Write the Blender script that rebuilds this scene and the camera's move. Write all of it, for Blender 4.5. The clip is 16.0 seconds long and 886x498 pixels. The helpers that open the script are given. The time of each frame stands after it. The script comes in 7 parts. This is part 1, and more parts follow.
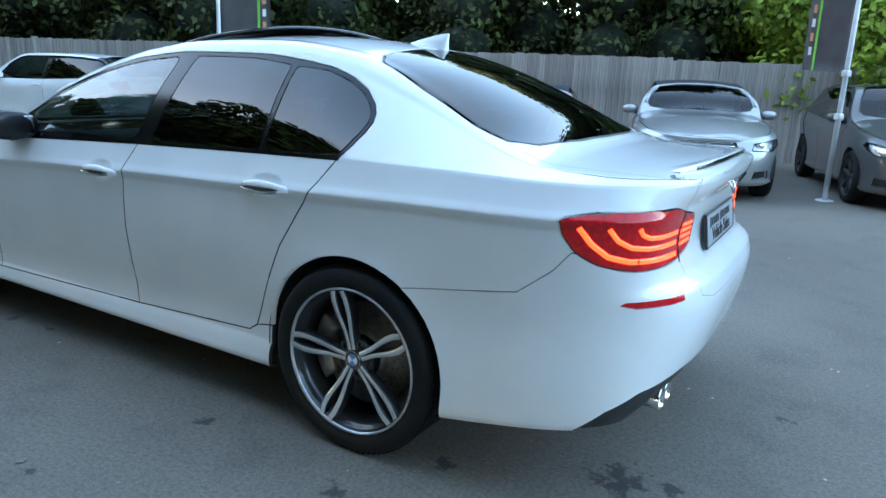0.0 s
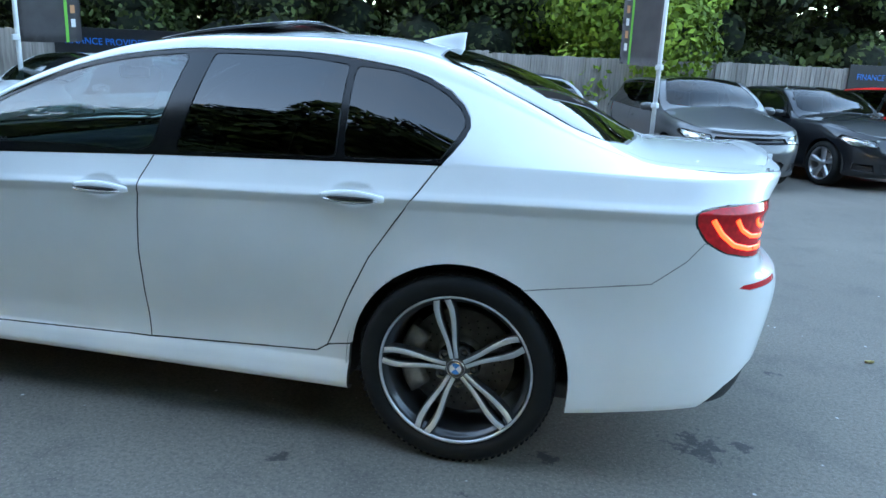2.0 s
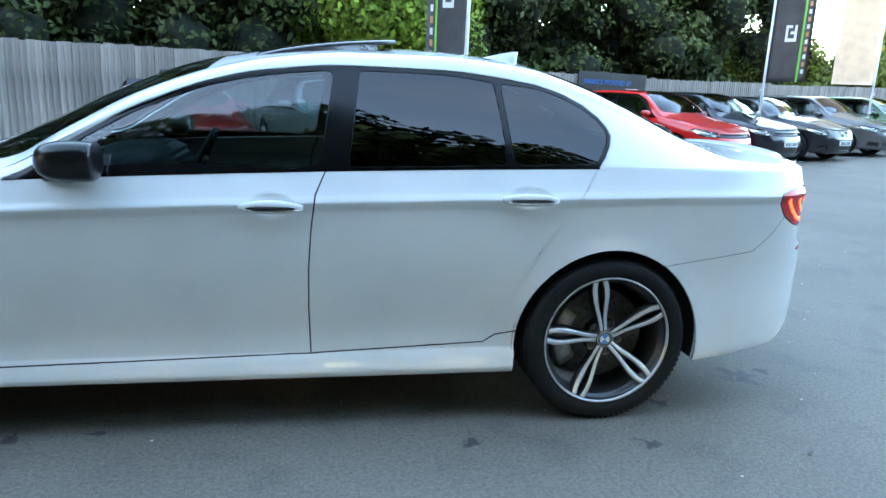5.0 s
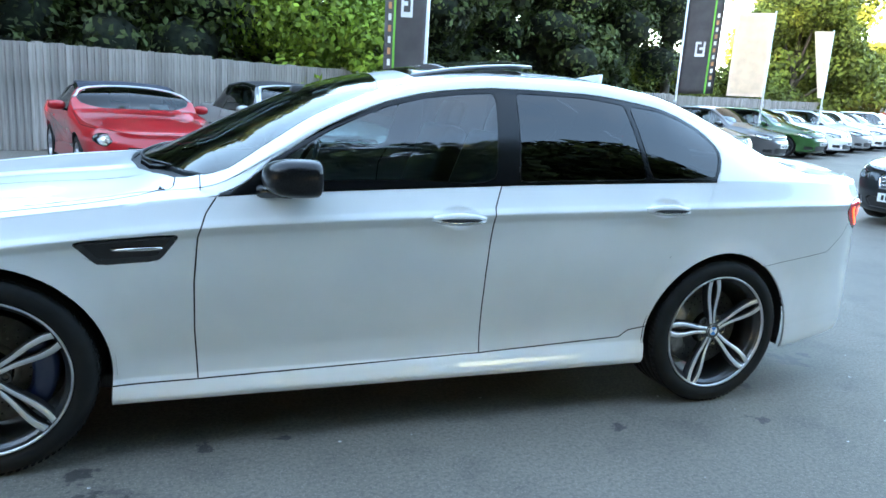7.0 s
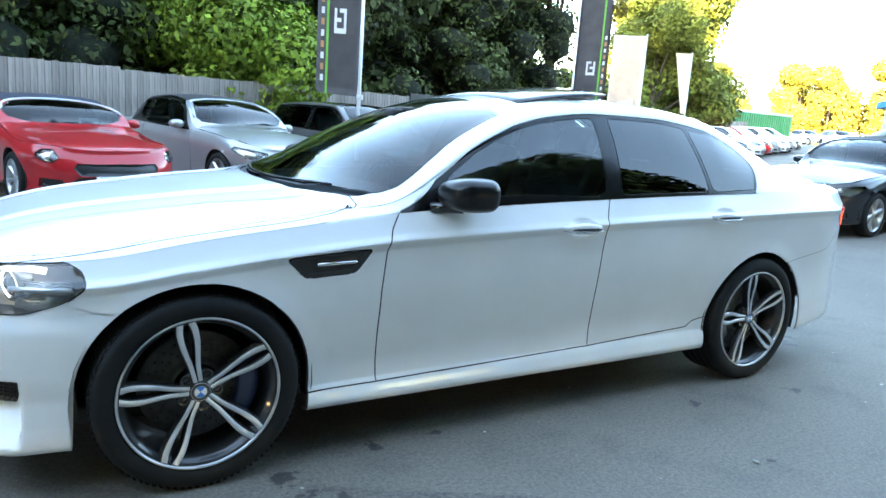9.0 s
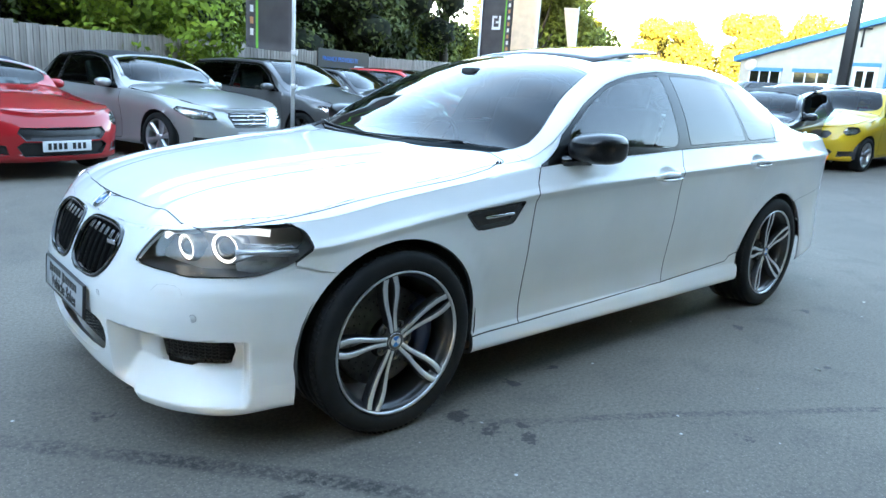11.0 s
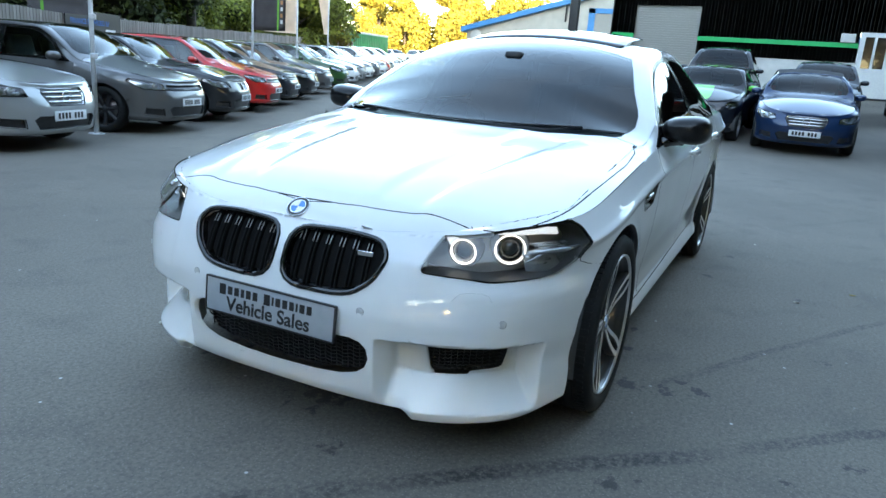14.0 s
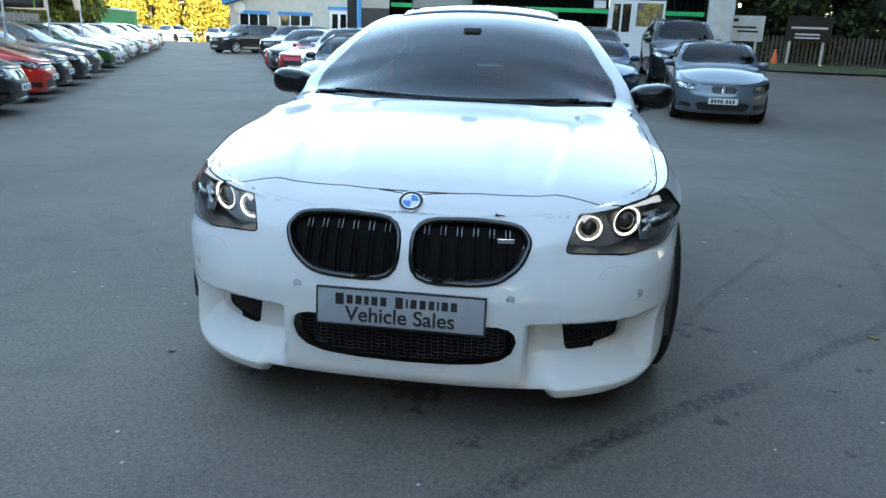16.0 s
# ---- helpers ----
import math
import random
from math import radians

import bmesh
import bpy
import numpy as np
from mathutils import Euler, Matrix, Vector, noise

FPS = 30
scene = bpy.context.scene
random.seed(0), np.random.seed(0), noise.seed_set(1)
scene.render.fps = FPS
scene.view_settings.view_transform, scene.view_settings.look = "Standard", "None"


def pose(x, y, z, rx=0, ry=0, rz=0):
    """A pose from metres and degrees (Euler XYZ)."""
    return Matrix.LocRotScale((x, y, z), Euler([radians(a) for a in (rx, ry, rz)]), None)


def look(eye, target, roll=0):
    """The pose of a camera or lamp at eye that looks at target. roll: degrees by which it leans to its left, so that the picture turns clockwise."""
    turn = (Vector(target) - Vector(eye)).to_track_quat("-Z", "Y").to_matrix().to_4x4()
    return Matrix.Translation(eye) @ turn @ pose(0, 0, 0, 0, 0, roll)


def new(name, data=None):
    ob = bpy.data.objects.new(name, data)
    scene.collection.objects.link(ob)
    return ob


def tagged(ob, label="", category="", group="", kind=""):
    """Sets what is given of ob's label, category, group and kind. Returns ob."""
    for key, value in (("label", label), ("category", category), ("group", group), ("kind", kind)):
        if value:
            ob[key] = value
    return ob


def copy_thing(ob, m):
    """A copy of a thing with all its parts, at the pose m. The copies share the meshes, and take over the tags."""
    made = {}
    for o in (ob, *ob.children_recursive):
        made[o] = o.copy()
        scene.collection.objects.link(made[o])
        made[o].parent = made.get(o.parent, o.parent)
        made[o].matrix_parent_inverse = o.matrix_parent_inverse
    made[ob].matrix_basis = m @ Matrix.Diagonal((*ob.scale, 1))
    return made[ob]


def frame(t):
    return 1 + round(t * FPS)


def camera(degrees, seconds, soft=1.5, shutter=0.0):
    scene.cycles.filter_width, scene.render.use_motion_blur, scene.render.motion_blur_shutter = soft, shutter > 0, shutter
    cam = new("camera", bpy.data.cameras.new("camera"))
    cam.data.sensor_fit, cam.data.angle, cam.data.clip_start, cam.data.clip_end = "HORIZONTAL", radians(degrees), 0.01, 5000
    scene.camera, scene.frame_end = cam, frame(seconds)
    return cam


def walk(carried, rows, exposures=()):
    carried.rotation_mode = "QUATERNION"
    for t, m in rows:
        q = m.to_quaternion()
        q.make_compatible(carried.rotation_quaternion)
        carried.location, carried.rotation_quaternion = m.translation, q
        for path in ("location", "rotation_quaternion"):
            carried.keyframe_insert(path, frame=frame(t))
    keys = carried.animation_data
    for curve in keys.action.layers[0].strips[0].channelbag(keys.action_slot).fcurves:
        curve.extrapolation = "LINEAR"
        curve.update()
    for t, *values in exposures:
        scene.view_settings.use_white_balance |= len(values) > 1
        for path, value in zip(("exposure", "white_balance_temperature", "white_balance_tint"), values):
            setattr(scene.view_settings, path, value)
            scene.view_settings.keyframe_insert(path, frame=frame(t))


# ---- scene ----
cam = camera(64.7, 16.0)
PATH = [
    (0, (2.916, -2.742, 1.344), (1.933, -1.069, 0.86), 2.4),
    (0.5, (2.648, -2.794, 1.389), (1.829, -1.043, 0.878), 1.2),
    (1, (2.393, -2.938, 1.344), (1.717, -1.119, 0.858), 2.7),
    (1.5, (2.123, -3.06, 1.357), (1.606, -1.192, 0.865), 2.4),
    (2, (1.894, -3.124, 1.34), (1.488, -1.227, 0.854), 2.6),
    (2.5, (1.648, -3.178, 1.342), (1.37, -1.256, 0.864), 2.4),
    (3, (1.373, -3.231, 1.352), (1.189, -1.297, 0.877), 2.8),
    (3.2, (1.267, -3.286, 1.344), (1.126, -1.343, 0.892), 2.6),
    (5.5, (-0.004, -3.462, 1.328), (0.446, -1.565, 0.883), 3.2),
    (6, (-0.278, -3.437, 1.335), (0.189, -1.542, 0.898), 3.5),
    (6.5, (-0.541, -3.407, 1.341), (0.011, -1.536, 0.901), 2.8),
    (7, (-0.832, -3.421, 1.344), (-0.155, -1.587, 0.92), 3.7),
    (7.5, (-1.141, -3.442, 1.354), (-0.342, -1.662, 0.916), 4.2),
    (8, (-1.399, -3.398, 1.337), (-0.531, -1.639, 0.946), 5.3),
    (8.5, (-1.685, -3.325, 1.334), (-0.718, -1.615, 0.959), 4.0),
    (9, (-1.971, -3.249, 1.326), (-0.953, -1.567, 0.958), 4.1),
    (9.5, (-2.254, -3.183, 1.314), (-1.154, -1.563, 0.905), 3.5),
    (9.7, (-2.341, -3.136, 1.29), (-1.237, -1.521, 0.878), 4.2),
    (11.8, (-3.324, -2.502, 1.27), (-1.907, -1.178, 0.782), 3.9),
    (12, (-3.4, -2.412, 1.266), (-1.958, -1.114, 0.781), 4.3),
    (12.5, (-3.563, -2.184, 1.262), (-2.03, -1.003, 0.756), 3.9),
    (13, (-3.746, -1.949, 1.25), (-2.135, -0.881, 0.736), 4.7),
    (13.5, (-3.924, -1.705, 1.259), (-2.228, -0.78, 0.739), 3.9),
    (14, (-4.044, -1.421, 1.248), (-2.297, -0.586, 0.744), 4.3),
    (14.5, (-4.131, -1.156, 1.247), (-2.34, -0.424, 0.739), 3.8),
    (15, (-4.242, -0.882, 1.248), (-2.392, -0.311, 0.747), 3.9),
    (15.5, (-4.32, -0.627, 1.241), (-2.43, -0.248, 0.709), 3.7),
    (16, (-4.337, -0.364, 1.221), (-2.426, -0.134, 0.679), 2.3),
]
EXPO = [(0.0, 3.70, 6350, 7), (2.0, 3.92, 6280, 7), (5.5, 4.24, 6430, 7), (9.5, 4.36, 6630, 7), (12.5, 3.86, 6720, 7), (14.5, 3.38, 6720, 7), (16.0, 3.18, 6720, 7)]
walk(cam, [(t, look(eye, target, roll)) for t, eye, target, roll in PATH], exposures=EXPO)

# ---------------------------------------------------------------- light
SUN_ELEV, SUN_AZ = radians(11.0), radians(232.0)     # azimuth clockwise from +y
sun_dir = Vector((math.sin(SUN_AZ) * math.cos(SUN_ELEV), math.cos(SUN_AZ) * math.cos(SUN_ELEV), math.sin(SUN_ELEV)))
world = bpy.data.worlds.new("sky")
scene.world = world
world.use_nodes = True
wn = world.node_tree
wn.nodes.clear()
sky = wn.nodes.new("ShaderNodeTexSky")
sky.sky_type, sky.sun_disc = "NISHITA", False
sky.sun_elevation, sky.sun_rotation = SUN_ELEV, SUN_AZ
sky.altitude, sky.air_density, sky.dust_density, sky.ozone_density = 50, 1.0, 0.6, 1.0
bg = wn.nodes.new("ShaderNodeBackground")
bg.inputs["Strength"].default_value = 0.15
wout = wn.nodes.new("ShaderNodeOutputWorld")
# a thin veil of broken cloud over the whole sky
tc_ = wn.nodes.new("ShaderNodeTexCoord")
mp_ = wn.nodes.new("ShaderNodeMapping")
mp_.inputs["Scale"].default_value = (1.0, 1.0, 2.6)
cn_ = wn.nodes.new("ShaderNodeTexNoise")
cn_.inputs["Scale"].default_value, cn_.inputs["Detail"].default_value, cn_.inputs["Roughness"].default_value = 2.3, 6, 0.58
cr_ = wn.nodes.new("ShaderNodeMapRange")
for k_, v_ in zip((1, 2, 3, 4), (0.45, 0.75, 0.01, 0.42)):
    cr_.inputs[k_].default_value = v_
cm_ = wn.nodes.new("ShaderNodeMix")
cm_.data_type = "RGBA"
wn.links.new(tc_.outputs["Generated"], mp_.inputs[0])
wn.links.new(mp_.outputs[0], cn_.inputs["Vector"])
wn.links.new(cn_.outputs["Fac"], cr_.inputs[0])
wn.links.new(cr_.outputs[0], cm_.inputs[0])
wn.links.new(sky.outputs[0], cm_.inputs[6])
cm_.inputs[7].default_value = (1.05, 1.20, 1.42, 1)
wn.links.new(cm_.outputs[2], bg.inputs[0])
wn.links.new(bg.outputs[0], wout.inputs[0])
lamp = bpy.data.lights.new("sun", "SUN")
lamp.energy, lamp.angle, lamp.color = 4.0, radians(0.6), (1.0, 0.83, 0.58)
sun = new("sun", lamp)
sun.matrix_world = look(sun_dir * 80, (0, 0, 0))
scene.view_settings.exposure = 0.0

# ---------------------------------------------------------------- materials
def mat(name, color=(0.5, 0.5, 0.5), rough=0.5, metal=0.0, coat=0.0, spec=0.5, vary=0.0, scale=20.0, bump=0.0, bump_scale=200.0, dirt=None, dirt_scale=1.5, dirt_amount=0.0, by_object=0.0, by_island=0.0, stretch=1.0):
    """A principled surface with grain, larger stains and relief in object space."""
    m = bpy.data.materials.new(name)
    m.use_nodes = True
    nt = m.node_tree
    b = nt.nodes["Principled BSDF"]
    b.inputs["Roughness"].default_value, b.inputs["Metallic"].default_value = rough, metal
    b.inputs["Specular IOR Level"].default_value = spec
    b.inputs["Coat Weight"].default_value, b.inputs["Coat Roughness"].default_value = coat, 0.02
    b.inputs["Base Color"].default_value = (*color, 1)
    m.diffuse_color = (*color, 1)
    if vary or dirt_amount or bump or by_object or by_island:
        tc = nt.nodes.new("ShaderNodeTexCoord")
        out = None

        def noisy(sc, detail=4.0):
            n = nt.nodes.new("ShaderNodeTexNoise")
            n.inputs["Scale"].default_value, n.inputs["Detail"].default_value = sc, detail
            mp = nt.nodes.new("ShaderNodeMapping")
            mp.inputs["Scale"].default_value = (1, 1, stretch)
            nt.links.new(tc.outputs["Object"], mp.inputs[0])
            nt.links.new(mp.outputs[0], n.inputs["Vector"])
            return n.outputs["Fac"]

        def mixed(fac, a, bcol, blend="MIX"):
            x = nt.nodes.new("ShaderNodeMix")
            x.data_type, x.blend_type = "RGBA", blend
            nt.links.new(fac, x.inputs["Factor"])
            for k, v in (("A", a), ("B", bcol)):
                sock = [s for s in x.inputs if s.name == k and s.type == "RGBA"][0]
                if isinstance(v, tuple):
                    sock.default_value = (*v, 1)
                else:
                    nt.links.new(v, sock)
            return [s for s in x.outputs if s.type == "RGBA"][0]

        def ranged(fac, lo, hi, a, bb):
            r = nt.nodes.new("ShaderNodeMapRange")
            nt.links.new(fac, r.inputs[0])
            for k, v in zip((1, 2, 3, 4), (lo, hi, a, bb)):
                r.inputs[k].default_value = v
            return r.outputs[0]
        col = color
        if vary:
            dark, light = tuple(c * (1 - vary) for c in color), tuple(min(1.0, c * (1 + vary)) for c in color)
            col = mixed(ranged(noisy(scale, 6), 0.35, 0.65, 0, 1), dark, light)
        if by_object or by_island:
            if by_object:
                src = nt.nodes.new("ShaderNodeObjectInfo").outputs["Random"]
            else:
                src = nt.nodes.new("ShaderNodeNewGeometry").outputs["Random Per Island"]
            k = by_object or by_island
            hsv = nt.nodes.new("ShaderNodeHueSaturation")
            nt.links.new(ranged(src, 0, 1, 1 - k, 1 + k), hsv.inputs["Value"])
            if isinstance(col, tuple):
                hsv.inputs["Color"].default_value = (*col, 1)
            else:
                nt.links.new(col, hsv.inputs["Color"])
            col = hsv.outputs[0]
        if dirt_amount:
            col = mixed(ranged(noisy(dirt_scale, 5), 0.45, 0.7, 0, dirt_amount), col, dirt)
        if not isinstance(col, tuple):
            nt.links.new(col, b.inputs["Base Color"])
        if bump:
            bp = nt.nodes.new("ShaderNodeBump")
            bp.inputs["Strength"].default_value, bp.inputs["Distance"].default_value = bump, 0.004
            nt.links.new(noisy(bump_scale, 3), bp.inputs["Height"])
            nt.links.new(bp.outputs[0], b.inputs["Normal"])
    return m


def glass(name, tint, gloss=1.0, ior=1.62):
    """Thin tinted glass: clear through, mirror by Fresnel."""
    m = bpy.data.materials.new(name)
    m.use_nodes = True
    nt = m.node_tree
    nt.nodes.clear()
    tr, gl, mx, lw, o = (nt.nodes.new("ShaderNode" + k) for k in ("BsdfTransparent", "BsdfGlossy", "MixShader", "LayerWeight", "OutputMaterial"))
    tr.inputs[0].default_value = (*tint, 1)
    gl.inputs["Roughness"].default_value = 0.0
    gl.inputs["Color"].default_value = (gloss, gloss, gloss, 1)
    lw.inputs[0].default_value = 0.5
    f0 = ((ior - 1) / (ior + 1)) ** 2
    pw, sc = nt.nodes.new("ShaderNodeMath"), nt.nodes.new("ShaderNodeMath")
    pw.operation, sc.operation = "POWER", "MULTIPLY_ADD"
    pw.inputs[1].default_value, sc.inputs[1].default_value, sc.inputs[2].default_value = 5.0, 1 - f0, f0
    nt.links.new(lw.outputs["Facing"], pw.inputs[0])
    nt.links.new(pw.outputs[0], sc.inputs[0])
    nt.links.new(sc.outputs[0], mx.inputs[0])
    nt.links.new(tr.outputs[0], mx.inputs[1])
    nt.links.new(gl.outputs[0], mx.inputs[2])
    nt.links.new(mx.outputs[0], o.inputs[0])
    m.diffuse_color = (*tint, 1)
    return m


def glow(name, color, strength):
    m = bpy.data.materials.new(name)
    m.use_nodes = True
    b = m.node_tree.nodes["Principled BSDF"]
    b.inputs["Base Color"].default_value = (*color, 1)
    b.inputs["Emission Color"].default_value = (*color, 1)
    b.inputs["Emission Strength"].default_value = strength
    b.inputs["Roughness"].default_value = 0.3
    return m


def paint(name, color, flake=0.0, rough=0.35, metal=0.0):
    m = mat(name, color, rough=rough, metal=metal, coat=1.0, spec=0.2, vary=0.03, scale=3.0)
    return m


M_WHITE = paint("white_paint", (0.81, 0.82, 0.82))
M_SEAM = mat("seam_rubber", (0.02, 0.02, 0.022), 0.7)
M_FINESEAM = mat("fine_seam", (0.30, 0.30, 0.31), 0.6)
M_GLOSSBLACK = mat("gloss_black", (0.008, 0.008, 0.009), 0.12, coat=0.6)
M_TRIM = mat("black_trim", (0.018, 0.018, 0.02), 0.35, vary=0.2)
M_PLASTIC = mat("black_plastic", (0.025, 0.025, 0.026), 0.6, vary=0.2, bump=0.2, bump_scale=400)
M_TYRE = mat("tyre_rubber", (0.006, 0.007, 0.0075), 0.75, spec=0.3, vary=0.25, scale=14, bump=0.15, bump_scale=120, dirt=(0.02, 0.019, 0.018), dirt_scale=6, dirt_amount=0.25)
M_RIMFACE = mat("machined_alloy", (0.72, 0.73, 0.74), 0.32, 0.55, coat=0.5, vary=0.05)
M_RIMGREY = mat("grey_alloy", (0.035, 0.036, 0.038), 0.35, 0.4, coat=0.5, vary=0.1)
M_DISC = mat("brake_steel", (0.30, 0.29, 0.28), 0.4, 0.8, vary=0.2, scale=30)
M_CALIPER = mat("blue_caliper", (0.01, 0.025, 0.10), 0.35, coat=0.5)
M_CHROME = mat("chrome", (0.85, 0.85, 0.86), 0.06, 1.0)
M_ALLOYS = mat("silver_alloy", (0.5, 0.51, 0.53), 0.3, 0.8, coat=0.4, vary=0.08)
M_GLASS = glass("clear_glass", (0.36, 0.45, 0.45), ior=1.75)
M_SCREEN = glass("windscreen_glass", (0.16, 0.20, 0.21), ior=1.48)
M_FRAMEBLACK = mat("satin_black_frame", (0.006, 0.006, 0.007), 0.16, spec=0.3)
# black of the slats, and of backing sheets that paint shade into openings
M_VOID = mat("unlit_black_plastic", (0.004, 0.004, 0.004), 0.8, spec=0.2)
M_RIMLIP = mat("rim_edge_alloy", (0.55, 0.56, 0.57), 0.3, 0.6, vary=0.1)
M_PRIVACY = glass("privacy_glass", (0.02, 0.021, 0.023), ior=1.65)
M_LENS = glass("lamp_lens", (0.92, 0.93, 0.93))
M_CARBON = mat("dark_carbon", (0.008, 0.008, 0.009), 0.28, coat=0.2, spec=0.25, vary=0.5, scale=160)
M_RED = mat("red_lens", (0.62, 0.008, 0.014), 0.15, spec=0.3, coat=0.35, vary=0.15, scale=60)
M_REDGLOW = glow("lit_red_light_bar", (1.0, 0.055, 0.012), 0.42)
M_WHITEGLOW = glow("lit_ring", (1.0, 0.95, 0.85), 0.24)
M_LAMPIN = mat("lamp_bowl", (0.40, 0.39, 0.38), 0.3, 0.3, vary=0.08, scale=14)
M_LAMPCHROME = mat("lamp_chrome", (0.62, 0.63, 0.64), 0.22, 0.7, vary=0.15, scale=30)
M_BROW = glow("brow_glow", (0.95, 0.97, 1.0), 0.07)
M_LAMPWALL = mat("lamp_housing", (0.05, 0.05, 0.052), 0.35, vary=0.2)
M_DARKLAMP = mat("lamp_dark", (0.03, 0.03, 0.032), 0.2, coat=0.8)
M_LEATHER = mat("black_leather", (0.02, 0.02, 0.021), 0.5, vary=0.2, bump=0.3, bump_scale=150)
M_SENSOR = mat("sensor_grey", (0.56, 0.57, 0.57), 0.4)
M_PLATEGREY = mat("silver_show_plate", (0.36, 0.39, 0.42), 0.35, vary=0.05)
M_PLATEWHITE = mat("white_number_plate", (0.78, 0.79, 0.80), 0.4, vary=0.04)
M_INK = mat("black_ink", (0.015, 0.015, 0.016), 0.5)
M_BLUEINK = mat("blue_ink", (0.02, 0.16, 0.55), 0.45)
M_BLUEBADGE = mat("badge_blue", (0.03, 0.22, 0.62), 0.3, coat=0.8)
M_BADGEWHITE = mat("badge_white", (0.8, 0.8, 0.82), 0.3, coat=0.8)

# ---------------------------------------------------------------- building helpers
def part(name, bm, material, parent=None, label="", smooth=True):
    """Links a bmesh as one mesh object under a thing or a part."""
    me = bpy.data.meshes.new(name)
    bm.to_mesh(me)
    bm.free()
    mats = material if isinstance(material, (list, tuple)) else [material]
    for m in mats:
        me.materials.append(m)
    if smooth:
        me.polygons.foreach_set("use_smooth", [True] * len(me.polygons))
    if "shape_normal" in me.attributes:
        nn = np.zeros(len(me.vertices) * 3, dtype=np.float32)
        me.attributes["shape_normal"].data.foreach_get("vector", nn)
        nn = nn.reshape(-1, 3)
        fn = np.zeros(len(me.polygons) * 3, dtype=np.float32)
        me.polygons.foreach_get("normal", fn)
        first = np.array([p.vertices[0] for p in me.polygons])
        if (fn.reshape(-1, 3) * nn[first]).sum() < 0:
            nn = -nn
        me.normals_split_custom_set_from_vertices([tuple(v) for v in nn.tolist()])
    ob = new(name, me)
    if parent is not None:
        ob.parent = parent
    if label:
        tagged(ob, label)
    return ob


def box(bm, cx, cy, cz, sx, sy, sz, bevel=0.0, rot=None):
    """A box, bevelled, into bm; rot: a matrix about its centre."""
    r = bmesh.ops.create_cube(bm, size=1.0)
    m = Matrix.Translation((cx, cy, cz)) @ (rot.to_4x4() if rot is not None else Matrix()) @ Matrix.Diagonal((sx, sy, sz, 1))
    bmesh.ops.transform(bm, matrix=m, verts=r["verts"])
    if bevel:
        es = list({e for v in r["verts"] for e in v.link_edges})
        bmesh.ops.bevel(bm, geom=es, offset=bevel, segments=2, affect="EDGES", profile=0.6)


def boxed(*a, **k):
    bm = bmesh.new()
    box(bm, *a, **k)
    return bm


def spun(profile, segs=48, axis="y", closed=False, bm=None, centre=(0, 0, 0)):
    """A surface of revolution: profile of (radius, along axis)."""
    bm = bm or bmesh.new()
    rings = []
    for i in range(segs):
        a = 2 * math.pi * i / segs
        c, s = math.cos(a), math.sin(a)
        ring = []
        for r, d in profile:
            p = {"y": (r * c, d, r * s), "z": (r * c, r * s, d), "x": (d, r * c, r * s)}[axis]
            ring.append(bm.verts.new((p[0] + centre[0], p[1] + centre[1], p[2] + centre[2])))
        rings.append(ring)
    n = len(profile)
    for i in range(segs):
        a, b = rings[i], rings[(i + 1) % segs]
        for j in range(n if closed else n - 1):
            k = (j + 1) % n
            try:
                bm.faces.new((a[j], a[k], b[k], b[j]))
            except ValueError:
                pass
    bmesh.ops.remove_doubles(bm, verts=bm.verts, dist=1e-5)
    bmesh.ops.recalc_face_normals(bm, faces=bm.faces)
    return bm


def tube(bm, pts, radius, segs=8, taper=None):
    """A round bar along points."""
    pts = [Vector(p) for p in pts]
    rings = []
    for i, p in enumerate(pts):
        d = (pts[min(i + 1, len(pts) - 1)] - pts[max(i - 1, 0)]).normalized()
        side = d.orthogonal().normalized() if i == 0 else (side - d * side.dot(d)).normalized()
        up = d.cross(side)
        r = radius if taper is None else taper[i]
        rings.append([bm.verts.new(p + (side * math.cos(2 * math.pi * k / segs) + up * math.sin(2 * math.pi * k / segs)) * r) for k in range(segs)])
    for a, b in zip(rings, rings[1:]):
        for k in range(segs):
            bm.faces.new((a[k], a[(k + 1) % segs], b[(k + 1) % segs], b[k]))
    bm.faces.new(rings[0][::-1])
    bm.faces.new(rings[-1])


def prism(bm, outline, y0, y1, to=lambda a, b, d: (a, d, b)):
    """A flat shape with thickness: outline of (a, b), from depth y0 to y1."""
    f = [bm.verts.new(to(a, b, y0)) for a, b in outline]
    g = [bm.verts.new(to(a, b, y1)) for a, b in outline]
    n = len(outline)
    bm.faces.new(f)
    bm.faces.new(g[::-1])
    for i in range(n):
        bm.faces.new((f[i], g[i], g[(i + 1) % n], f[(i + 1) % n]))
    bmesh.ops.recalc_face_normals(bm, faces=bm.faces)


def curve(*keys):
    """A smooth monotone-preserving curve through (x, value) keys."""
    xs, ys = [k[0] for k in keys], [k[1] for k in keys]
    h = [b - a for a, b in zip(xs, xs[1:])]
    d = [(b - a) / w for a, b, w in zip(ys, ys[1:], h)]
    m = [d[0]] + [0.0 if d[i - 1] * d[i] <= 0 else 2 * d[i - 1] * d[i] / (d[i - 1] + d[i]) for i in range(1, len(d))] + [d[-1]]

    def f(x):
        if x <= xs[0]:
            return ys[0]
        if x >= xs[-1]:
            return ys[-1]
        i = max(j for j in range(len(xs) - 1) if xs[j] <= x)
        t = (x - xs[i]) / h[i]
        return (ys[i] * (1 + 2 * t) * (1 - t) ** 2 + ys[i + 1] * t * t * (3 - 2 * t) + h[i] * (m[i] * t * (1 - t) ** 2 - m[i + 1] * t * t * (1 - t)))
    return f


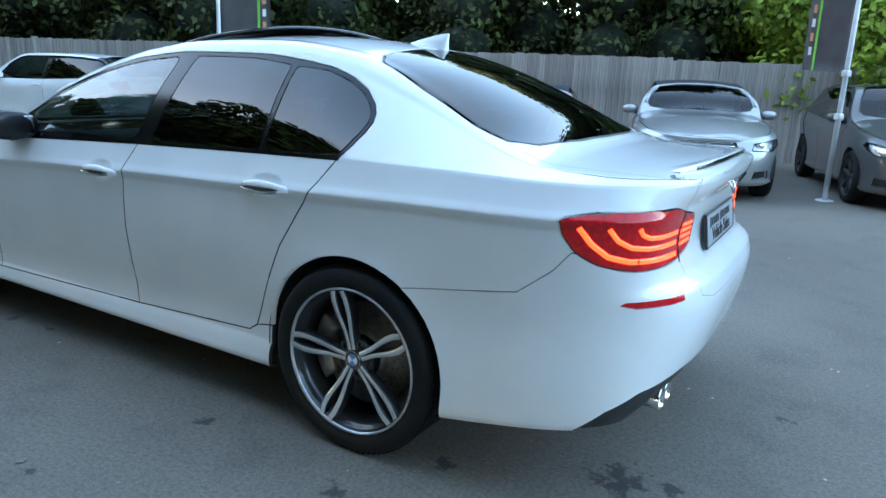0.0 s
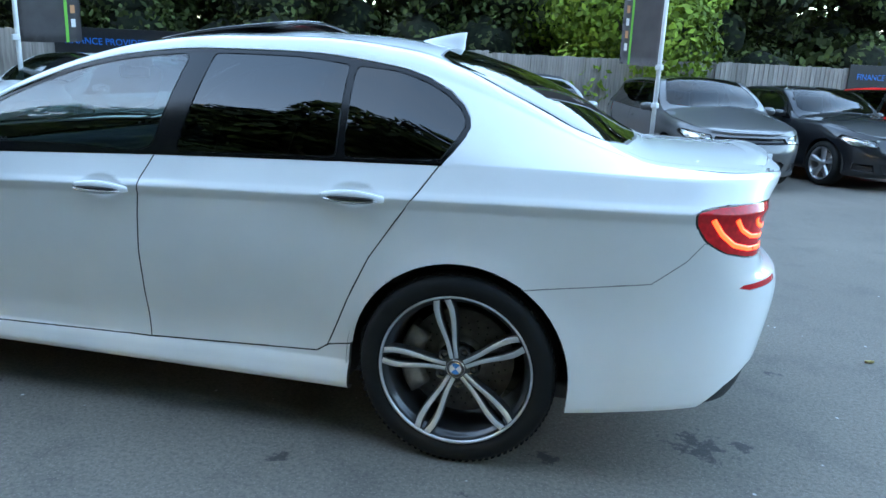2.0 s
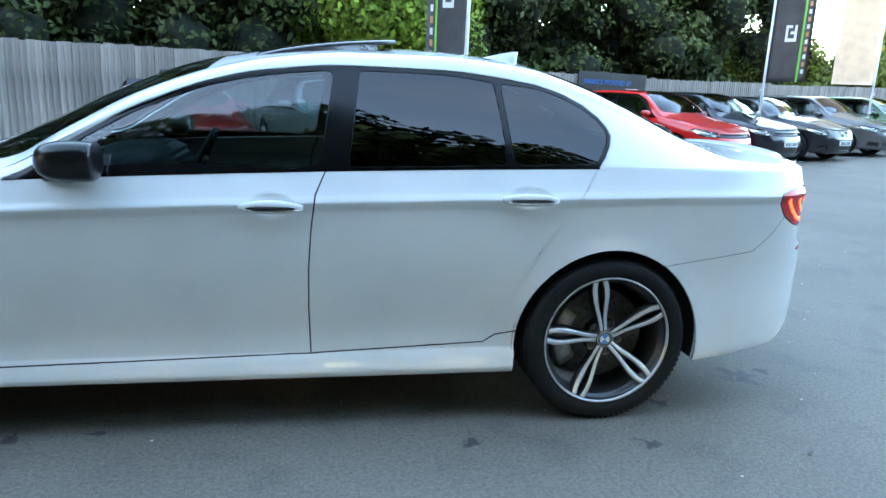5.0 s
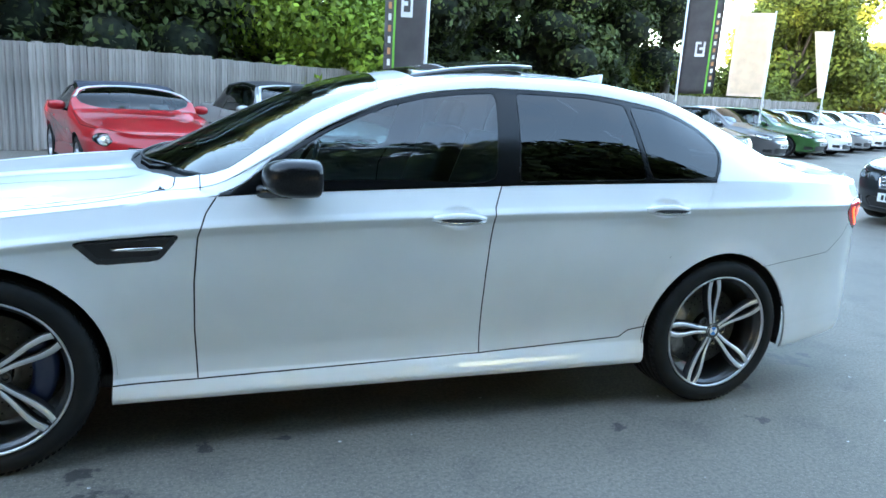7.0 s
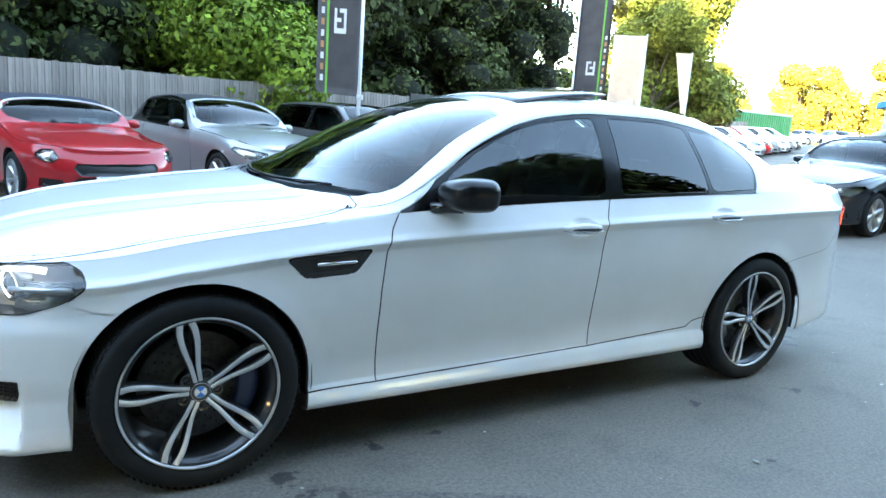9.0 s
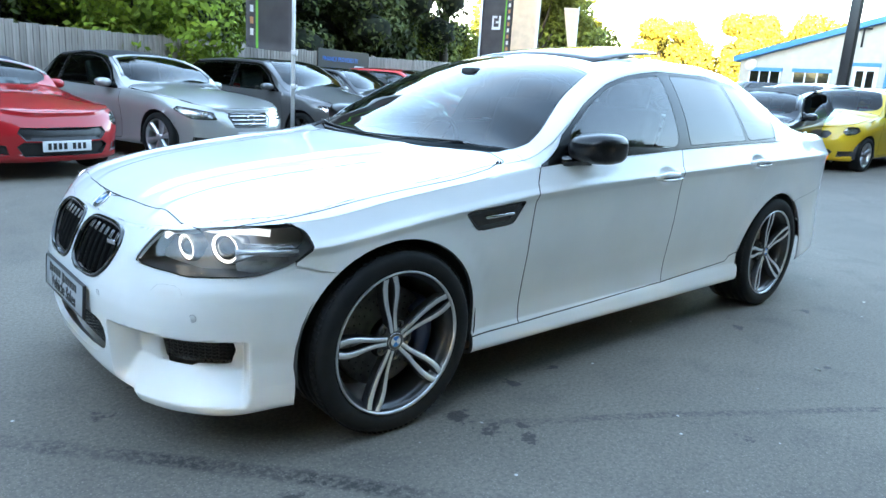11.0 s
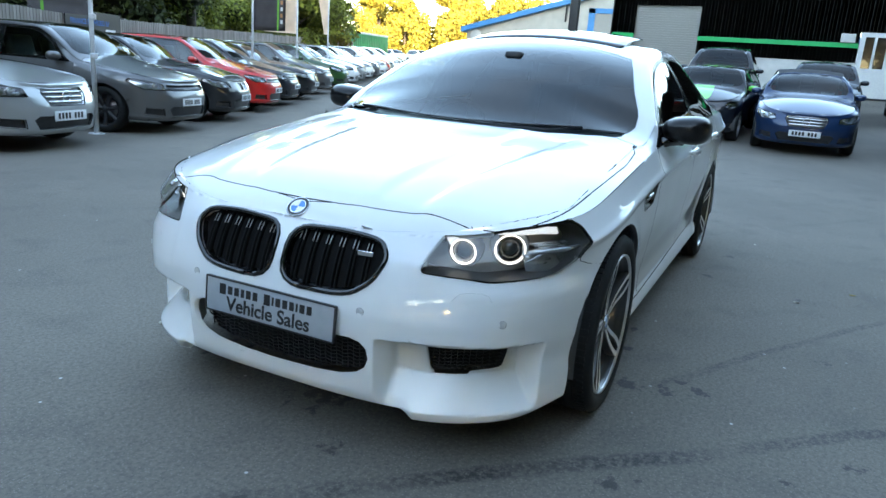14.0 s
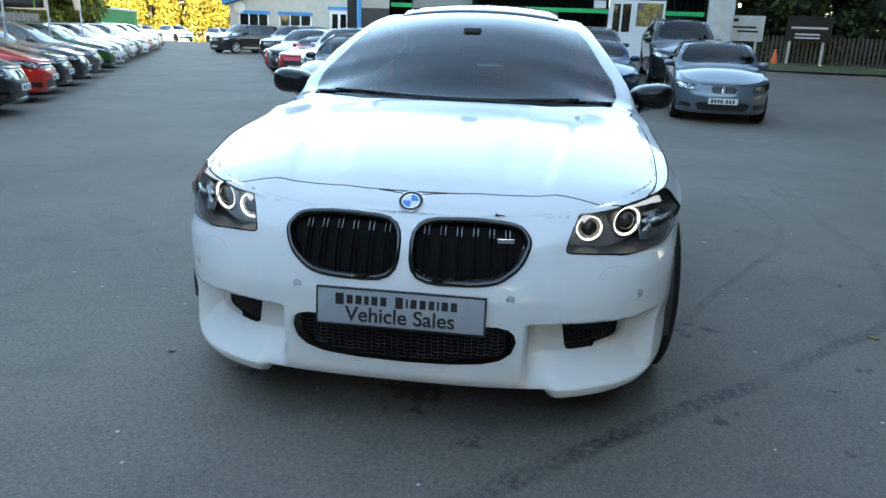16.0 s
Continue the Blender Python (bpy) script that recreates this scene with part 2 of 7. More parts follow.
def rounded(pts, r=0.3, n=4):
    """A closed outline with its corners rounded (r: part of the sides)."""
    out = []
    k = len(pts)
    for i in range(k):
        p, a, b = Vector(pts[i]), Vector(pts[i - 1]), Vector(pts[(i + 1) % k])
        s, e = p.lerp(a, r), p.lerp(b, r)
        for j in range(n + 1):
            t = j / n
            q = s * (1 - t) ** 2 + p * 2 * t * (1 - t) + e * t * t
            out.append((q.x, q.y))
    return out


def inside(x, y, poly):
    hit = False
    n = len(poly)
    for i in range(n):
        x1, y1 = poly[i]
        x2, y2 = poly[i - 1]
        if (y1 > y) != (y2 > y) and x < (x2 - x1) * (y - y1) / (y2 - y1) + x1:
            hit = not hit
    return hit


class Shell:
    """A car's skin: a lower belt that wraps nose, side and tail, and an upper part from the waist to the centre line.
    The car's nose points to -x; all is worked out for the half at -y."""

    def __init__(s, nose, tail, width, front_from, rear_from, pf, pr, side, front, rear, ztop, zbot, edge_y, edge_z, centre, crown=2.2, tuck=None, flare=None, sculpt=None, belly=0.06, roll=None):
        s.side, s.front, s.rear, s.ztop, s.zbot = side, front, rear, ztop, zbot
        s.edge_y, s.edge_z, s.centre, s.crown, s.width, s.tuck, s.flare, s.sculpt, s.belly, s.roll = edge_y, edge_z, centre, crown, width, tuck, flare, sculpt, belly, roll
        pts = []
        for i in range(81):
            a = math.pi / 2 * i / 80
            pts.append((front_from - (front_from - nose) * max(0.0, math.cos(a)) ** (2 / pf), width * math.sin(a) ** (2 / pf)))
        for i in range(1, 60):
            pts.append((front_from + (rear_from - front_from) * i / 60, width))
        for i in range(81):
            a = math.pi / 2 * i / 80
            pts.append((rear_from + (tail - rear_from) * math.sin(a) ** (2 / pr), width * max(0.0, math.cos(a)) ** (2 / pr)))
        p = np.array(pts)
        seg = np.hypot(*np.diff(p, axis=0).T)
        s.u = np.concatenate([[0], np.cumsum(seg)])
        s.x, s.y = p[:, 0], p[:, 1]
        s.length = float(s.u[-1])
        s.nf, s.nr = 81, len(p) - 81
        g = np.gradient(p, s.u, axis=0)
        k = np.hypot(g[:, 0], g[:, 1])
        s.nx, s.ny = -g[:, 1] / k, g[:, 0] / k

    def plan(s, u):
        return tuple(float(np.interp(u, s.u, q)) for q in (s.x, s.y, s.nx, s.ny))

    def at_x(s, x):
        return float(np.interp(x, s.x, s.u))

    def front_y(s, y):
        return float(np.interp(y, s.y[:s.nf], s.u[:s.nf]))

    def rear_y(s, y):
        return float(np.interp(-y, -s.y[s.nr:], s.u[s.nr:]))

    def h_of(s, u, z):
        x = s.plan(u)[0]
        b = s.zbot(x)
        return (z - b) / (s.ztop(x) - b)

    def lower(s, u, h, inset=0.0):
        x, y, nx, ny = s.plan(u)
        b, t = s.zbot(x), s.ztop(x)
        f, r = max(0.0, -nx) ** 2, max(0.0, nx) ** 5
        ds = s.side(h)
        if s.tuck and h < 0.7:
            k = max(0.0, min(1.0, (h - 0.15) / 0.55))
            k = k * k * (3 - 2 * k)
            ds *= s.tuck(x) * (1 - k) + k
        d = (1 - f - r) * ds + f * s.front(h) + r * s.rear(h) + inset
        if s.flare:
            d -= s.flare(x, b + (t - b) * h, y)
        return Vector((x - nx * d, -max(0.0, y - ny * d), b + (t - b) * h))

    def upper(s, u, v, inset=0.0):
        B = s.lower(u, 1.0)
        x, yb, zb = B.x, -B.y, B.z
        ye, ze, zc = min(s.edge_y(x), 0.93 * yb), max(s.edge_z(x), zb), max(s.centre(x), zb)
        ze = min(ze, zc)

        def low(q):
            bulge = s.belly * q * (1 - q) * (ze - zb)
            return yb + (ye - yb) * q + bulge, zb + (ze - zb) * q

        def top(q):
            q = q - 1
            return ye * (1 - q), ze + (zc - ze) * (1 - max(0.0, 1 - q) ** s.crown if q >= 0 else s.crown * q)
        w = 0.16
        if v < 1 - w:
            y, z = low(v)
        elif v > 1 + w:
            y, z = top(v)
        else:
            t = (v - 1 + w) / (2 * w)
            t = t * t * (3 - 2 * t)
            a, b = low(v), top(v)
            y, z = a[0] + (b[0] - a[0]) * t, a[1] + (b[1] - a[1]) * t
        k = s.roll(x) if s.roll else 0.0
        if k:
            z += k * (zb + (zc - zb) * (1 - min(1.0, max(0.0, y) / max(yb, 0.01)) ** 4.5) - z)
        if s.sculpt:
            z += s.sculpt(x, y)
        return Vector((x, -max(0.0, y), z - inset))

    def upper_x(s, x):
        """The u at which the upper section stands at x."""
        lo, hi = 0.0, s.length
        for _ in range(40):
            m = (lo + hi) / 2
            lo, hi = (m, hi) if s.lower(m, 1.0).x < x else (lo, m)
        return (lo + hi) / 2

    def side_point(s, x, z):
        """Flat place (u, v) on the upper part of a point of the side view."""
        u = s.upper_x(x)
        lo, hi = 0.0, 2.0
        for _ in range(30):
            m = (lo + hi) / 2
            lo, hi = (m, hi) if s.upper(u, m).z < z else (lo, m)
        if z < s.lower(u, 1.0).z:
            return u, -0.05
        return u, (lo + hi) / 2

    def top_point(s, x, y):
        """Flat place (u, v) on the upper part of a point of the plan."""
        u = s.upper_x(x)
        if y <= 0:
            return u, 2.05
        if y > -s.lower(u, 1.0).y:
            return u, -0.05
        lo, hi = 0.0, 2.0
        for _ in range(30):
            m = (lo + hi) / 2
            lo, hi = (m, hi) if -s.upper(u, m).y > y else (lo, m)
        return u, (lo + hi) / 2

    def low_point(s, x, z):
        u = s.at_x(x)
        return u, s.h_of(u, z)


def cut_sheet(us, vs, shapes):
    """A flat sheet over the grid us x vs, cut along the shapes (name, outline); returns faces as {name: [outline, ...]}."""
    bm = bmesh.new()
    grid = [[bm.verts.new((u, v, 0)) for v in vs] for u in us]
    for i in range(len(us) - 1):
        for j in range(len(vs) - 1):
            bm.faces.new((grid[i][j], grid[i + 1][j], grid[i + 1][j + 1], grid[i][j + 1]))
    for name, poly in shapes:
        n = len(poly)
        bx0, bx1, by0, by1 = min(p[0] for p in poly) - 0.01, max(p[0] for p in poly) + 0.01, min(p[1] for p in poly) - 0.01, max(p[1] for p in poly) + 0.01
        near = set()
        for f in bm.faces:
            vx, vy = [w.co.x for w in f.verts], [w.co.y for w in f.verts]
            if max(vx) > bx0 and min(vx) < bx1 and max(vy) > by0 and min(vy) < by1:
                near.add(f)
        for i in range(n):
            (ax, ay), (bx, by) = poly[i], poly[(i + 1) % n]
            dx, dy = bx - ax, by - ay
            if abs(dx) + abs(dy) < 1e-7:
                continue
            x0, x1, y0, y1 = min(ax, bx) - 1e-4, max(ax, bx) + 1e-4, min(ay, by) - 1e-4, max(ay, by) + 1e-4
            faces = []
            near = {f for f in near if f.is_valid}
            for f in near:
                vx = [w.co.x for w in f.verts]
                if max(vx) < x0 or min(vx) > x1:
                    continue
                vy = [w.co.y for w in f.verts]
                if max(vy) < y0 or min(vy) > y1:
                    continue
                faces.append(f)
            if faces:
                geom = list({e for f in faces for e in f.edges} | {w for f in faces for w in f.verts}) + faces
                cut = bmesh.ops.bisect_plane(bm, geom=geom, dist=0.0008, plane_co=(ax, ay, 0), plane_no=Vector((dy, -dx, 0)).normalized())
                near |= {g for g in cut["geom"] if isinstance(g, bmesh.types.BMFace)}
    out = {}
    for f in bm.faces:
        c = f.calc_center_median()
        for name, poly in shapes:
            if inside(c.x, c.y, poly):
                break
        else:
            name = "rest"
        out.setdefault(name, []).append([(w.co.x, w.co.y) for w in f.verts])
    bm.free()
    return out


MIDDLE = Vector((0, 0, 0.6))


def skin(pieces, mirror=None, gap=0.0027, depth=0.014, inset=0.0):
    """A panel from flat outlines: pieces of (surface function, outlines). mirror: None for the -y half, 'other' for the +y half,
    'both' for a panel across the middle. Its rim turns inwards, which leaves a seam to the next panel."""
    bm = bmesh.new()
    fine = MIDDLE.x == 0.0
    if fine:
        tone = bm.verts.layers.float_vector.new("shape_normal")
    seen = {}

    def vert(co, n):
        k = (round(co.x, 5), round(co.y, 5), round(co.z, 5))
        if k not in seen:
            seen[k] = bm.verts.new(co)
            if fine:
                seen[k][tone] = (0, 0, 0)
        if fine and n not in told.setdefault(k, []):
            told[k].append(n)
            seen[k][tone] = (Vector(seen[k][tone]) + Vector(n)).normalized()
        return seen[k]

    def facing(fn, a, b, p):
        """The surface's own direction at a flat place."""
        e = 0.004
        n = (fn(a + e, b) - fn(a - e, b)).cross(fn(a, b + e) - fn(a, b - e))
        if n.length < 1e-12:
            n = p - Vector((p.x, 0, 0.5))
        if abs(p.y) < 1e-4:
            n.y = 0
        n.normalize()
        return tuple(n)
    told = {}
    for fn, outs in pieces:
        memo = {}
        for o in outs:
            for q in o:
                if q not in memo:
                    p = fn(*q, inset)
                    memo[q] = (p, facing(fn, *q, p) if fine else (0, 0, 0))
            p = [memo[q] for q in o]
            sides = {None: (1,), "other": (-1,), "both": (1, -1)}[mirror]
            for sd in sides:
                vs = []
                for q, n in p:
                    w = vert(Vector((q.x, q.y * sd, q.z)), (n[0], n[1] * sd, n[2]))
                    if w not in vs:
                        vs.append(w)
                if len(vs) > 2:
                    try:
                        bm.faces.new(vs)
                    except ValueError:
                        pass
    bmesh.ops.remove_doubles(bm, verts=bm.verts, dist=0.0012)
    bmesh.ops.dissolve_degenerate(bm, edges=bm.edges, dist=2e-4)
    bmesh.ops.recalc_face_normals(bm, faces=bm.faces)
    c = MIDDLE
    score = sum(f.normal.dot(f.calc_center_median() - c) * f.calc_area() for f in bm.faces)
    if score < 0:
        bmesh.ops.reverse_faces(bm, faces=bm.faces)
    if gap:
        bm.normal_update()
        rim = {w for e in bm.edges if len(e.link_faces) == 1 for w in e.verts}
        nrm = {w: w.normal.copy() for w in rim}
        faces = list(bm.faces)
        ring = bmesh.ops.inset_region(bm, faces=faces, thickness=gap, depth=0, use_boundary=True, use_even_offset=False)["faces"]
        for w in rim:
            if w.is_valid:
                w.co -= nrm[w] * depth
        for f in ring:
            f.material_index = 1
            for e in f.edges:
                e.smooth = False
    return bm


def ground_z(x, y):
    """The yard is level round the saloon and climbs towards the buildings."""
    t = max(0.0, x - 6.0)
    climb = 0.075 * t * t / (t + 6.0)
    side = 0.33 + 0.88 / (1 + math.exp(max(-30, min(30, (y - 4.0) / 2.0))))
    return min(1.25, climb * side)

# ---------------------------------------------------------------- the white saloon
def spread(a, b, n, *dense):
    """Even steps with extra ones inside the dense (from, to, count) stretches."""
    out = set(np.linspace(a, b, n).round(5))
    for lo, hi, k in dense:
        out |= set(np.linspace(lo, hi, k).round(5))
    r = sorted(out)
    keep = [r[0]]
    for q in r[1:]:
        if q - keep[-1] > 0.004:
            keep.append(q)
    return keep


def ramp(a, b, x):
    t = max(0.0, min(1.0, (x - a) / (b - a)))
    return t * t * (3 - 2 * t)


def line(a, b, x):
    return max(0.0, min(1.0, (x - a) / (b - a)))


dome_in, dome_out = curve((-2.25, 0.20), (-1.6, 0.26), (-1.0, 0.33)), curve((-2.25, 0.40), (-1.6, 0.50), (-1.0, 0.585))


def bonnet_dome(x, y):
    """Creases of the bonnet: a raised middle and a second step towards the wings."""
    if x > -0.98 or x < -2.26:
        return 0.0
    env = ramp(-2.26, -2.02, x) * (1 - ramp(-1.12, -0.98, x))
    a, b = dome_in(x), dome_out(x)
    return env * (0.010 * (1 - ramp(a, a + 0.07, y)) - 0.006 * ramp(a + 0.075, b, y) + 0.009 * ramp(b - 0.02, b + 0.025, y) * (1 - ramp(b + 0.03, b + 0.2, y)))


def arch_flare(x, z, y):
    """A slight swell of the wings round the wheel arches, the fuller bumper corners, and the hollows round the brake ducts."""
    r = min(math.hypot(x - 1.482, z - 0.342), math.hypot(x + 1.482, z - 0.342))
    d = 0.010 * (1 - ramp(0.36, 0.47, r)) * ramp(0.2, 0.3, z)
    if x < -1.72 and y > 0.3:
        at_nose = 1 - ramp(-1.95, -1.74, x)
        hollow = line(0.385, 0.425, y) * (1 - line(0.824, 0.836, y)) * line(0.190, 0.300, z) * (1 - line(0.416, 0.426, z))
        d += 0.014 * at_nose * ramp(0.34, 0.44, z) * (1 - ramp(0.575, 0.64, z)) * ramp(0.5, 0.75, y) - 0.088 * hollow
    for hx, hz in ((0.145, 0.893), (1.108, 0.934)):
        q = ((x - hx) / 0.088) ** 2 + ((z - hz) / 0.043) ** 2
        if q < 1:
            d -= 0.016 * (1 - q) ** 1.3
    return d


saloon = Shell(
    nose=-2.345, tail=2.585, width=0.943, front_from=-1.30, rear_from=1.50, pf=3.1, pr=4.0,
    side=curve((0, 0.075), (0.018, 0.036), (0.045, 0.027), (0.09, 0.033), (0.124, 0.042), (0.138, 0.050), (0.2, 0.051), (0.38, 0.034), (0.6, 0.014), (0.74, 0.011), (0.82, 0.009), (0.855, 0.0015), (0.866, 0.0), (0.876, 0.004), (0.90, 0.017), (1.0, 0.058)),
    front=curve((0, 0.090), (0.03, 0.045), (0.1, 0.026), (0.3, 0.012), (0.55, 0.004), (0.62, 0.010), (0.8, 0.042), (0.9, 0.070), (1.0, 0.112)),
    rear=curve((0, 0.16), (0.06, 0.08), (0.2, 0.03), (0.45, 0.0), (0.54, 0.014), (0.6, 0.075), (0.74, 0.105), (0.88, 0.085), (0.96, 0.048), (1.0, 0.04)),
    ztop=curve((-2.345, 0.735), (-2.25, 0.755), (-2.1, 0.79), (-1.8, 0.815), (-1.5, 0.868), (-1.2, 0.908), (-0.95, 0.938), (-0.745, 0.958), (-0.28, 0.985), (0.56, 1.022), (1.4, 1.048), (1.9, 1.058), (2.25, 1.055), (2.565, 1.06)),
    zbot=curve((-2.345, 0.176), (-2.304, 0.174), (-2.290, 0.140), (-2.1, 0.152), (-1.9, 0.185), (-1.1, 0.205), (1.05, 0.205), (1.85, 0.252), (2.1, 0.284), (2.35, 0.310), (2.565, 0.326)),
    edge_y=curve((-2.3, 0.45), (-2.1, 0.68), (-1.8, 0.79), (-1.4, 0.80), (-0.95, 0.80), (-0.745, 0.855), (-0.55, 0.80), (-0.3, 0.715), (-0.1, 0.665), (0.15, 0.63), (0.5, 0.61), (0.85, 0.60), (1.2, 0.605), (1.5, 0.63), (1.8, 0.675), (2.05, 0.73), (2.4, 0.75)),
    edge_z=curve((-2.3, 0.757), (-2.1, 0.820), (-1.8, 0.864), (-1.4, 0.918), (-0.95, 0.968), (-0.78, 0.99), (-0.56, 1.11), (-0.35, 1.235), (-0.1, 1.338), (0.12, 1.396), (0.44, 1.434), (0.82, 1.440), (1.18, 1.408), (1.42, 1.340), (1.65, 1.245), (1.9, 1.135), (2.1, 1.082), (2.5, 1.072)),
    centre=curve((-2.3, 0.70), (-2.233, 0.736), (-2.20, 0.766), (-2.15, 0.800), (-2.1, 0.828), (-1.95, 0.873), (-1.8, 0.902), (-1.4, 0.955), (-1.08, 0.995), (-0.95, 1.045), (-0.75, 1.150), (-0.5, 1.275), (-0.25, 1.380), (-0.05, 1.432), (0.3, 1.484), (0.6, 1.496), (0.9, 1.490), (1.2, 1.460), (1.5, 1.388), (1.8, 1.268), (2.02, 1.142), (2.12, 1.108), (2.3, 1.098), (2.45, 1.10), (2.565, 1.085)),
    crown=2.1, tuck=curve((-2.4, 0.15), (-1.95, 0.2), (-1.15, 1.0), (1.1, 1.0), (1.25, 0.9), (1.85, 0.15), (2.6, 0.1)),
    flare=arch_flare, sculpt=bonnet_dome, belly=0.30, roll=curve((-2.4, 1.0), (-1.45, 1.0), (-1.02, 0.0)))
S = saloon
car = new("saloon_car")
tagged(car, "white four-door sports saloon with grey twin-spoke wheels", "car")


def low_shape(*pts):
    return [S.low_point(x, z) for x, z in pts]


def front_shape(*pts):
    out = []
    for y, z in pts:
        u = S.front_y(y) if y >= 0 else y
        out.append((u, S.h_of(max(u, 0), z)))
    return out


def rear_shape(*pts):
    out = []
    for y, z in pts:
        u = S.rear_y(y) if y >= 0 else S.length - y
        out.append((u, S.h_of(min(u, S.length), z)))
    return out


def circle(cx, cz, r, n=40, squash=1.0):
    return [(cx + r * math.cos(2 * math.pi * i / n), cz + squash * r * math.sin(2 * math.pi * i / n)) for i in range(n)]


def arch(cx, cz, r):
    """A wheel opening: round above, with almost upright ends below."""
    top = [(cx + r * math.cos(math.pi * i / 30), cz + r * math.sin(math.pi * i / 30)) for i in range(31)]
    return top + [(cx - r - 0.006, 0.10), (cx + r - 0.012, 0.10)]


BIG = 1.2
gap_b = ((0.338, 1.10), (0.335, 1.01), (0.300, 0.93), (0.285, 0.80), (0.278, 0.66), (0.279, 0.50), (0.288, 0.315))
gap_f = ((-0.745, 1.10), (-0.745, 0.96), (-0.785, 0.90), (-0.812, 0.82), (-0.825, 0.66), (-0.825, 0.48), (-0.815, 0.292))
gap_r = ((1.40, 1.10), (1.395, 1.055), (1.335, 0.965), (1.25, 0.845), (1.165, 0.72), (1.09, 0.57), (1.035, 0.44), (1.005, 0.372), (0.965, 0.345))
lamp_outline = rounded([S.low_point(-1.822, 0.730), S.low_point(-1.842, 0.778), S.low_point(-1.90, 0.806), S.low_point(-1.99, 0.808)] + [(S.front_y(q), S.h_of(S.front_y(q), z)) for q, z in ((0.64, 0.784), (0.575, 0.757), (0.532, 0.705), (0.500, 0.645), (0.57, 0.639), (0.64, 0.636), (0.72, 0.628))] + [S.low_point(-2.0, 0.638), S.low_point(-1.89, 0.676)], 0.3, 3)
tail_outline = rounded([S.low_point(2.205, 0.962), S.low_point(2.215, 0.915), S.low_point(2.255, 0.862), S.low_point(2.32, 0.826), S.low_point(2.42, 0.806)] + [(S.rear_y(q), S.h_of(S.rear_y(q), z)) for q, z in ((0.60, 0.806), (0.47, 0.826), (0.40, 0.846), (0.385, 0.875), (0.395, 0.925), (0.43, 0.948), (0.53, 0.962), (0.62, 0.985))] + [S.low_point(2.44, 0.988), S.low_point(2.3, 0.982)], 0.28, 2)
KIDNEY = [(0.024, 0.540), (0.020, 0.716), (0.22, 0.726), (0.362, 0.716), (0.396, 0.672), (0.36, 0.600), (0.28, 0.544)]
HOLLOW = [0.425, 0.44, 0.455, 0.465, 0.475, 0.485, 0.495, 0.51, 0.55, 0.60, 0.66, 0.72, 0.78, 0.824]
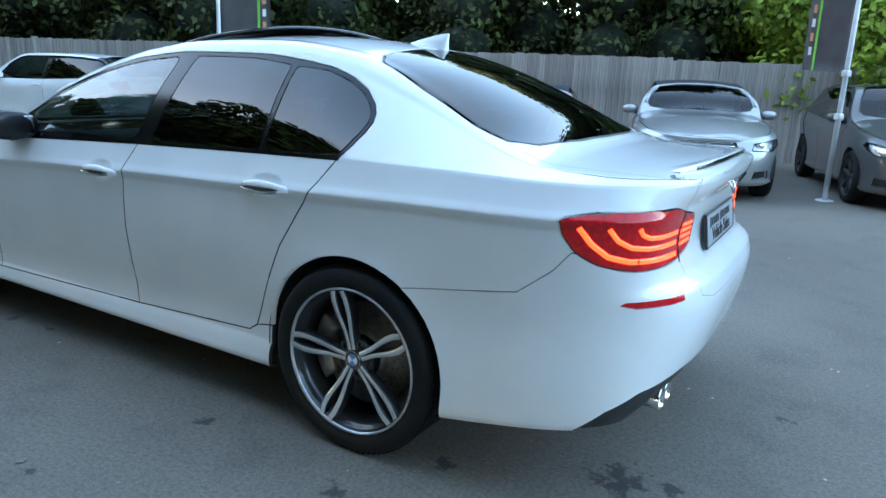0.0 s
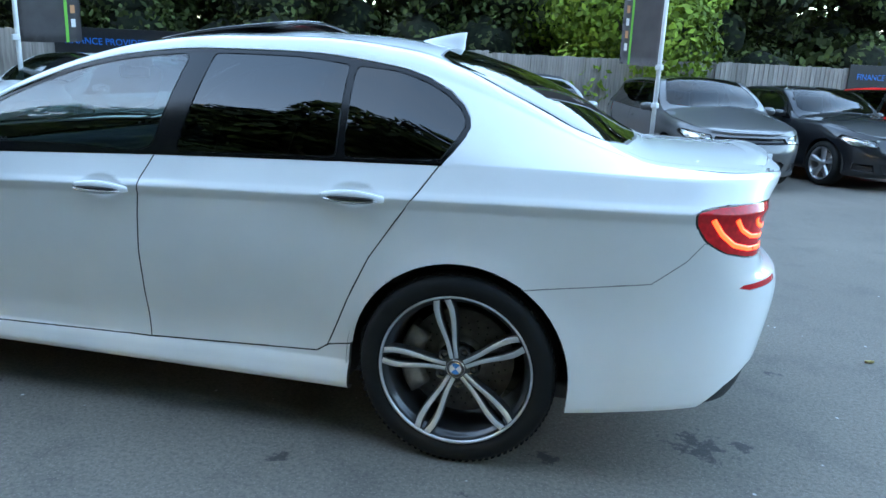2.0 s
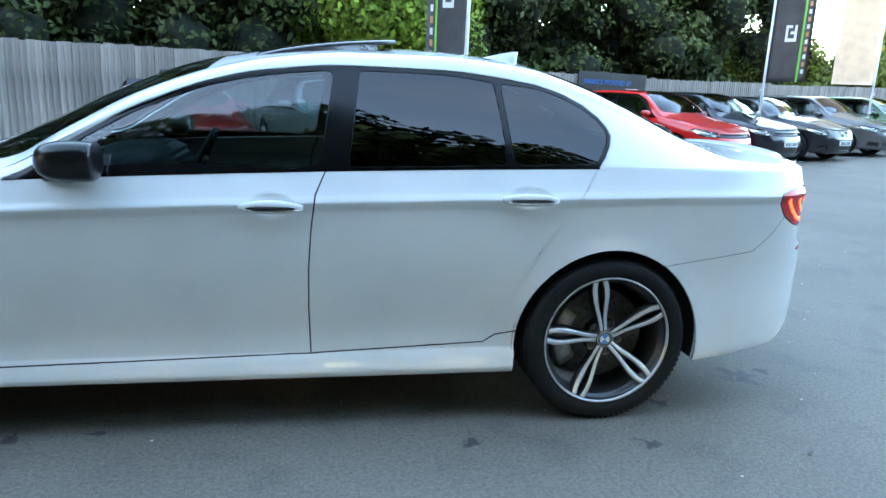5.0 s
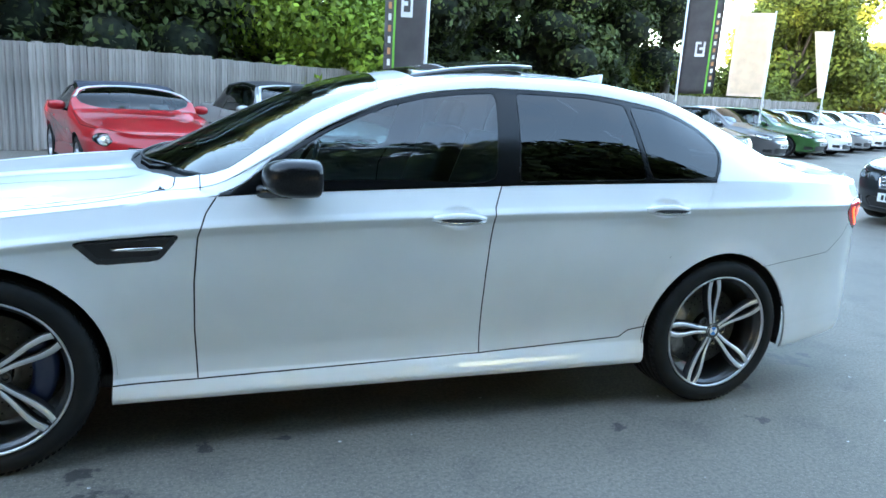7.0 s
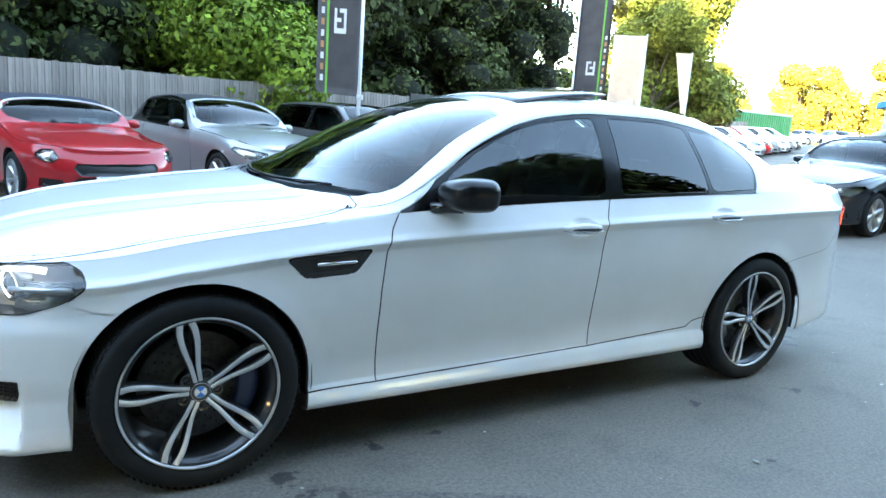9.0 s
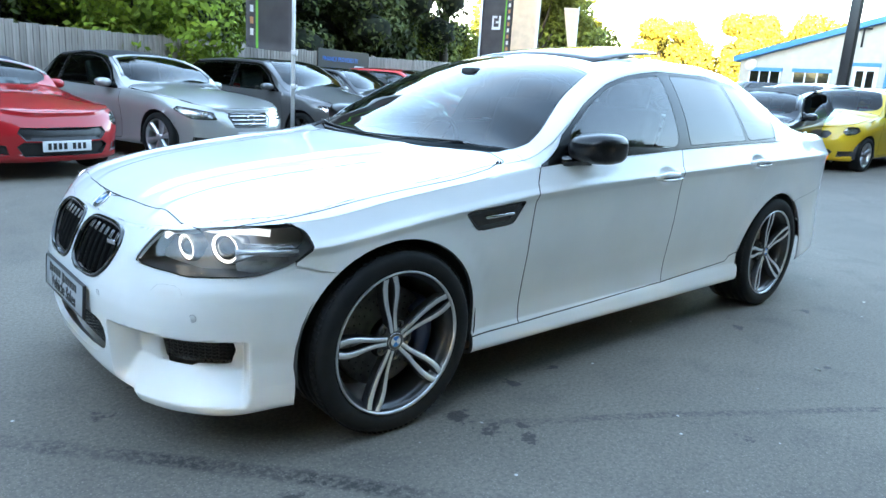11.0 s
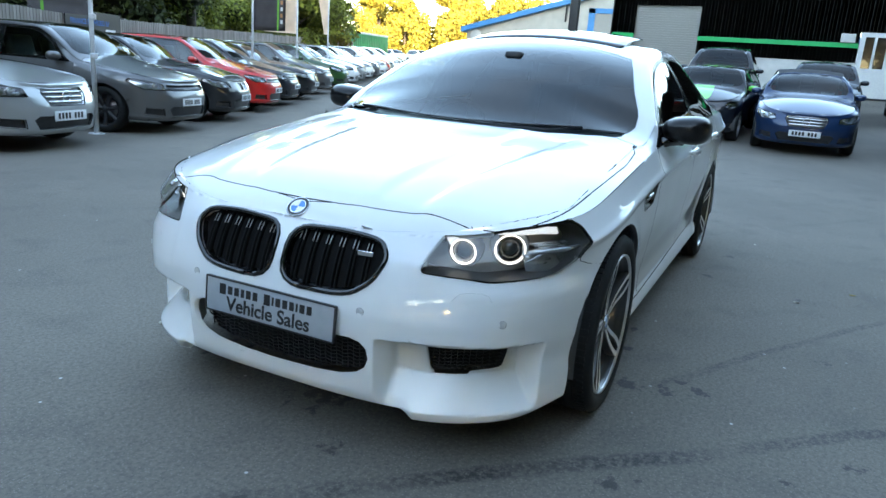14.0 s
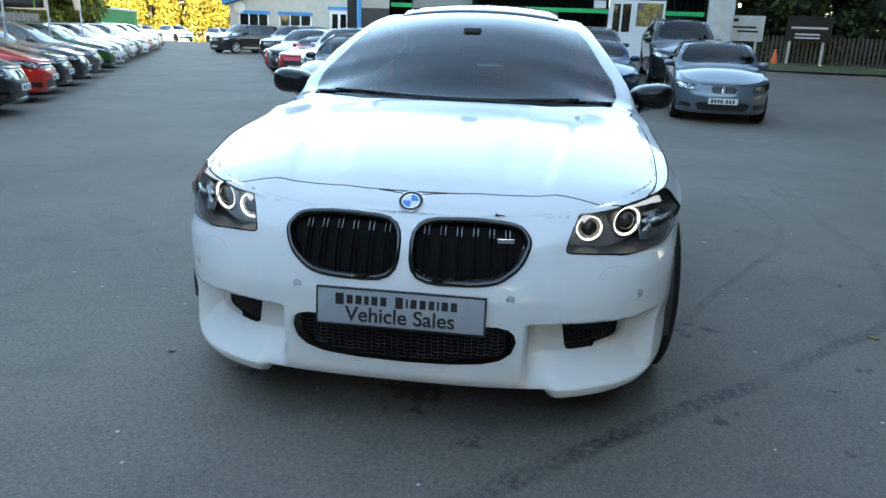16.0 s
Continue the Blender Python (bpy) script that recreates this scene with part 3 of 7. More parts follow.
lower_shapes = [
    ("arch", low_shape(*arch(1.482, 0.342, 0.388))),
    ("arch", low_shape(*arch(-1.486, 0.342, 0.390))),
    ("headlamp", lamp_outline),
    ("tail_lamp", tail_outline),
    ("kidney", front_shape(*rounded(KIDNEY, 0.36, 4))),
    ("intake", front_shape((-0.2, 0.412), (0.0, 0.412), (0.30, 0.412), (0.335, 0.404), (0.357, 0.384), (0.364, 0.352), (0.352, 0.314), (0.318, 0.287), (0.26, 0.270), (0.15, 0.260), (0.0, 0.256), (-0.2, 0.256))),
    ("duct", front_shape(*rounded([(0.535, 0.408), (0.66, 0.409), (0.800, 0.410), (0.808, 0.360), (0.795, 0.306), (0.68, 0.300), (0.560, 0.300)], 0.16, 3))),
    *[("bumper_front", front_shape(*[(q, lo) for q in steps], *[(q, hi) for q in steps[::-1]])) for lo, hi, steps in ((0.300, 0.416, HOLLOW), (0.190, 0.426, [0.385] + HOLLOW[1:-1] + [0.836]))],
    ("reflector", [S.low_point(2.39, 0.708), S.low_point(2.405, 0.717), (S.rear_y(0.66), S.h_of(S.rear_y(0.66), 0.722)), (S.rear_y(0.61), S.h_of(S.rear_y(0.61), 0.725)), (S.rear_y(0.608), S.h_of(S.rear_y(0.608), 0.706)), (S.rear_y(0.66), S.h_of(S.rear_y(0.66), 0.702)), S.low_point(2.43, 0.699)]),
    ("diffuser", [(S.rear_y(0.87), -0.3), (S.rear_y(0.865), S.h_of(S.rear_y(0.865), 0.308)), (S.rear_y(0.82), S.h_of(S.rear_y(0.82), 0.372)), (S.rear_y(0.74), S.h_of(S.rear_y(0.74), 0.425)), (S.rear_y(0.55), S.h_of(S.rear_y(0.55), 0.455)), (S.length + 0.3, S.h_of(S.length, 0.46)), (S.length + 0.3, -0.3)]),
    ("vent", low_shape(*rounded([(-1.203, 0.806), (-0.868, 0.832), (-0.936, 0.742), (-1.127, 0.730)], 0.14, 3))),
    ("door_front", low_shape(*gap_f[1:]) + [(S.at_x(0.288), S.h_of(S.at_x(0.288), 0.315))] + low_shape(*gap_b[::-1]) + [(S.at_x(0.338), BIG), (S.at_x(-0.745), BIG)]),
    ("door_rear", low_shape(*gap_b[1:]) + low_shape(*gap_r[::-1]) + [(S.at_x(1.40), BIG), (S.at_x(0.338), BIG)]),
    ("skirt", low_shape((-1.2, 0.05), (-1.2, 0.286), (-0.815, 0.292), (0.288, 0.315), (0.965, 0.345), (1.01, 0.374), (1.12, 0.396), (1.2, 0.05))),
    ("boot_lid", [(S.rear_y(0.535), S.h_of(S.rear_y(0.535), 1.3)), (S.rear_y(0.54), S.h_of(S.rear_y(0.54), 0.97)), (S.rear_y(0.53), S.h_of(S.rear_y(0.53), 0.80)), (S.rear_y(0.50), S.h_of(S.rear_y(0.50), 0.70)), (S.rear_y(0.40), S.h_of(S.rear_y(0.40), 0.68)), (S.length + 0.3, S.h_of(S.length, 0.675)), (S.length + 0.3, 1.4)]),
    ("bumper_front", [(-0.3, -0.3), (S.at_x(-1.6), -0.3), S.low_point(-1.60, 0.35), S.low_point(-1.715, 0.638), S.low_point(-1.80, 0.648), S.low_point(-1.88, 0.672), (S.at_x(-1.90), BIG), (-0.3, BIG)]),
    ("bumper_rear", [S.low_point(1.6, 0.0), S.low_point(1.6, 0.40), S.low_point(1.700, 0.664), S.low_point(1.90, 0.694), S.low_point(2.10, 0.722), S.low_point(2.20, 0.80), S.low_point(2.25, 0.86), S.low_point(2.44, 0.84), (S.rear_y(0.56), S.h_of(S.rear_y(0.56), 0.84)), (S.rear_y(0.545), BIG), (S.length + 0.3, BIG), (S.length + 0.3, -0.3), (S.at_x(1.6), -0.3)]),
    ("wing", [(-0.3, -0.3), (-0.3, BIG), (S.at_x(-0.35), BIG), (S.at_x(-0.35), -0.3)]),
]
upper_shapes = [
    ("pane_front", [S.side_point(x, z) for x, z in rounded([(-0.56, 1.008), (-0.50, 1.098), (-0.33, 1.198), (-0.10, 1.295), (0.12, 1.346), (0.372, 1.374), (0.318, 1.022)], 0.12, 3)]),
    ("pane_rear", [S.side_point(x, z) for x, z in rounded([(0.418, 1.030), (0.468, 1.378), (0.80, 1.377), (1.000, 1.356), (1.026, 1.050)], 0.06, 3)]),
    ("pane_quarter", [S.side_point(x, z) for x, z in rounded([(1.050, 1.050), (1.026, 1.354), (1.18, 1.341), (1.29, 1.308), (1.37, 1.270), (1.422, 1.230), (1.448, 1.195), (1.452, 1.170), (1.440, 1.140), (1.410, 1.094), (1.388, 1.064)], 0.12, 2)]),
    ("window_trim", [S.side_point(x, z) for x, z in ((-0.745, 0.93), (-0.735, 0.966), (-0.56, 1.083), (-0.35, 1.208), (-0.105, 1.312), (0.125, 1.366), (0.44, 1.395), (0.82, 1.395), (1.18, 1.357), (1.30, 1.322), (1.38, 1.283), (1.435, 1.240), (1.463, 1.202), (1.470, 1.172), (1.457, 1.136), (1.427, 1.09), (1.402, 1.06), (1.39, 0.98))]),
    ("windscreen", [S.top_point(x, y) for x, y in ((-1.04, -0.1), (-1.03, 0.20), (-0.985, 0.42), (-0.86, 0.66), (-0.79, 0.745), (-0.70, 0.765), (-0.45, 0.685), (-0.25, 0.625), (-0.105, 0.580), (-0.075, 0.40), (-0.05, 0.2), (-0.045, -0.1))]),
    ("rear_window", [S.top_point(x, y) for x, y in ((1.26, -0.1), (1.265, 0.25), (1.285, 0.48), (1.34, 0.565), (1.55, 0.620), (1.80, 0.660), (1.92, 0.655), (1.99, 0.56), (2.035, 0.28), (2.045, -0.1))]),
    ("sunroof_gap", [S.top_point(x, y) for x, y in rounded([(0.10, -0.4), (0.10, 0.46), (0.62, 0.46), (0.62, -0.4)], 0.1, 3)]),
    ("hood", [S.top_point(-2.172, -0.1), S.top_point(-2.169, 0.15), S.top_point(-2.155, 0.33), S.top_point(-2.134, 0.46), (S.upper_x(-2.10), -0.1), (S.upper_x(-2.04), -0.1)] + [S.top_point(-1.99, 0.762), S.top_point(-1.90, 0.792), S.top_point(-1.80, 0.810), S.top_point(-1.65, 0.824), S.top_point(-1.5, 0.835), S.top_point(-1.2, 0.845), S.top_point(-1.0, 0.835), S.top_point(-0.89, 0.80), S.top_point(-0.885, 0.72), S.top_point(-0.96, 0.6), S.top_point(-1.02, 0.45), S.top_point(-1.065, 0.2), S.top_point(-1.072, -0.1)]),
    ("cowl", [S.top_point(-1.15, -0.1), S.top_point(-1.0, 0.66), S.top_point(-0.85, 0.735), S.top_point(-0.78, 0.74), S.top_point(-0.8, -0.1)]),
    ("boot_top", [S.top_point(2.068, -0.1), S.top_point(2.058, 0.28), S.top_point(2.015, 0.56), S.top_point(1.985, 0.668), S.top_point(2.06, 0.688), S.top_point(2.30, 0.675), S.top_point(2.42, 0.64), (S.rear_y(0.54), 0.6), (S.rear_y(0.535), -0.3), (S.length + 0.3, -0.3), (S.length + 0.3, 2.2)]),
    ("nose", [(-0.3, -0.3), (S.upper_x(-2.06), -0.3), (S.upper_x(-2.06), 0.6), (S.upper_x(-2.12), 1.2), (S.upper_x(-2.2), 2.3), (-0.3, 2.3)]),
    ("wing", [(-0.3, -0.3), (-0.3, 2.3), (S.upper_x(-0.80), 2.3), (S.upper_x(-0.80), 0.6), (S.upper_x(-0.745), -0.1), (S.upper_x(-0.745), -0.3)]),
]
US = spread(0, S.length, 150, (0.0, 0.06, 6), (S.front_y(0.36), S.front_y(0.86), 30), (S.at_x(-2.05), S.at_x(-1.8), 16), (S.at_x(2.2), S.rear_y(0.35), 34), (S.at_x(0.03), S.at_x(0.26), 18), (S.at_x(0.99), S.at_x(1.225), 18))
HS = spread(0, 1, 34, (0, 0.16, 14), (0.84, 1, 12), (0.81, 0.935, 20), (0.5, 0.64, 8), (0.25, 0.48, 16))
VS = spread(0, 2, 44, (0.8, 1.2, 20), (0, 0.1, 4), (1.2, 1.85, 26))
LOWF = cut_sheet(US, HS, lower_shapes)
UPF = cut_sheet(US, VS, upper_shapes)
low, up = S.lower, S.upper


def flip(bm):
    bmesh.ops.scale(bm, vec=(1, -1, 1), verts=bm.verts)
    bmesh.ops.reverse_faces(bm, faces=bm.faces)
    return bm


body = part("body", skin([(low, LOWF["rest"]), (up, UPF["rest"])], "both"), [M_WHITE, M_WHITE], car, "white painted body shell and roof")
hood = part("bonnet", skin([(up, UPF["hood"])], "both"), [M_WHITE, M_SEAM], car)
bumper = part("front_bumper", skin([(low, LOWF["bumper_front"]), (up, UPF["nose"])], "both", gap=0.0015, depth=0.02), [M_WHITE, M_WHITE], car)
rear_bumper = part("rear_bumper", skin([(low, LOWF["bumper_rear"])], "both", gap=0.001, depth=0.008), [M_WHITE, M_FINESEAM], car)
boot = part("boot_lid", skin([(low, LOWF["boot_lid"]), (up, UPF["boot_top"])], "both", gap=0.0013, depth=0.008), [M_WHITE, M_FINESEAM], car)
part("windscreen", skin([(up, UPF["windscreen"])], "both", gap=0.004, depth=0.006), [M_SCREEN, M_TRIM], car, "tinted windscreen")
part("rear_window", skin([(up, UPF["rear_window"])], "both", gap=0.012, depth=0.004), [M_PRIVACY, M_TRIM], car, "dark privacy glass rear window")
part("cowl", skin([(up, UPF["cowl"])], "both", gap=0, inset=0.02), [M_PLASTIC], car)
part("diffuser", skin([(low, LOWF["diffuser"])], "both", gap=0.004, depth=0.03, inset=0.012), [M_PLASTIC, M_PLASTIC], car, "black plastic diffuser")
# added backing sheet, so that gaps in the boot seams show white
rear_skin = [(low, [o for k in ("rest", "boot_lid", "bumper_rear") for o in LOWF.get(k, []) if min(q[0] for q in o) > S.at_x(2.0) and min(q[1] for q in o) > 0.86]), (up, [o for k in ("rest", "boot_top") for o in UPF[k] if min(q[0] for q in o) > S.upper_x(2.04)])]
part("boot_channel", skin(rear_skin, "both", gap=0, inset=0.007), M_WHITE, car, "white backing sheet added under the boot lid seams")
for sd in (None, "other"):
    wing = part("wing", skin([(low, LOWF["wing"]), (up, UPF["wing"])], sd), [M_WHITE, M_SEAM], car)
    part("side_skirt", skin([(low, LOWF["skirt"])], sd), [M_WHITE, M_SEAM], car)
    df = part("front_door", skin([(low, LOWF["door_front"])], sd), [M_WHITE, M_SEAM], car)
    dr_ = part("rear_door", skin([(low, LOWF["door_rear"])], sd), [M_WHITE, M_SEAM], car)
    part("window_frame", skin([(up, UPF["window_trim"])], sd, gap=0.003, depth=0.006), [M_FRAMEBLACK, M_FRAMEBLACK], car, "satin black window frame")
    part("window", skin([(up, UPF["pane_front"])], sd, gap=0.003, depth=0.004), [M_GLASS, M_TRIM], df, "lightly tinted front door window")
    part("window", skin([(up, UPF["pane_rear"])], sd, gap=0.003, depth=0.004), [M_PRIVACY, M_TRIM], dr_, "dark privacy glass")
    part("quarter_window", skin([(up, UPF["pane_quarter"])], sd, gap=0.003, depth=0.004), [M_PRIVACY, M_TRIM], car, "dark privacy glass")
    part("reflector", skin([(low, LOWF["reflector"])], sd, gap=0.001, depth=0.004), [M_RED, M_RED], rear_bumper, "red bumper reflector")
    part("kidney_grille", skin([(low, LOWF["kidney"])], sd, gap=0.010, depth=-0.012, inset=0.03), [M_VOID, M_GLOSSBLACK], bumper, "gloss black kidney rim with a near-black sheet painted as the shade inside")
    part("side_vent", skin([(low, LOWF["vent"])], sd, gap=0.014, depth=-0.012, inset=0.014), [M_TRIM, M_GLOSSBLACK], wing, "black side gill with chrome bar")
    part("duct", skin([(low, LOWF["duct"])], sd, gap=0, inset=0.05), [M_VOID], bumper, "near-black sheet painted as the shade inside the brake duct")
# plain backing sheet: the intake's inner shade put into its colour
part("intake_mesh", skin([(low, LOWF["intake"])], "both", gap=0, inset=0.07), [M_VOID], bumper, "near-black sheet painted as the shade behind the intake mesh")

# ---------------------------------------------------------------- the saloon's fittings
def mirrored(bm, sd):
    """The same part for the other side."""
    return flip(bm) if sd == "other" else bm


def ribbon(bm, pts, width, lift, thick=0.003):
    """A raised strip on the lower skin through flat places (u, h), width in metres."""
    rows = []
    for i, (u, h) in enumerate(pts):
        a, b = pts[max(i - 1, 0)], pts[min(i + 1, len(pts) - 1)]
        p, t = S.lower(u, h), (S.lower(*b) - S.lower(*a)).normalized()
        n = (S.lower(u + 0.01, h) - p).cross(S.lower(u, h + 0.01) - p).normalized()
        if n.dot(p - Vector((p.x * 0.6, 0, 0.6))) < 0:
            n = -n
        sdw = n.cross(t) * width / 2
        rows.append([bm.verts.new(p - sdw + n * (lift - thick)), bm.verts.new(p - sdw + n * lift), bm.verts.new(p + sdw + n * lift), bm.verts.new(p + sdw + n * (lift - thick))])
    for a, b in zip(rows, rows[1:]):
        for k in range(3):
            bm.faces.new((a[k], a[k + 1], b[k + 1], b[k]))
    bm.faces.new(rows[0])
    bm.faces.new(rows[-1][::-1])
    bmesh.ops.recalc_face_normals(bm, faces=bm.faces)


def placed(bm, m):
    bmesh.ops.transform(bm, matrix=m, verts=bm.verts)
    return bm


def ring(bm, m, r, tube_r, segs=28, arc=(0, 360)):
    a0, a1 = radians(arc[0]), radians(arc[1])
    pts = [m @ Vector((0, r * math.cos(a0 + (a1 - a0) * k / segs), r * math.sin(a0 + (a1 - a0) * k / segs))) for k in range(segs + 1)]
    tube(bm, pts, tube_r, 8)


def mesh_grille(fn, outline, pitch, bar):
    """A woven mesh over a flat outline: crossing thin bars laid on a surface function of (a, b)."""
    bm = bmesh.new()
    xs, ys = [p[0] for p in outline], [p[1] for p in outline]

    def runs(line):
        run = []
        for q in line:
            if inside(q[0], q[1], outline):
                run.append(q)
            else:
                if len(run) > 1:
                    yield run
                run = []
        if len(run) > 1:
            yield run
    n = 60
    for k in range(int((max(ys) - min(ys)) / pitch[1]) + 1):
        b = min(ys) + (k + 0.5) * pitch[1]
        for run in runs([(min(xs) + (max(xs) - min(xs)) * i / n, b + 0.25 * pitch[1] * math.sin(i * 1.57)) for i in range(n + 1)]):
            tube(bm, [fn(*q) for q in run], bar, 4)
    for k in range(int((max(xs) - min(xs)) / pitch[0]) + 1):
        a = min(xs) + (k + 0.5) * pitch[0]
        for run in runs([(a, min(ys) + (max(ys) - min(ys)) * i / 24) for i in range(25)]):
            tube(bm, [fn(*q) for q in run], bar * 0.8, 4)
    return bm


def front_at(y, z, inset):
    u = S.front_y(abs(y))
    p = S.lower(u, S.h_of(u, z), inset)
    return Vector((p.x, -p.y if y < 0 else p.y, p.z))


# wheels
def make_wheel(front):
    wh = bpy.data.objects.new("wheel", None)
    scene.collection.objects.link(wh)
    hw = 0.137 if front else 0.142
    prof = [(0.258, -hw + 0.030), (0.268, -hw + 0.013), (0.290, -hw), (0.320, -hw), (0.336, -hw + 0.010), (0.3445, -hw + 0.030)]
    for g in (-0.075, -0.027, 0.027, 0.075):
        prof += [(0.347, g - 0.006), (0.340, g - 0.004), (0.340, g + 0.004), (0.347, g + 0.006)]
    prof += [(0.344, hw - 0.03), (0.335, hw - 0.01), (0.30, hw), (0.262, hw - 0.02)]
    ty = part("tyre", spun(prof, 80), M_TYRE, wh, "black low-profile tyre")
    bm = bmesh.new()
    for k in range(90):
        a = 2 * math.pi * k / 90
        for y in (-0.1, 0.1):
            r = Matrix.Rotation(-a, 3, "Y")
            box(bm, 0.3465 * math.cos(a), y, 0.3465 * math.sin(a), 0.004, 0.035, 0.012, rot=r)
    tagged(part("tread", bm, M_TYRE, wh, smooth=False), kind="stuff")
    f = -hw
    rim = part("rim", spun([(0.262, f + 0.013), (0.258, f + 0.022), (0.254, f + 0.030), (0.247, f + 0.034), (0.240, f + 0.050), (0.234, f + 0.085), (0.230, f + 0.15), (0.236, 0.10), (0.262, 0.12)], 64), M_RIMGREY, wh, "grey alloy wheel barrel")
    part("rim_lip", spun([(0.2615, f + 0.014), (0.265, f + 0.005), (0.270, f + 0.005), (0.272, f + 0.016)], 64), M_RIMLIP, wh, "machined silver rim lip")
    s_of = curve((0.036, 0.0085), (0.09, 0.0115), (0.14, 0.019), (0.19, 0.0255), (0.22, 0.026), (0.258, 0.019))
    w_of = curve((0.036, 0.017), (0.10, 0.0185), (0.19, 0.0225), (0.258, 0.026))
    y_of = curve((0.036, f + 0.038), (0.12, f + 0.032), (0.2, f + 0.018), (0.258, f + 0.010))
    for k in range(5):
        bm = bmesh.new()
        a = radians(30 + 72 * k)
        er, et = Vector((math.cos(a), 0, math.sin(a))), Vector((-math.sin(a), 0, math.cos(a)))
        for side in (1, -1):
            rows = []
            for i in range(15):
                r = 0.036 + (0.258 - 0.036) * i / 14
                c, hwid, y = er * r + et * side * s_of(r), w_of(r) / 2, y_of(r)
                q = [(-1.25, 0.034), (-1.05, 0.008), (-0.85, 0.0), (0.85, 0.0), (1.05, 0.008), (1.25, 0.034)]
                rows.append([bm.verts.new(c + et * hwid * m + Vector((0, y + d, 0))) for m, d in q])
            for p, n in zip(rows, rows[1:]):
                for j in range(5):
                    fc = bm.faces.new((p[j], p[j + 1], n[j + 1], n[j]))
                    fc.material_index = 0 if j == 2 else 1
        bmesh.ops.remove_doubles(bm, verts=bm.verts, dist=1e-5)
        bmesh.ops.recalc_face_normals(bm, faces=bm.faces)
        part("spoke", bm, [M_RIMFACE, M_RIMGREY], wh, "machined silver twin spoke")
    hub = part("hub", spun([(0.0, f + 0.040), (0.036, f + 0.040), (0.040, f + 0.044), (0.050, f + 0.050), (0.068, f + 0.058), (0.074, f + 0.07), (0.07, f + 0.1)], 40), M_RIMGREY, wh)
    for k in range(5):
        a = radians(66 + 72 * k)
        part("bolt", spun([(0, f + 0.050), (0.012, f + 0.050), (0.014, f + 0.056), (0.017, f + 0.045), (0.02, f + 0.046)], 12, centre=(0.060 * math.cos(a), 0, 0.060 * math.sin(a))), M_DARKLAMP, wh)
    part("centre_cap", roundel(0.033), ROUNDEL, wh, "blue and white roundel centre cap").matrix_local = Matrix.Translation((0, f + 0.036, 0)) @ Matrix.Rotation(radians(90), 4, "X") @ Matrix.Rotation(radians(45), 4, "Z")
    disc = part("brake_disc", spun([(0.08, -0.045), (0.10, -0.03), (0.10, -0.026), (0.192, -0.026), (0.192, 0.004), (0.1, 0.004)], 56), M_DISC, wh, "drilled steel brake disc")
    bm = bmesh.new()
    for k in range(24):
        for j in range(3):
            a, r = 2 * math.pi * k / 24 + 0.09 * j, 0.125 + 0.02 * j
            spun([(0, -0.0268), (0.0035, -0.0268), (0.0035, -0.02)], 6, centre=(r * math.cos(a), 0, r * math.sin(a)), bm=bm)
    tagged(part("drilling", bm, M_INK, wh), kind="stuff")
    bm = bmesh.new()
    rows = []
    for i in range(9):
        a = radians(-38 + 76 * i / 8)
        c, s_ = math.cos(a), math.sin(a)
        rows.append([bm.verts.new((r * c, y, r * s_)) for r, y in ((0.135, 0.02), (0.135, -0.052), (0.150, -0.062), (0.200, -0.062), (0.214, -0.05), (0.214, 0.02))])
    for p, n in zip(rows, rows[1:]):
        for j in range(5):
            bm.faces.new((p[j], p[j + 1], n[j + 1], n[j]))
    bm.faces.new(rows[0][::-1])
    bm.faces.new(rows[-1])
    bmesh.ops.recalc_face_normals(bm, faces=bm.faces)
    cal = part("caliper", bm, M_CALIPER, wh, "dark blue brake caliper")
    return wh


def roundel(r, n=32, quarters=True):
    """A badge disc about z: dark outer ring, bright rim, blue and white quarters."""
    bm = bmesh.new()
    prof = [(0.62 * r, 0.0035), (0.66 * r, 0.0045), (0.70 * r, 0.0035), (0.94 * r, 0.0030), (0.97 * r, 0.0045), (r, 0.003), (r, 0.0)]
    spun(prof, n, "z", bm=bm)
    for f in bm.faces:
        c = f.calc_center_median()
        q = math.hypot(c.x, c.y) / r
        f.material_index = 0 if 0.70 < q < 0.94 else 1
    mid = bm.verts.new((0, 0, 0.0035))
    loop = [bm.verts.new((0.62 * r * math.cos(2 * math.pi * i / n), 0.62 * r * math.sin(2 * math.pi * i / n), 0.0035)) for i in range(n)]
    for i in range(n):
        f = bm.faces.new((mid, loop[i], loop[(i + 1) % n]))
        f.material_index = 2 if (i * 4 // n) % 2 == 0 else 3
    return bm


ROUNDEL = [M_INK, M_CHROME, M_BLUEBADGE, M_BADGEWHITE]
wheel_f = make_wheel(True)
for x, sd, y in ((-1.482, 1, 0.806), (1.482, 1, 0.799), (-1.482, -1, 0.806), (1.482, -1, 0.799)):
    w_ob = wheel_f if (x < 0 and sd == 1) else copy_thing(wheel_f, Matrix())
    w_ob.parent = car
    w_ob.matrix_local = Matrix.Translation((x, -y * sd, 0.347)) @ (Matrix() if sd == 1 else Matrix.Rotation(math.pi, 4, "Z"))
    for ch in w_ob.children:
        if ch.name.startswith("caliper") and x > 0:
            ch.matrix_local = Matrix.Rotation(radians(180), 4, "Y")
            ch.material_slots[0].link = "OBJECT"
            ch.material_slots[0].material = M_DISC
    # liner of the arch
    bm = bmesh.new()
    rows = []
    for i in range(21):
        a = radians(-12 + 204 * i / 20)
        rows.append([bm.verts.new((x + 0.402 * math.cos(a), -sd * yy, 0.342 + 0.402 * math.sin(a))) for yy in (0.905, 0.6, 0.45)])
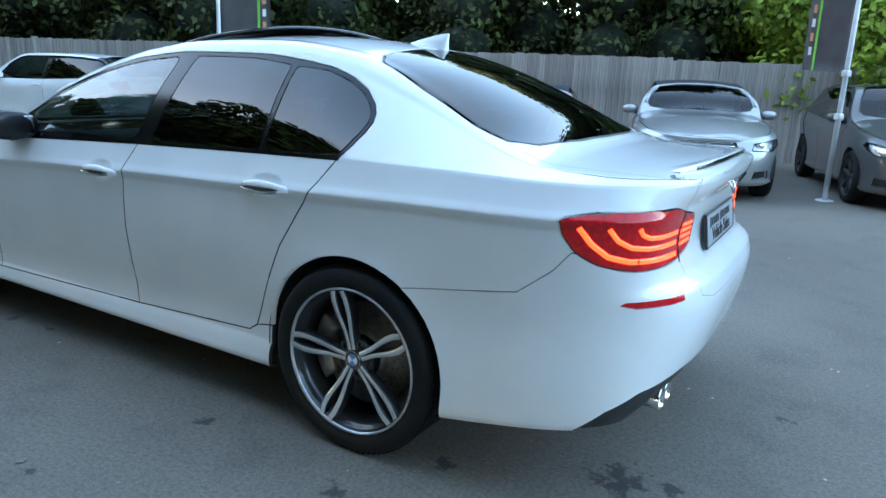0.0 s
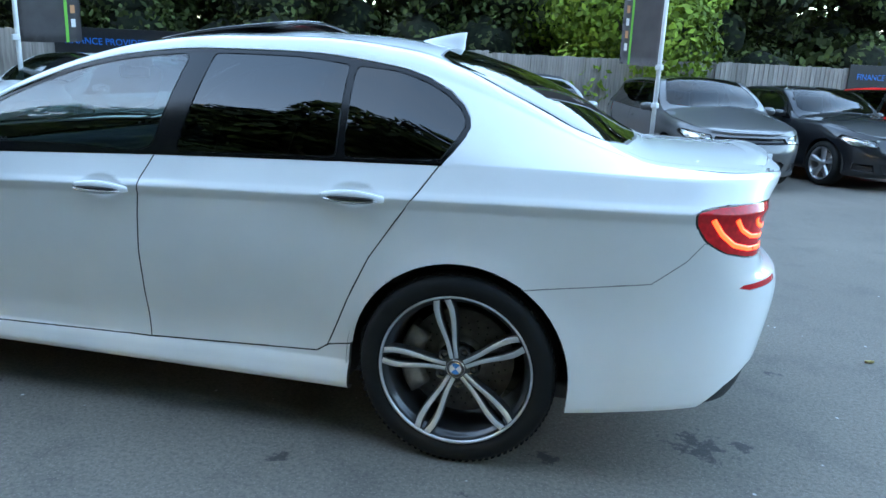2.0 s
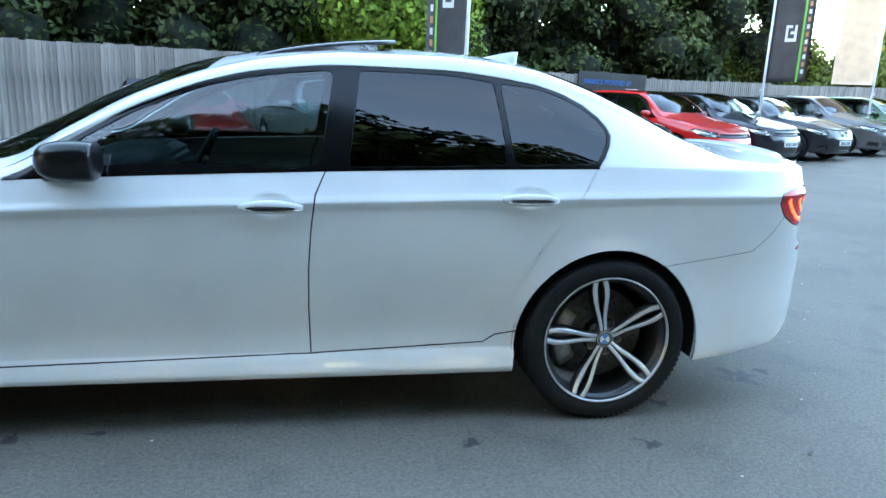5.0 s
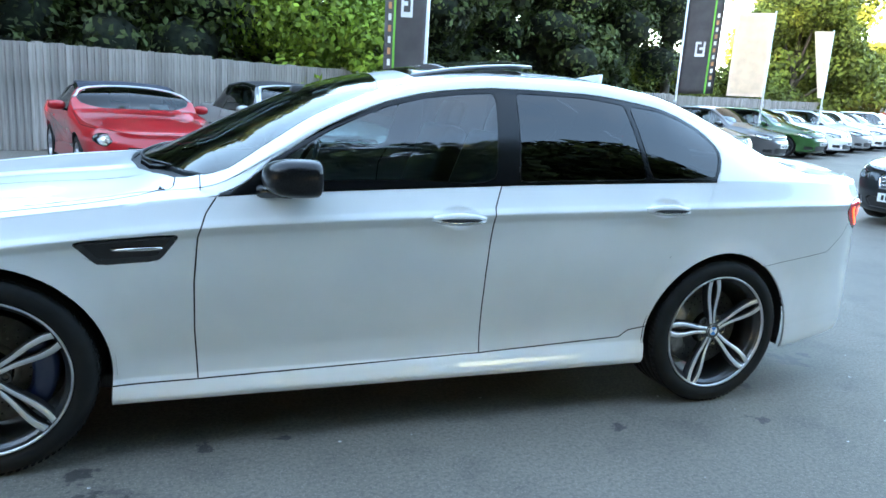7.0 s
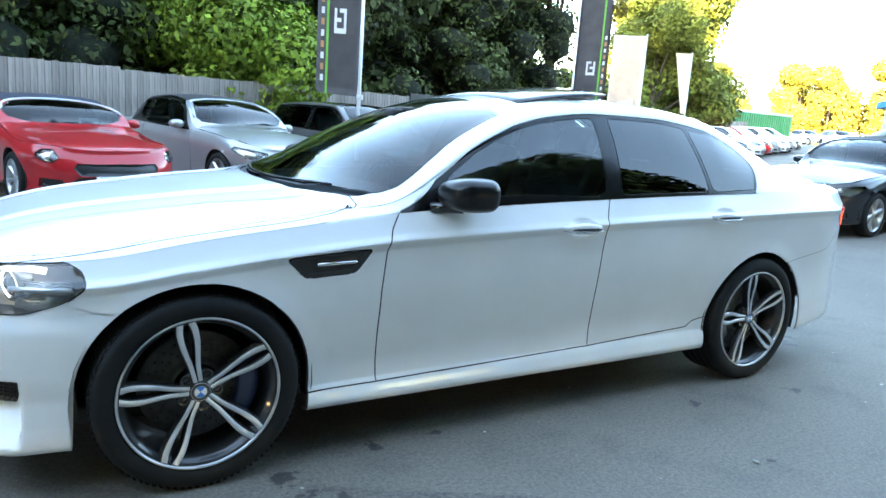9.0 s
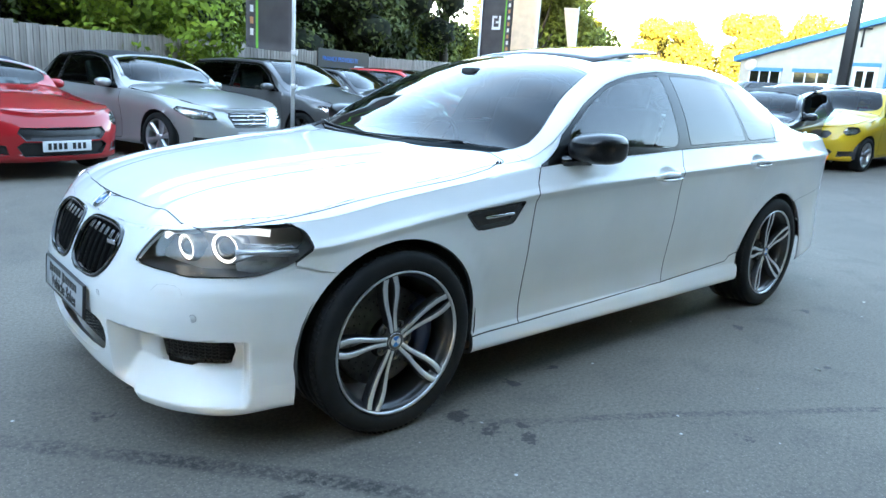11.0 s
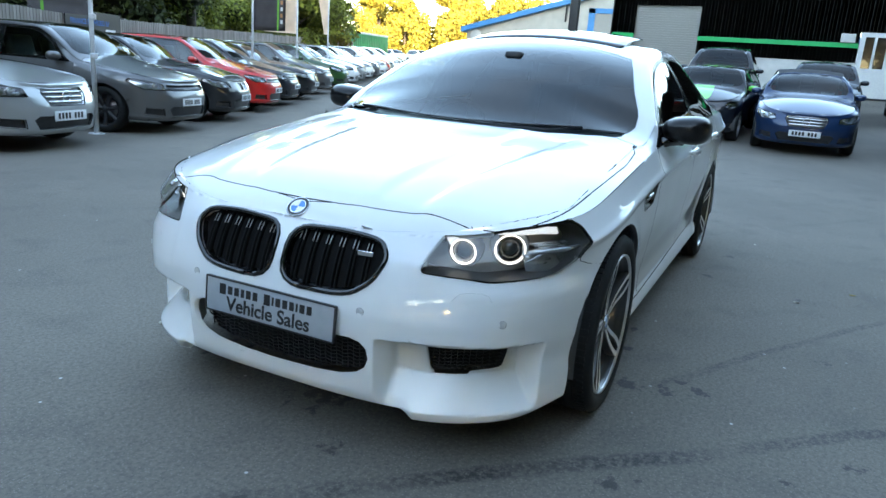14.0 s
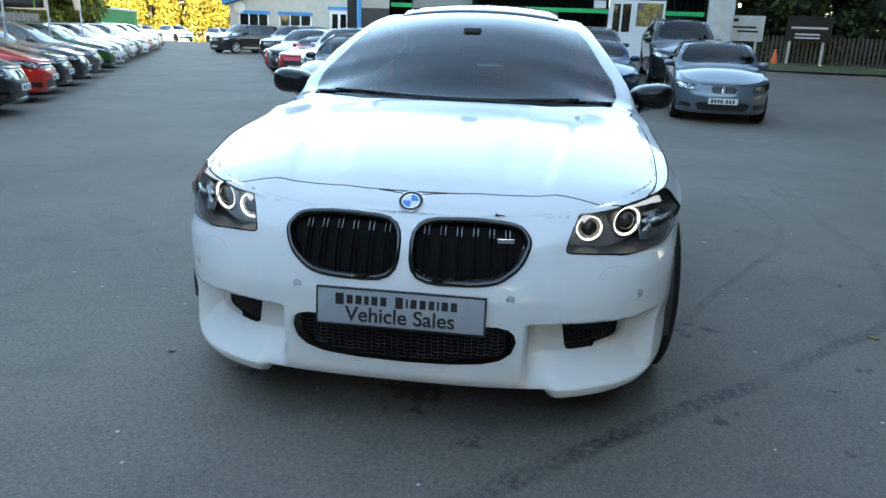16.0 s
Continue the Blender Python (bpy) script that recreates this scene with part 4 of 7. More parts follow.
    for p, n in zip(rows, rows[1:]):
        for j in range(2):
            bm.faces.new((p[j], p[j + 1], n[j + 1], n[j]))
    bm.faces.new([r[2] for r in rows])
    part("arch_liner", bm, M_PLASTIC, car, "black wheel arch liner")

# underside and cabin tub
part("underbody", boxed(0.05, 0, 0.235, 3.8, 1.44, 0.07, 0.02), M_PLASTIC, car, "black underside")
part("cabin_floor", boxed(0.35, 0, 0.36, 2.3, 1.5, 0.06, 0.02), M_LEATHER, car)
part("rear_bulkhead", boxed(1.93, 0, 0.72, 0.03, 1.6, 0.62, 0.005), M_LEATHER, car)
part("parcel_shelf", boxed(1.62, 0, 0.98, 0.55, 1.25, 0.04, 0.01), M_LEATHER, car)
part("engine_bulkhead", boxed(-1.45, 0, 0.55, 1.3, 1.0, 0.4, 0.02), M_PLASTIC, car)
bm = bmesh.new()
prism(bm, [(-0.98, 0.88), (-0.72, 0.97), (-0.48, 0.985), (-0.38, 0.94), (-0.40, 0.62), (-0.98, 0.60)], -0.74, 0.74)
bmesh.ops.bevel(bm, geom=bm.edges[:], offset=0.02, segments=2, affect="EDGES")
part("dashboard", bm, M_LEATHER, car, "black dashboard")
bm = bmesh.new()
m_ = Matrix.Translation((-0.27, 0.37, 0.90)) @ Matrix.Rotation(radians(24), 4, "Y")
ring(bm, m_, 0.18, 0.015)
for a in (0, 180, 270):
    tube(bm, [m_ @ Vector((0, 0, 0)), m_ @ Vector((0, 0.18 * math.cos(radians(a)), 0.18 * math.sin(radians(a))))], 0.014, 6)
tube(bm, [m_ @ Vector((0, 0, 0)), (-0.45, 0.37, 0.84)], 0.035, 8)
part("steering_wheel", bm, M_LEATHER, car, "black leather steering wheel")
for x, y in ((0.12, 0.37), (0.12, -0.37), (1.02, 0.36), (1.02, -0.36)):
    seat = part("seat", boxed(x, y, 0.58, 0.52, 0.50, 0.16, 0.05), M_LEATHER, car, "black leather seat")
    r_ = Matrix.Rotation(radians(20), 3, "Y")
    part("seat_back", boxed(x + 0.31, y, 0.90, 0.13, 0.48, 0.62, 0.05, rot=r_), M_LEATHER, seat)
    part("headrest", boxed(x + 0.44, y, 1.25, 0.09, 0.26, 0.16, 0.04, rot=r_), M_LEATHER, seat)
part("interior_mirror", boxed(-0.36, 0.0, 1.285, 0.03, 0.22, 0.06, 0.02), M_PLASTIC, car)
part("rain_sensor", boxed(-0.335, 0.0, 1.33, 0.10, 0.10, 0.05, 0.02), M_PLASTIC, car)

# lamps, mirrors, handles, gills, both sides
for sd in (None, "other"):
    hl = part("headlamp", skin([(low, LOWF["headlamp"])], sd, gap=0.004, depth=0.010), [M_LENS, M_DARKLAMP], car, "clear headlamp with two lit rings")
    part("lamp_bowl", skin([(low, LOWF["headlamp"])], sd, gap=0, inset=0.115), M_LAMPIN, hl, "grey lamp bowl")
    bm = bmesh.new()
    rows = [[bm.verts.new(S.lower(u, min(h, 0.995), d)) for d in (0.012, 0.05, 0.115)] for u, h in lamp_outline]
    for p, n in zip(rows, rows[1:] + rows[:1]):
        for j in range(2):
            bm.faces.new((p[j], p[j + 1], n[j + 1], n[j]))
    bmesh.ops.recalc_face_normals(bm, faces=bm.faces)
    part("lamp_wall", mirrored(bm, sd), M_LAMPWALL, hl, "dark wall of the lamp housing")
    for y, z, r, dpt in ((0.645, 0.694, 0.041, 0.095), (0.785, 0.708, 0.049, 0.095)):
        c = front_at(y, z, dpt)
        mm = Matrix.Translation((c.x, c.y, c.z)) @ Matrix.Rotation(radians(10 + 18 * (y > 0.7)), 4, "Z") @ Matrix.Rotation(radians(-6), 4, "Y")
        bm = bmesh.new()
        ring(bm, mm, r, 0.0050)
        part("light_ring", mirrored(bm, sd), M_WHITEGLOW, hl, "lit white ring")
        bm = placed(spun([(r - 0.005, -0.002), (r + 0.006, -0.006), (r + 0.014, 0.01), (r + 0.02, 0.04)], 28, "x"), mm)
        part("lamp_reflector", mirrored(bm, sd), M_LAMPCHROME, hl, "bright lamp bezel")
        bm = placed(spun([(0.0, -0.018), (0.012, -0.016), (0.024, -0.009), (0.031, 0.0), (0.034, 0.004), (0.040, -0.002), (0.041, 0.05)], 28, "x"), mm)
        part("projector", mirrored(bm, sd), [M_DARKLAMP], hl, "dark glass projector lens")
    bm = bmesh.new()
    ribbon(bm, [(S.front_y(q), S.h_of(S.front_y(q), z)) for q, z in ((0.585, 0.742), (0.62, 0.757), (0.66, 0.766), (0.70, 0.773), (0.75, 0.779), (0.80, 0.783), (0.84, 0.784), (0.865, 0.780))], 0.021, -0.012, 0.012)
    part("brow_light", mirrored(bm, sd), M_BROW, hl, "white brow strip")
    bm = bmesh.new()
    ribbon(bm, [S.low_point(x, z) for x, z in ((-2.06, 0.728), (-2.0, 0.730), (-1.94, 0.732), (-1.87, 0.734))], 0.012, -0.020, 0.014)
    part("lamp_spear", mirrored(bm, sd), M_LAMPCHROME, hl, "bright pointed lamp trim")
    bm = bmesh.new()
    ribbon(bm, [S.low_point(x, z) for x, z in ((-2.07, 0.705), (-2.02, 0.712), (-1.96, 0.720), (-1.90, 0.728))], 0.085, -0.075, 0.004)
    part("side_reflector", mirrored(bm, sd), M_LAMPCHROME, hl, "bright side reflector")
    bm = bmesh.new()
    for k in range(5):
        ribbon(bm, [S.low_point(x, 0.756 - 0.006 * k) for x in (-2.045 + 0.012 * k, -1.96, -1.885 + 0.006 * k)], 0.0045, -0.045, 0.012)
    for k in range(6):
        ribbon(bm, [S.low_point(x, 0.712 - 0.011 * k) for x in (-2.07 + 0.012 * k, -2.0, -1.915 - 0.016 * k)], 0.006, -0.055, 0.014)
    part("lamp_fins", mirrored(bm, sd), M_LAMPCHROME, hl, "bright lamp fins")

    tl = part("tail_lamp", skin([(low, LOWF["tail_lamp"])], sd, gap=0.005, depth=0.012), [M_RED, M_DARKLAMP], car, "red tail lamp with lit bars")
    u0, u1, u2 = S.at_x(2.215), S.rear_y(0.545), S.rear_y(0.40)

    def lampfly(f, z):
        u = u0 + (u1 - u0) * f if f <= 1 else u1 + (u2 - u1) * (f - 1)
        return u, S.h_of(u, z)
    for pts, wide in ((((0.46, 0.938), (0.49, 0.918), (0.55, 0.907), (0.67, 0.903), (0.96, 0.900)), 0.013), (((0.27, 0.938), (0.33, 0.903), (0.42, 0.882), (0.55, 0.875), (0.96, 0.868)), 0.014), (((0.10, 0.938), (0.18, 0.890), (0.28, 0.855), (0.42, 0.840), (0.96, 0.832)), 0.016), (((1.12, 0.918), (1.88, 0.914)), 0.010), (((1.12, 0.898), (1.92, 0.895)), 0.010), (((1.12, 0.877), (1.92, 0.876)), 0.010), (((1.12, 0.855), (1.88, 0.858)), 0.010)):
        bm = bmesh.new()
        fine = []
        for (a, b), (c, d) in zip(pts, pts[1:]):
            fine += [lampfly(a + (c - a) * i / 5, b + (d - b) * i / 5) for i in range(5)]
        ribbon(bm, fine + [lampfly(*pts[-1])], wide, 0.0015)
        part("light_bar", mirrored(bm, sd), M_REDGLOW, tl, "lit red bar")
    bm = bmesh.new()
    ribbon(bm, [(S.rear_y(0.538), S.h_of(S.rear_y(0.538), z)) for z in (0.80, 0.85, 0.90, 0.965)], 0.006, 0.001)
    part("lamp_joint", mirrored(bm, sd), M_INK, tl)

    # mirror
    bm = bmesh.new()
    bmesh.ops.create_uvsphere(bm, u_segments=32, v_segments=18, radius=1)
    for v in bm.verts:
        p = v.co.copy()
        q = [math.copysign(abs(c) ** 0.75, c) for c in p]
        if q[0] > 0.45:
            q[0] = 0.45 + (q[0] - 0.45) * 0.25
        v.co = Vector((-0.475 + 0.125 * q[0] - 0.02 * q[1] * 0.3, -0.965 + 0.112 * q[1], 1.038 + 0.066 * q[2] * (1 - 0.12 * q[1]) - 0.004 * q[1]))
    mr = part("door_mirror", mirrored(bm, sd), M_CARBON, car, "glossy dark carbon door mirror")
    bm = bmesh.new()
    tube(bm, [(-0.60, -0.868, 0.972), (-0.55, -0.90, 0.978), (-0.50, -0.95, 0.985)], 0.02, 8, [0.028, 0.022, 0.024])
    part("mirror_arm", mirrored(bm, sd), M_GLOSSBLACK, mr)
    bm = bmesh.new()
    box(bm, -0.4115, -0.965, 1.040, 0.006, 0.150, 0.082, 0.003)
    part("mirror_glass", mirrored(bm, sd), M_CHROME, mr, "mirror glass")

    # handles
    for x, z in ((0.145, 0.889), (1.108, 0.930)):
        hb = bmesh.new()
        rows = []
        for i in range(13):
            t = -1 + 2 * i / 12
            w_ = 0.0245 * (1 - 0.6 * t * t)
            yy = -0.946 - 0.022 * (1 - t ** 4)
            xx = x + 0.112 * t
            zz = z - 0.003 * t * t
            rows.append([hb.verts.new((xx, yy + 0.016, zz + w_)), hb.verts.new((xx, yy + 0.003, zz + w_ * 0.95)), hb.verts.new((xx, yy, zz + w_ * 0.3)), hb.verts.new((xx, yy + 0.001, zz - w_ * 0.5)), hb.verts.new((xx, yy + 0.008, zz - w_)), hb.verts.new((xx, yy + 0.018, zz - w_ * 0.9))])
        for p, n in zip(rows, rows[1:]):
            for j in range(6):
                hb.faces.new((p[j], p[(j + 1) % 6], n[(j + 1) % 6], n[j]))
        hb.faces.new(rows[0][::-1])
        hb.faces.new(rows[-1])
        bmesh.ops.recalc_face_normals(hb, faces=hb.faces)
        hd = part("handle", mirrored(hb, sd), M_WHITE, [o for o in car.children if o.name.startswith("front_door" if x < 0.5 else "rear_door")][0 if sd is None else 1], "white door handle with chrome and black inlay")
        bm = bmesh.new()
        prism(bm, rounded([(x - 0.090, z - 0.002), (x - 0.05, z + 0.004), (x + 0.06, z + 0.004), (x + 0.09, z - 0.002), (x + 0.06, z - 0.007), (x - 0.05, z - 0.007)], 0.3, 2), -0.9715, -0.955)
        part("inlay", mirrored(bm, sd), M_INK, hd.parent, "black inlay")
        bm = bmesh.new()
        prism(bm, rounded([(x - 0.102, z - 0.006), (x - 0.05, z - 0.009), (x + 0.06, z - 0.009), (x + 0.104, z - 0.006), (x + 0.06, z - 0.017), (x - 0.05, z - 0.017)], 0.3, 2), -0.970, -0.955)
        part("chrome_edge", mirrored(bm, sd), M_CHROME, hd.parent, "chrome edge")
    # gill bar
    wg = [o for o in car.children if o.name.startswith("wing")][0 if sd is None else 1]
    bm = bmesh.new()
    ribbon(bm, [S.low_point(x, 0.778 + 0.03 * (x + 1.05)) for x in (-1.085, -1.0, -0.94, -0.925)], 0.012, -0.002, 0.008)
    part("gill_bar", mirrored(bm, sd), M_CHROME, wg, "chrome bar")
    # kidney slats
    for k in range(12):
        y = 0.055 + 0.052 * (k // 2) + 0.014 * (k % 2)
        zt, zb = 0.712 - 0.05 * max(0, y - 0.26), 0.548 + 0.22 * max(0.0, y - 0.2)
        bm = bmesh.new()
        rows = []
        for i in range(7):
            z = zb + (zt - zb) * i / 6
            a, b_ = front_at(y - 0.0022, z, 0.013), front_at(y + 0.0022, z, 0.013)
            c, d = front_at(y + 0.0022, z, 0.034), front_at(y - 0.0022, z, 0.034)
            rows.append([bm.verts.new(q) for q in (a, b_, c, d)])
        for p, n in zip(rows, rows[1:]):
            for j in range(4):
                bm.faces.new((p[j], p[(j + 1) % 4], n[(j + 1) % 4], n[j]))
        bmesh.ops.recalc_face_normals(bm, faces=bm.faces)
        part("slat", mirrored(bm, sd), M_VOID, bumper, "black grille slat")
        # highlight on the slat's upper end, modelled as a small silver bar
        bm = bmesh.new()
        tube(bm, [front_at(y, zt - 0.035, 0.012), front_at(y, zt - 0.010, 0.012)], 0.0017, 5)
        part("slat_tip", mirrored(bm, sd), M_RIMLIP, bumper, "silver bar standing in for the glint on the slat")
    bm = bmesh.new()
    rim_pts = rounded(KIDNEY, 0.36, 4)
    tube(bm, [front_at(a, b, 0.002) for a, b in rim_pts + rim_pts[:1]], 0.0095, 8)
    part("kidney_frame", mirrored(bm, sd), M_GLOSSBLACK, bumper, "gloss black kidney frame")
    # duct mesh, parking sensor, washer cover
    part("duct_grille", mirrored(mesh_grille(lambda a, b: front_at(a, b, 0.03), [(0.53, 0.410), (0.555, 0.298), (0.80, 0.304), (0.806, 0.410)], (0.022, 0.012), 0.0022), sd), M_GLOSSBLACK, bumper, "black honeycomb mesh")

    for y, z in ((0.335, 0.505), (0.735, 0.505)):
        c = front_at(y, z, -0.0005)
        bm = placed(spun([(0.0, -0.0004), (0.010, -0.0004), (0.0112, 0.001)], 20, "x"), Matrix.Translation(c) @ Matrix.Rotation(radians(6 + 30 * (y > 0.5)), 4, "Z"))
        part("parking_sensor", mirrored(bm, sd), M_SENSOR, bumper)
        bm = placed(spun([(0.0112, 0.0), (0.0114, -0.0007), (0.0128, -0.0007), (0.013, 0.0)], 20, "x"), Matrix.Translation(c) @ Matrix.Rotation(radians(6 + 30 * (y > 0.5)), 4, "Z"))
        part("sensor_ring", mirrored(bm, sd), M_FINESEAM, bumper, "fine dark ring round the sensor")
    bm = bmesh.new()
    ribbon(bm, [(S.front_y(q), S.h_of(S.front_y(q), z)) for q, z in ((0.606, 0.572), (0.625, 0.594), (0.645, 0.599), (0.685, 0.600), (0.700, 0.592), (0.708, 0.574))], 0.0016, 0.0004, 0.001)
    part("washer_cover", mirrored(bm, sd), M_SENSOR, bumper, "fine outline of the headlamp washer cover")
part("intake_grille", mesh_grille(lambda a, b: front_at(a, b, 0.055), [(-0.36, 0.35), (-0.34, 0.40), (0.34, 0.40), (0.36, 0.35), (0.33, 0.292), (0.15, 0.258), (-0.15, 0.258), (-0.33, 0.292)], (0.022, 0.013), 0.0022), M_GLOSSBLACK, bumper, "black honeycomb mesh")

c = front_at(0.315, 0.672, 0.004)
part("grille_emblem", boxed(c.x, c.y, c.z, 0.006, 0.052, 0.016, 0.002, rot=Matrix.Rotation(radians(10), 3, "Z")), M_CHROME, bumper, "small plain chrome emblem")
# badges and plates
part("bonnet_badge", placed(roundel(0.041), Matrix.Translation((-2.205, 0, 0.764)) @ Matrix.Rotation(radians(-40), 4, "Y") @ Matrix.Rotation(radians(90), 4, "Z")), ROUNDEL, bumper, "blue and white roundel badge")
part("boot_badge", placed(roundel(0.041), Matrix.Translation((2.522, 0, 1.0)) @ Matrix.Rotation(radians(72), 4, "Y")), ROUNDEL, boot, "blue and white roundel badge")


def show_plate(parent, m):
    """A silver show plate with a black rim: one line of plain bars and one of letters."""
    pl = part("show_plate", placed(boxed(0, 0, 0, 0.008, 0.520, 0.113, 0.003), m), M_PLATEGREY, parent, "silver dealer show plate")
    bm = bmesh.new()
    for y, z, a, b in ((0, 0.058, 0.528, 0.005), (0, -0.058, 0.528, 0.005), (0.262, 0, 0.005, 0.118), (-0.262, 0, 0.005, 0.118)):
        box(bm, 0, y, z, 0.012, a, b, 0.001)
    part("plate_rim", placed(bm, m), M_TRIM, pl, "black plate rim", smooth=False)
    x = 0.205
    for wd in (0.030, 0.022, 0.022, 0.016, 0.022, 0.022, 0.0, 0.028, 0.008, 0.022, 0.022, 0.020, 0.008, 0.022, 0.022):
        if wd:
            part("plain_bar", placed(boxed(-0.0046, x - wd / 2, 0.024, 0.001, wd * 0.86, 0.036 if wd > 0.025 else 0.028), m), M_INK, pl, smooth=False)
        x -= wd + 0.006 if wd else 0.018
    cu = bpy.data.curves.new("lettering", "FONT")
    cu.body, cu.size, cu.align_x, cu.extrude = "Vehicle Sales", 0.066, "CENTER", 0.0006
    cu.offset = 0.0011
    cu.materials.append(M_INK)
    tx = new("lettering", cu)
    tx.parent = pl
    tx.matrix_local = m @ Matrix.Translation((-0.0052, 0, -0.044)) @ Matrix.Rotation(radians(-90), 4, "Z") @ Matrix.Rotation(radians(90), 4, "X")


show_plate(car, Matrix.Translation((-2.352, 0, 0.4525)) @ Matrix.Rotation(radians(4), 4, "Y"))
show_plate(car, Matrix.Translation((2.500, 0, 0.855)) @ Matrix.Rotation(math.pi, 4, "Z") @ Matrix.Rotation(radians(8), 4, "Y"))

# sunroof, fin, boot lip, exhausts, wipers
bm = bmesh.new()
rows = []
for i in range(7):
    x = 0.07 + 0.56 * i / 6
    lift = 0.003 + 0.040 * (i / 6)
    rows.append([Vector((x, y, S.upper(S.upper_x(x), S.top_point(x, abs(y))[1]).z + lift)) for y in np.linspace(-0.47, 0.47, 13)])
for dz in (0.0, -0.010):
    g = [[bm.verts.new(p + Vector((0, 0, dz))) for p in r] for r in rows]
    for i in range(6):
        for j in range(12):
            bm.faces.new((g[i][j], g[i + 1][j], g[i + 1][j + 1], g[i][j + 1]))
bmesh.ops.bridge_loops(bm, edges=[e for e in bm.edges if len(e.link_faces) == 1])
bmesh.ops.recalc_face_normals(bm, faces=bm.faces)
part("sunroof", bm, M_GLOSSBLACK, car, "tilted black glass sunroof panel")
part("sunroof_well", skin([(up, UPF["sunroof_gap"])], "both", gap=0, inset=0.02), [M_TRIM], car)
bm = bmesh.new()
rows = []
for i in range(9):
    t = i / 8
    x = 1.085 + 0.195 * t
    hgt = 0.078 * (t ** 0.9) if t < 0.93 else 0.076
    w_ = 0.030 * (1 - 0.15 * t)
    zb = S.centre(x) - 0.004
    rows.append([bm.verts.new((x, -w_, zb)), bm.verts.new((x + 0.004, -w_ * 0.45, zb + hgt * 0.5)), bm.verts.new((x + 0.01 * t, -0.006, zb + hgt)), bm.verts.new((x + 0.01 * t, 0.006, zb + hgt)), bm.verts.new((x + 0.004, w_ * 0.45, zb + hgt * 0.5)), bm.verts.new((x, w_, zb))])
for p, n in zip(rows, rows[1:]):
    for j in range(5):
        bm.faces.new((p[j], p[j + 1], n[j + 1], n[j]))
bm.faces.new(rows[-1])
bmesh.ops.recalc_face_normals(bm, faces=bm.faces)
part("roof_fin", bm, M_WHITE, car, "white shark-fin aerial")
bm = bmesh.new()
rows = []
for i in range(25):
    y = -0.54 + 1.08 * i / 24
    e = 1 - abs(y / 0.54) ** 4
    x = 2.508 - 0.10 * abs(y / 0.60) ** 2.6
    z = S.upper(S.upper_x(x), S.top_point(x, abs(y))[1]).z + 0.001
    rows.append([bm.verts.new((x - 0.075, y, z + 0.001)), bm.verts.new((x - 0.02, y, z + 0.001 + 0.007 * e)), bm.verts.new((x + 0.018, y, z + 0.001 + 0.017 * e)), bm.verts.new((x + 0.020, y, z - 0.004 + 0.003 * e)), bm.verts.new((x + 0.004, y, z - 0.010))])
for p, n in zip(rows, rows[1:]):
    for j in range(4):
        f = bm.faces.new((p[j], p[j + 1], n[j + 1], n[j]))
        f.material_index = 1 if j == 2 and abs(p[0].co.y) < 0.47 else 0
bmesh.ops.recalc_face_normals(bm, faces=bm.faces)
part("boot_spoiler", bm, [M_WHITE, M_GLOSSBLACK], boot, "slim boot lip spoiler with black edge")
for y in (-0.49, -0.40, 0.40, 0.49):
    part("exhaust_tip", spun([(0.030, 2.2), (0.038, 2.40), (0.041, 2.445), (0.038, 2.45), (0.034, 2.43), (0.028, 2.32)], 24, "x", centre=(0.02, y, 0.315)), M_CHROME, car, "chrome exhaust tip")
for sdv in (1, -1):
    bm = bmesh.new()
    pts = []
    for i in range(9):
        y = (0.62 - 0.9 * i / 8) * sdv if sdv > 0 else (0.05 - 0.62 * i / 8)
        x = -1.035 + 0.20 * (abs(y) / 0.7) ** 2
        pts.append((x, y, S.upper(S.upper_x(x), S.top_point(x, max(0.001, abs(y)))[1]).z + 0.006))
    tube(bm, pts, 0.005, 6)
    part("wiper", bm, M_TRIM, car, "black wiper")

# ---------------------------------------------------------------- parked cars
def simple_wheel(r, rim_r, width, rim_mat, spokes):
    wh = bpy.data.objects.new("wheel", None)
    scene.collection.objects.link(wh)
    hw = width / 2
    part("tyre", spun([(rim_r - 0.01, -hw + 0.03), (rim_r + 0.005, -hw + 0.008), (rim_r + 0.03, -hw), (r - 0.02, -hw + 0.006), (r - 0.004, -hw + 0.025), (r, -hw + 0.05), (r, hw - 0.05), (r - 0.02, hw), (rim_r, hw)], 40), M_TYRE, wh, "black tyre")
    rim = part("rim", spun([(rim_r + 0.006, -hw + 0.012), (rim_r - 0.006, -hw + 0.012), (rim_r - 0.018, -hw + 0.035), (rim_r - 0.03, 0.0), (rim_r - 0.02, hw - 0.02)], 40), rim_mat, wh)
    part("brake_disc", spun([(0.05, 0.0), (0.66 * rim_r, 0.0), (0.66 * rim_r, 0.02)], 24), M_DISC, wh)
    part("rim_back", spun([(0.02, 0.05), (rim_r - 0.03, 0.05)], 24), M_INK, wh)
    for k in range(spokes):
        bm = bmesh.new()
        a = 2 * math.pi * (k + 0.25) / spokes
        w0, w1 = 0.020, 0.5 * 2 * math.pi * rim_r / spokes * 0.32
        rows = []
        for q in (0.0, 0.5, 1.0):
            rr = 0.02 + (rim_r - 0.03) * q
            ww = w0 + (w1 - w0) * q
            for_y = -hw + 0.045 - 0.025 * q
            er, et = Vector((math.cos(a), 0, math.sin(a))), Vector((-math.sin(a), 0, math.cos(a)))
            rows.append([bm.verts.new(er * rr + et * m * ww + Vector((0, for_y + d, 0))) for m, d in ((-1.1, 0.03), (-0.8, 0), (0.8, 0), (1.1, 0.03))])
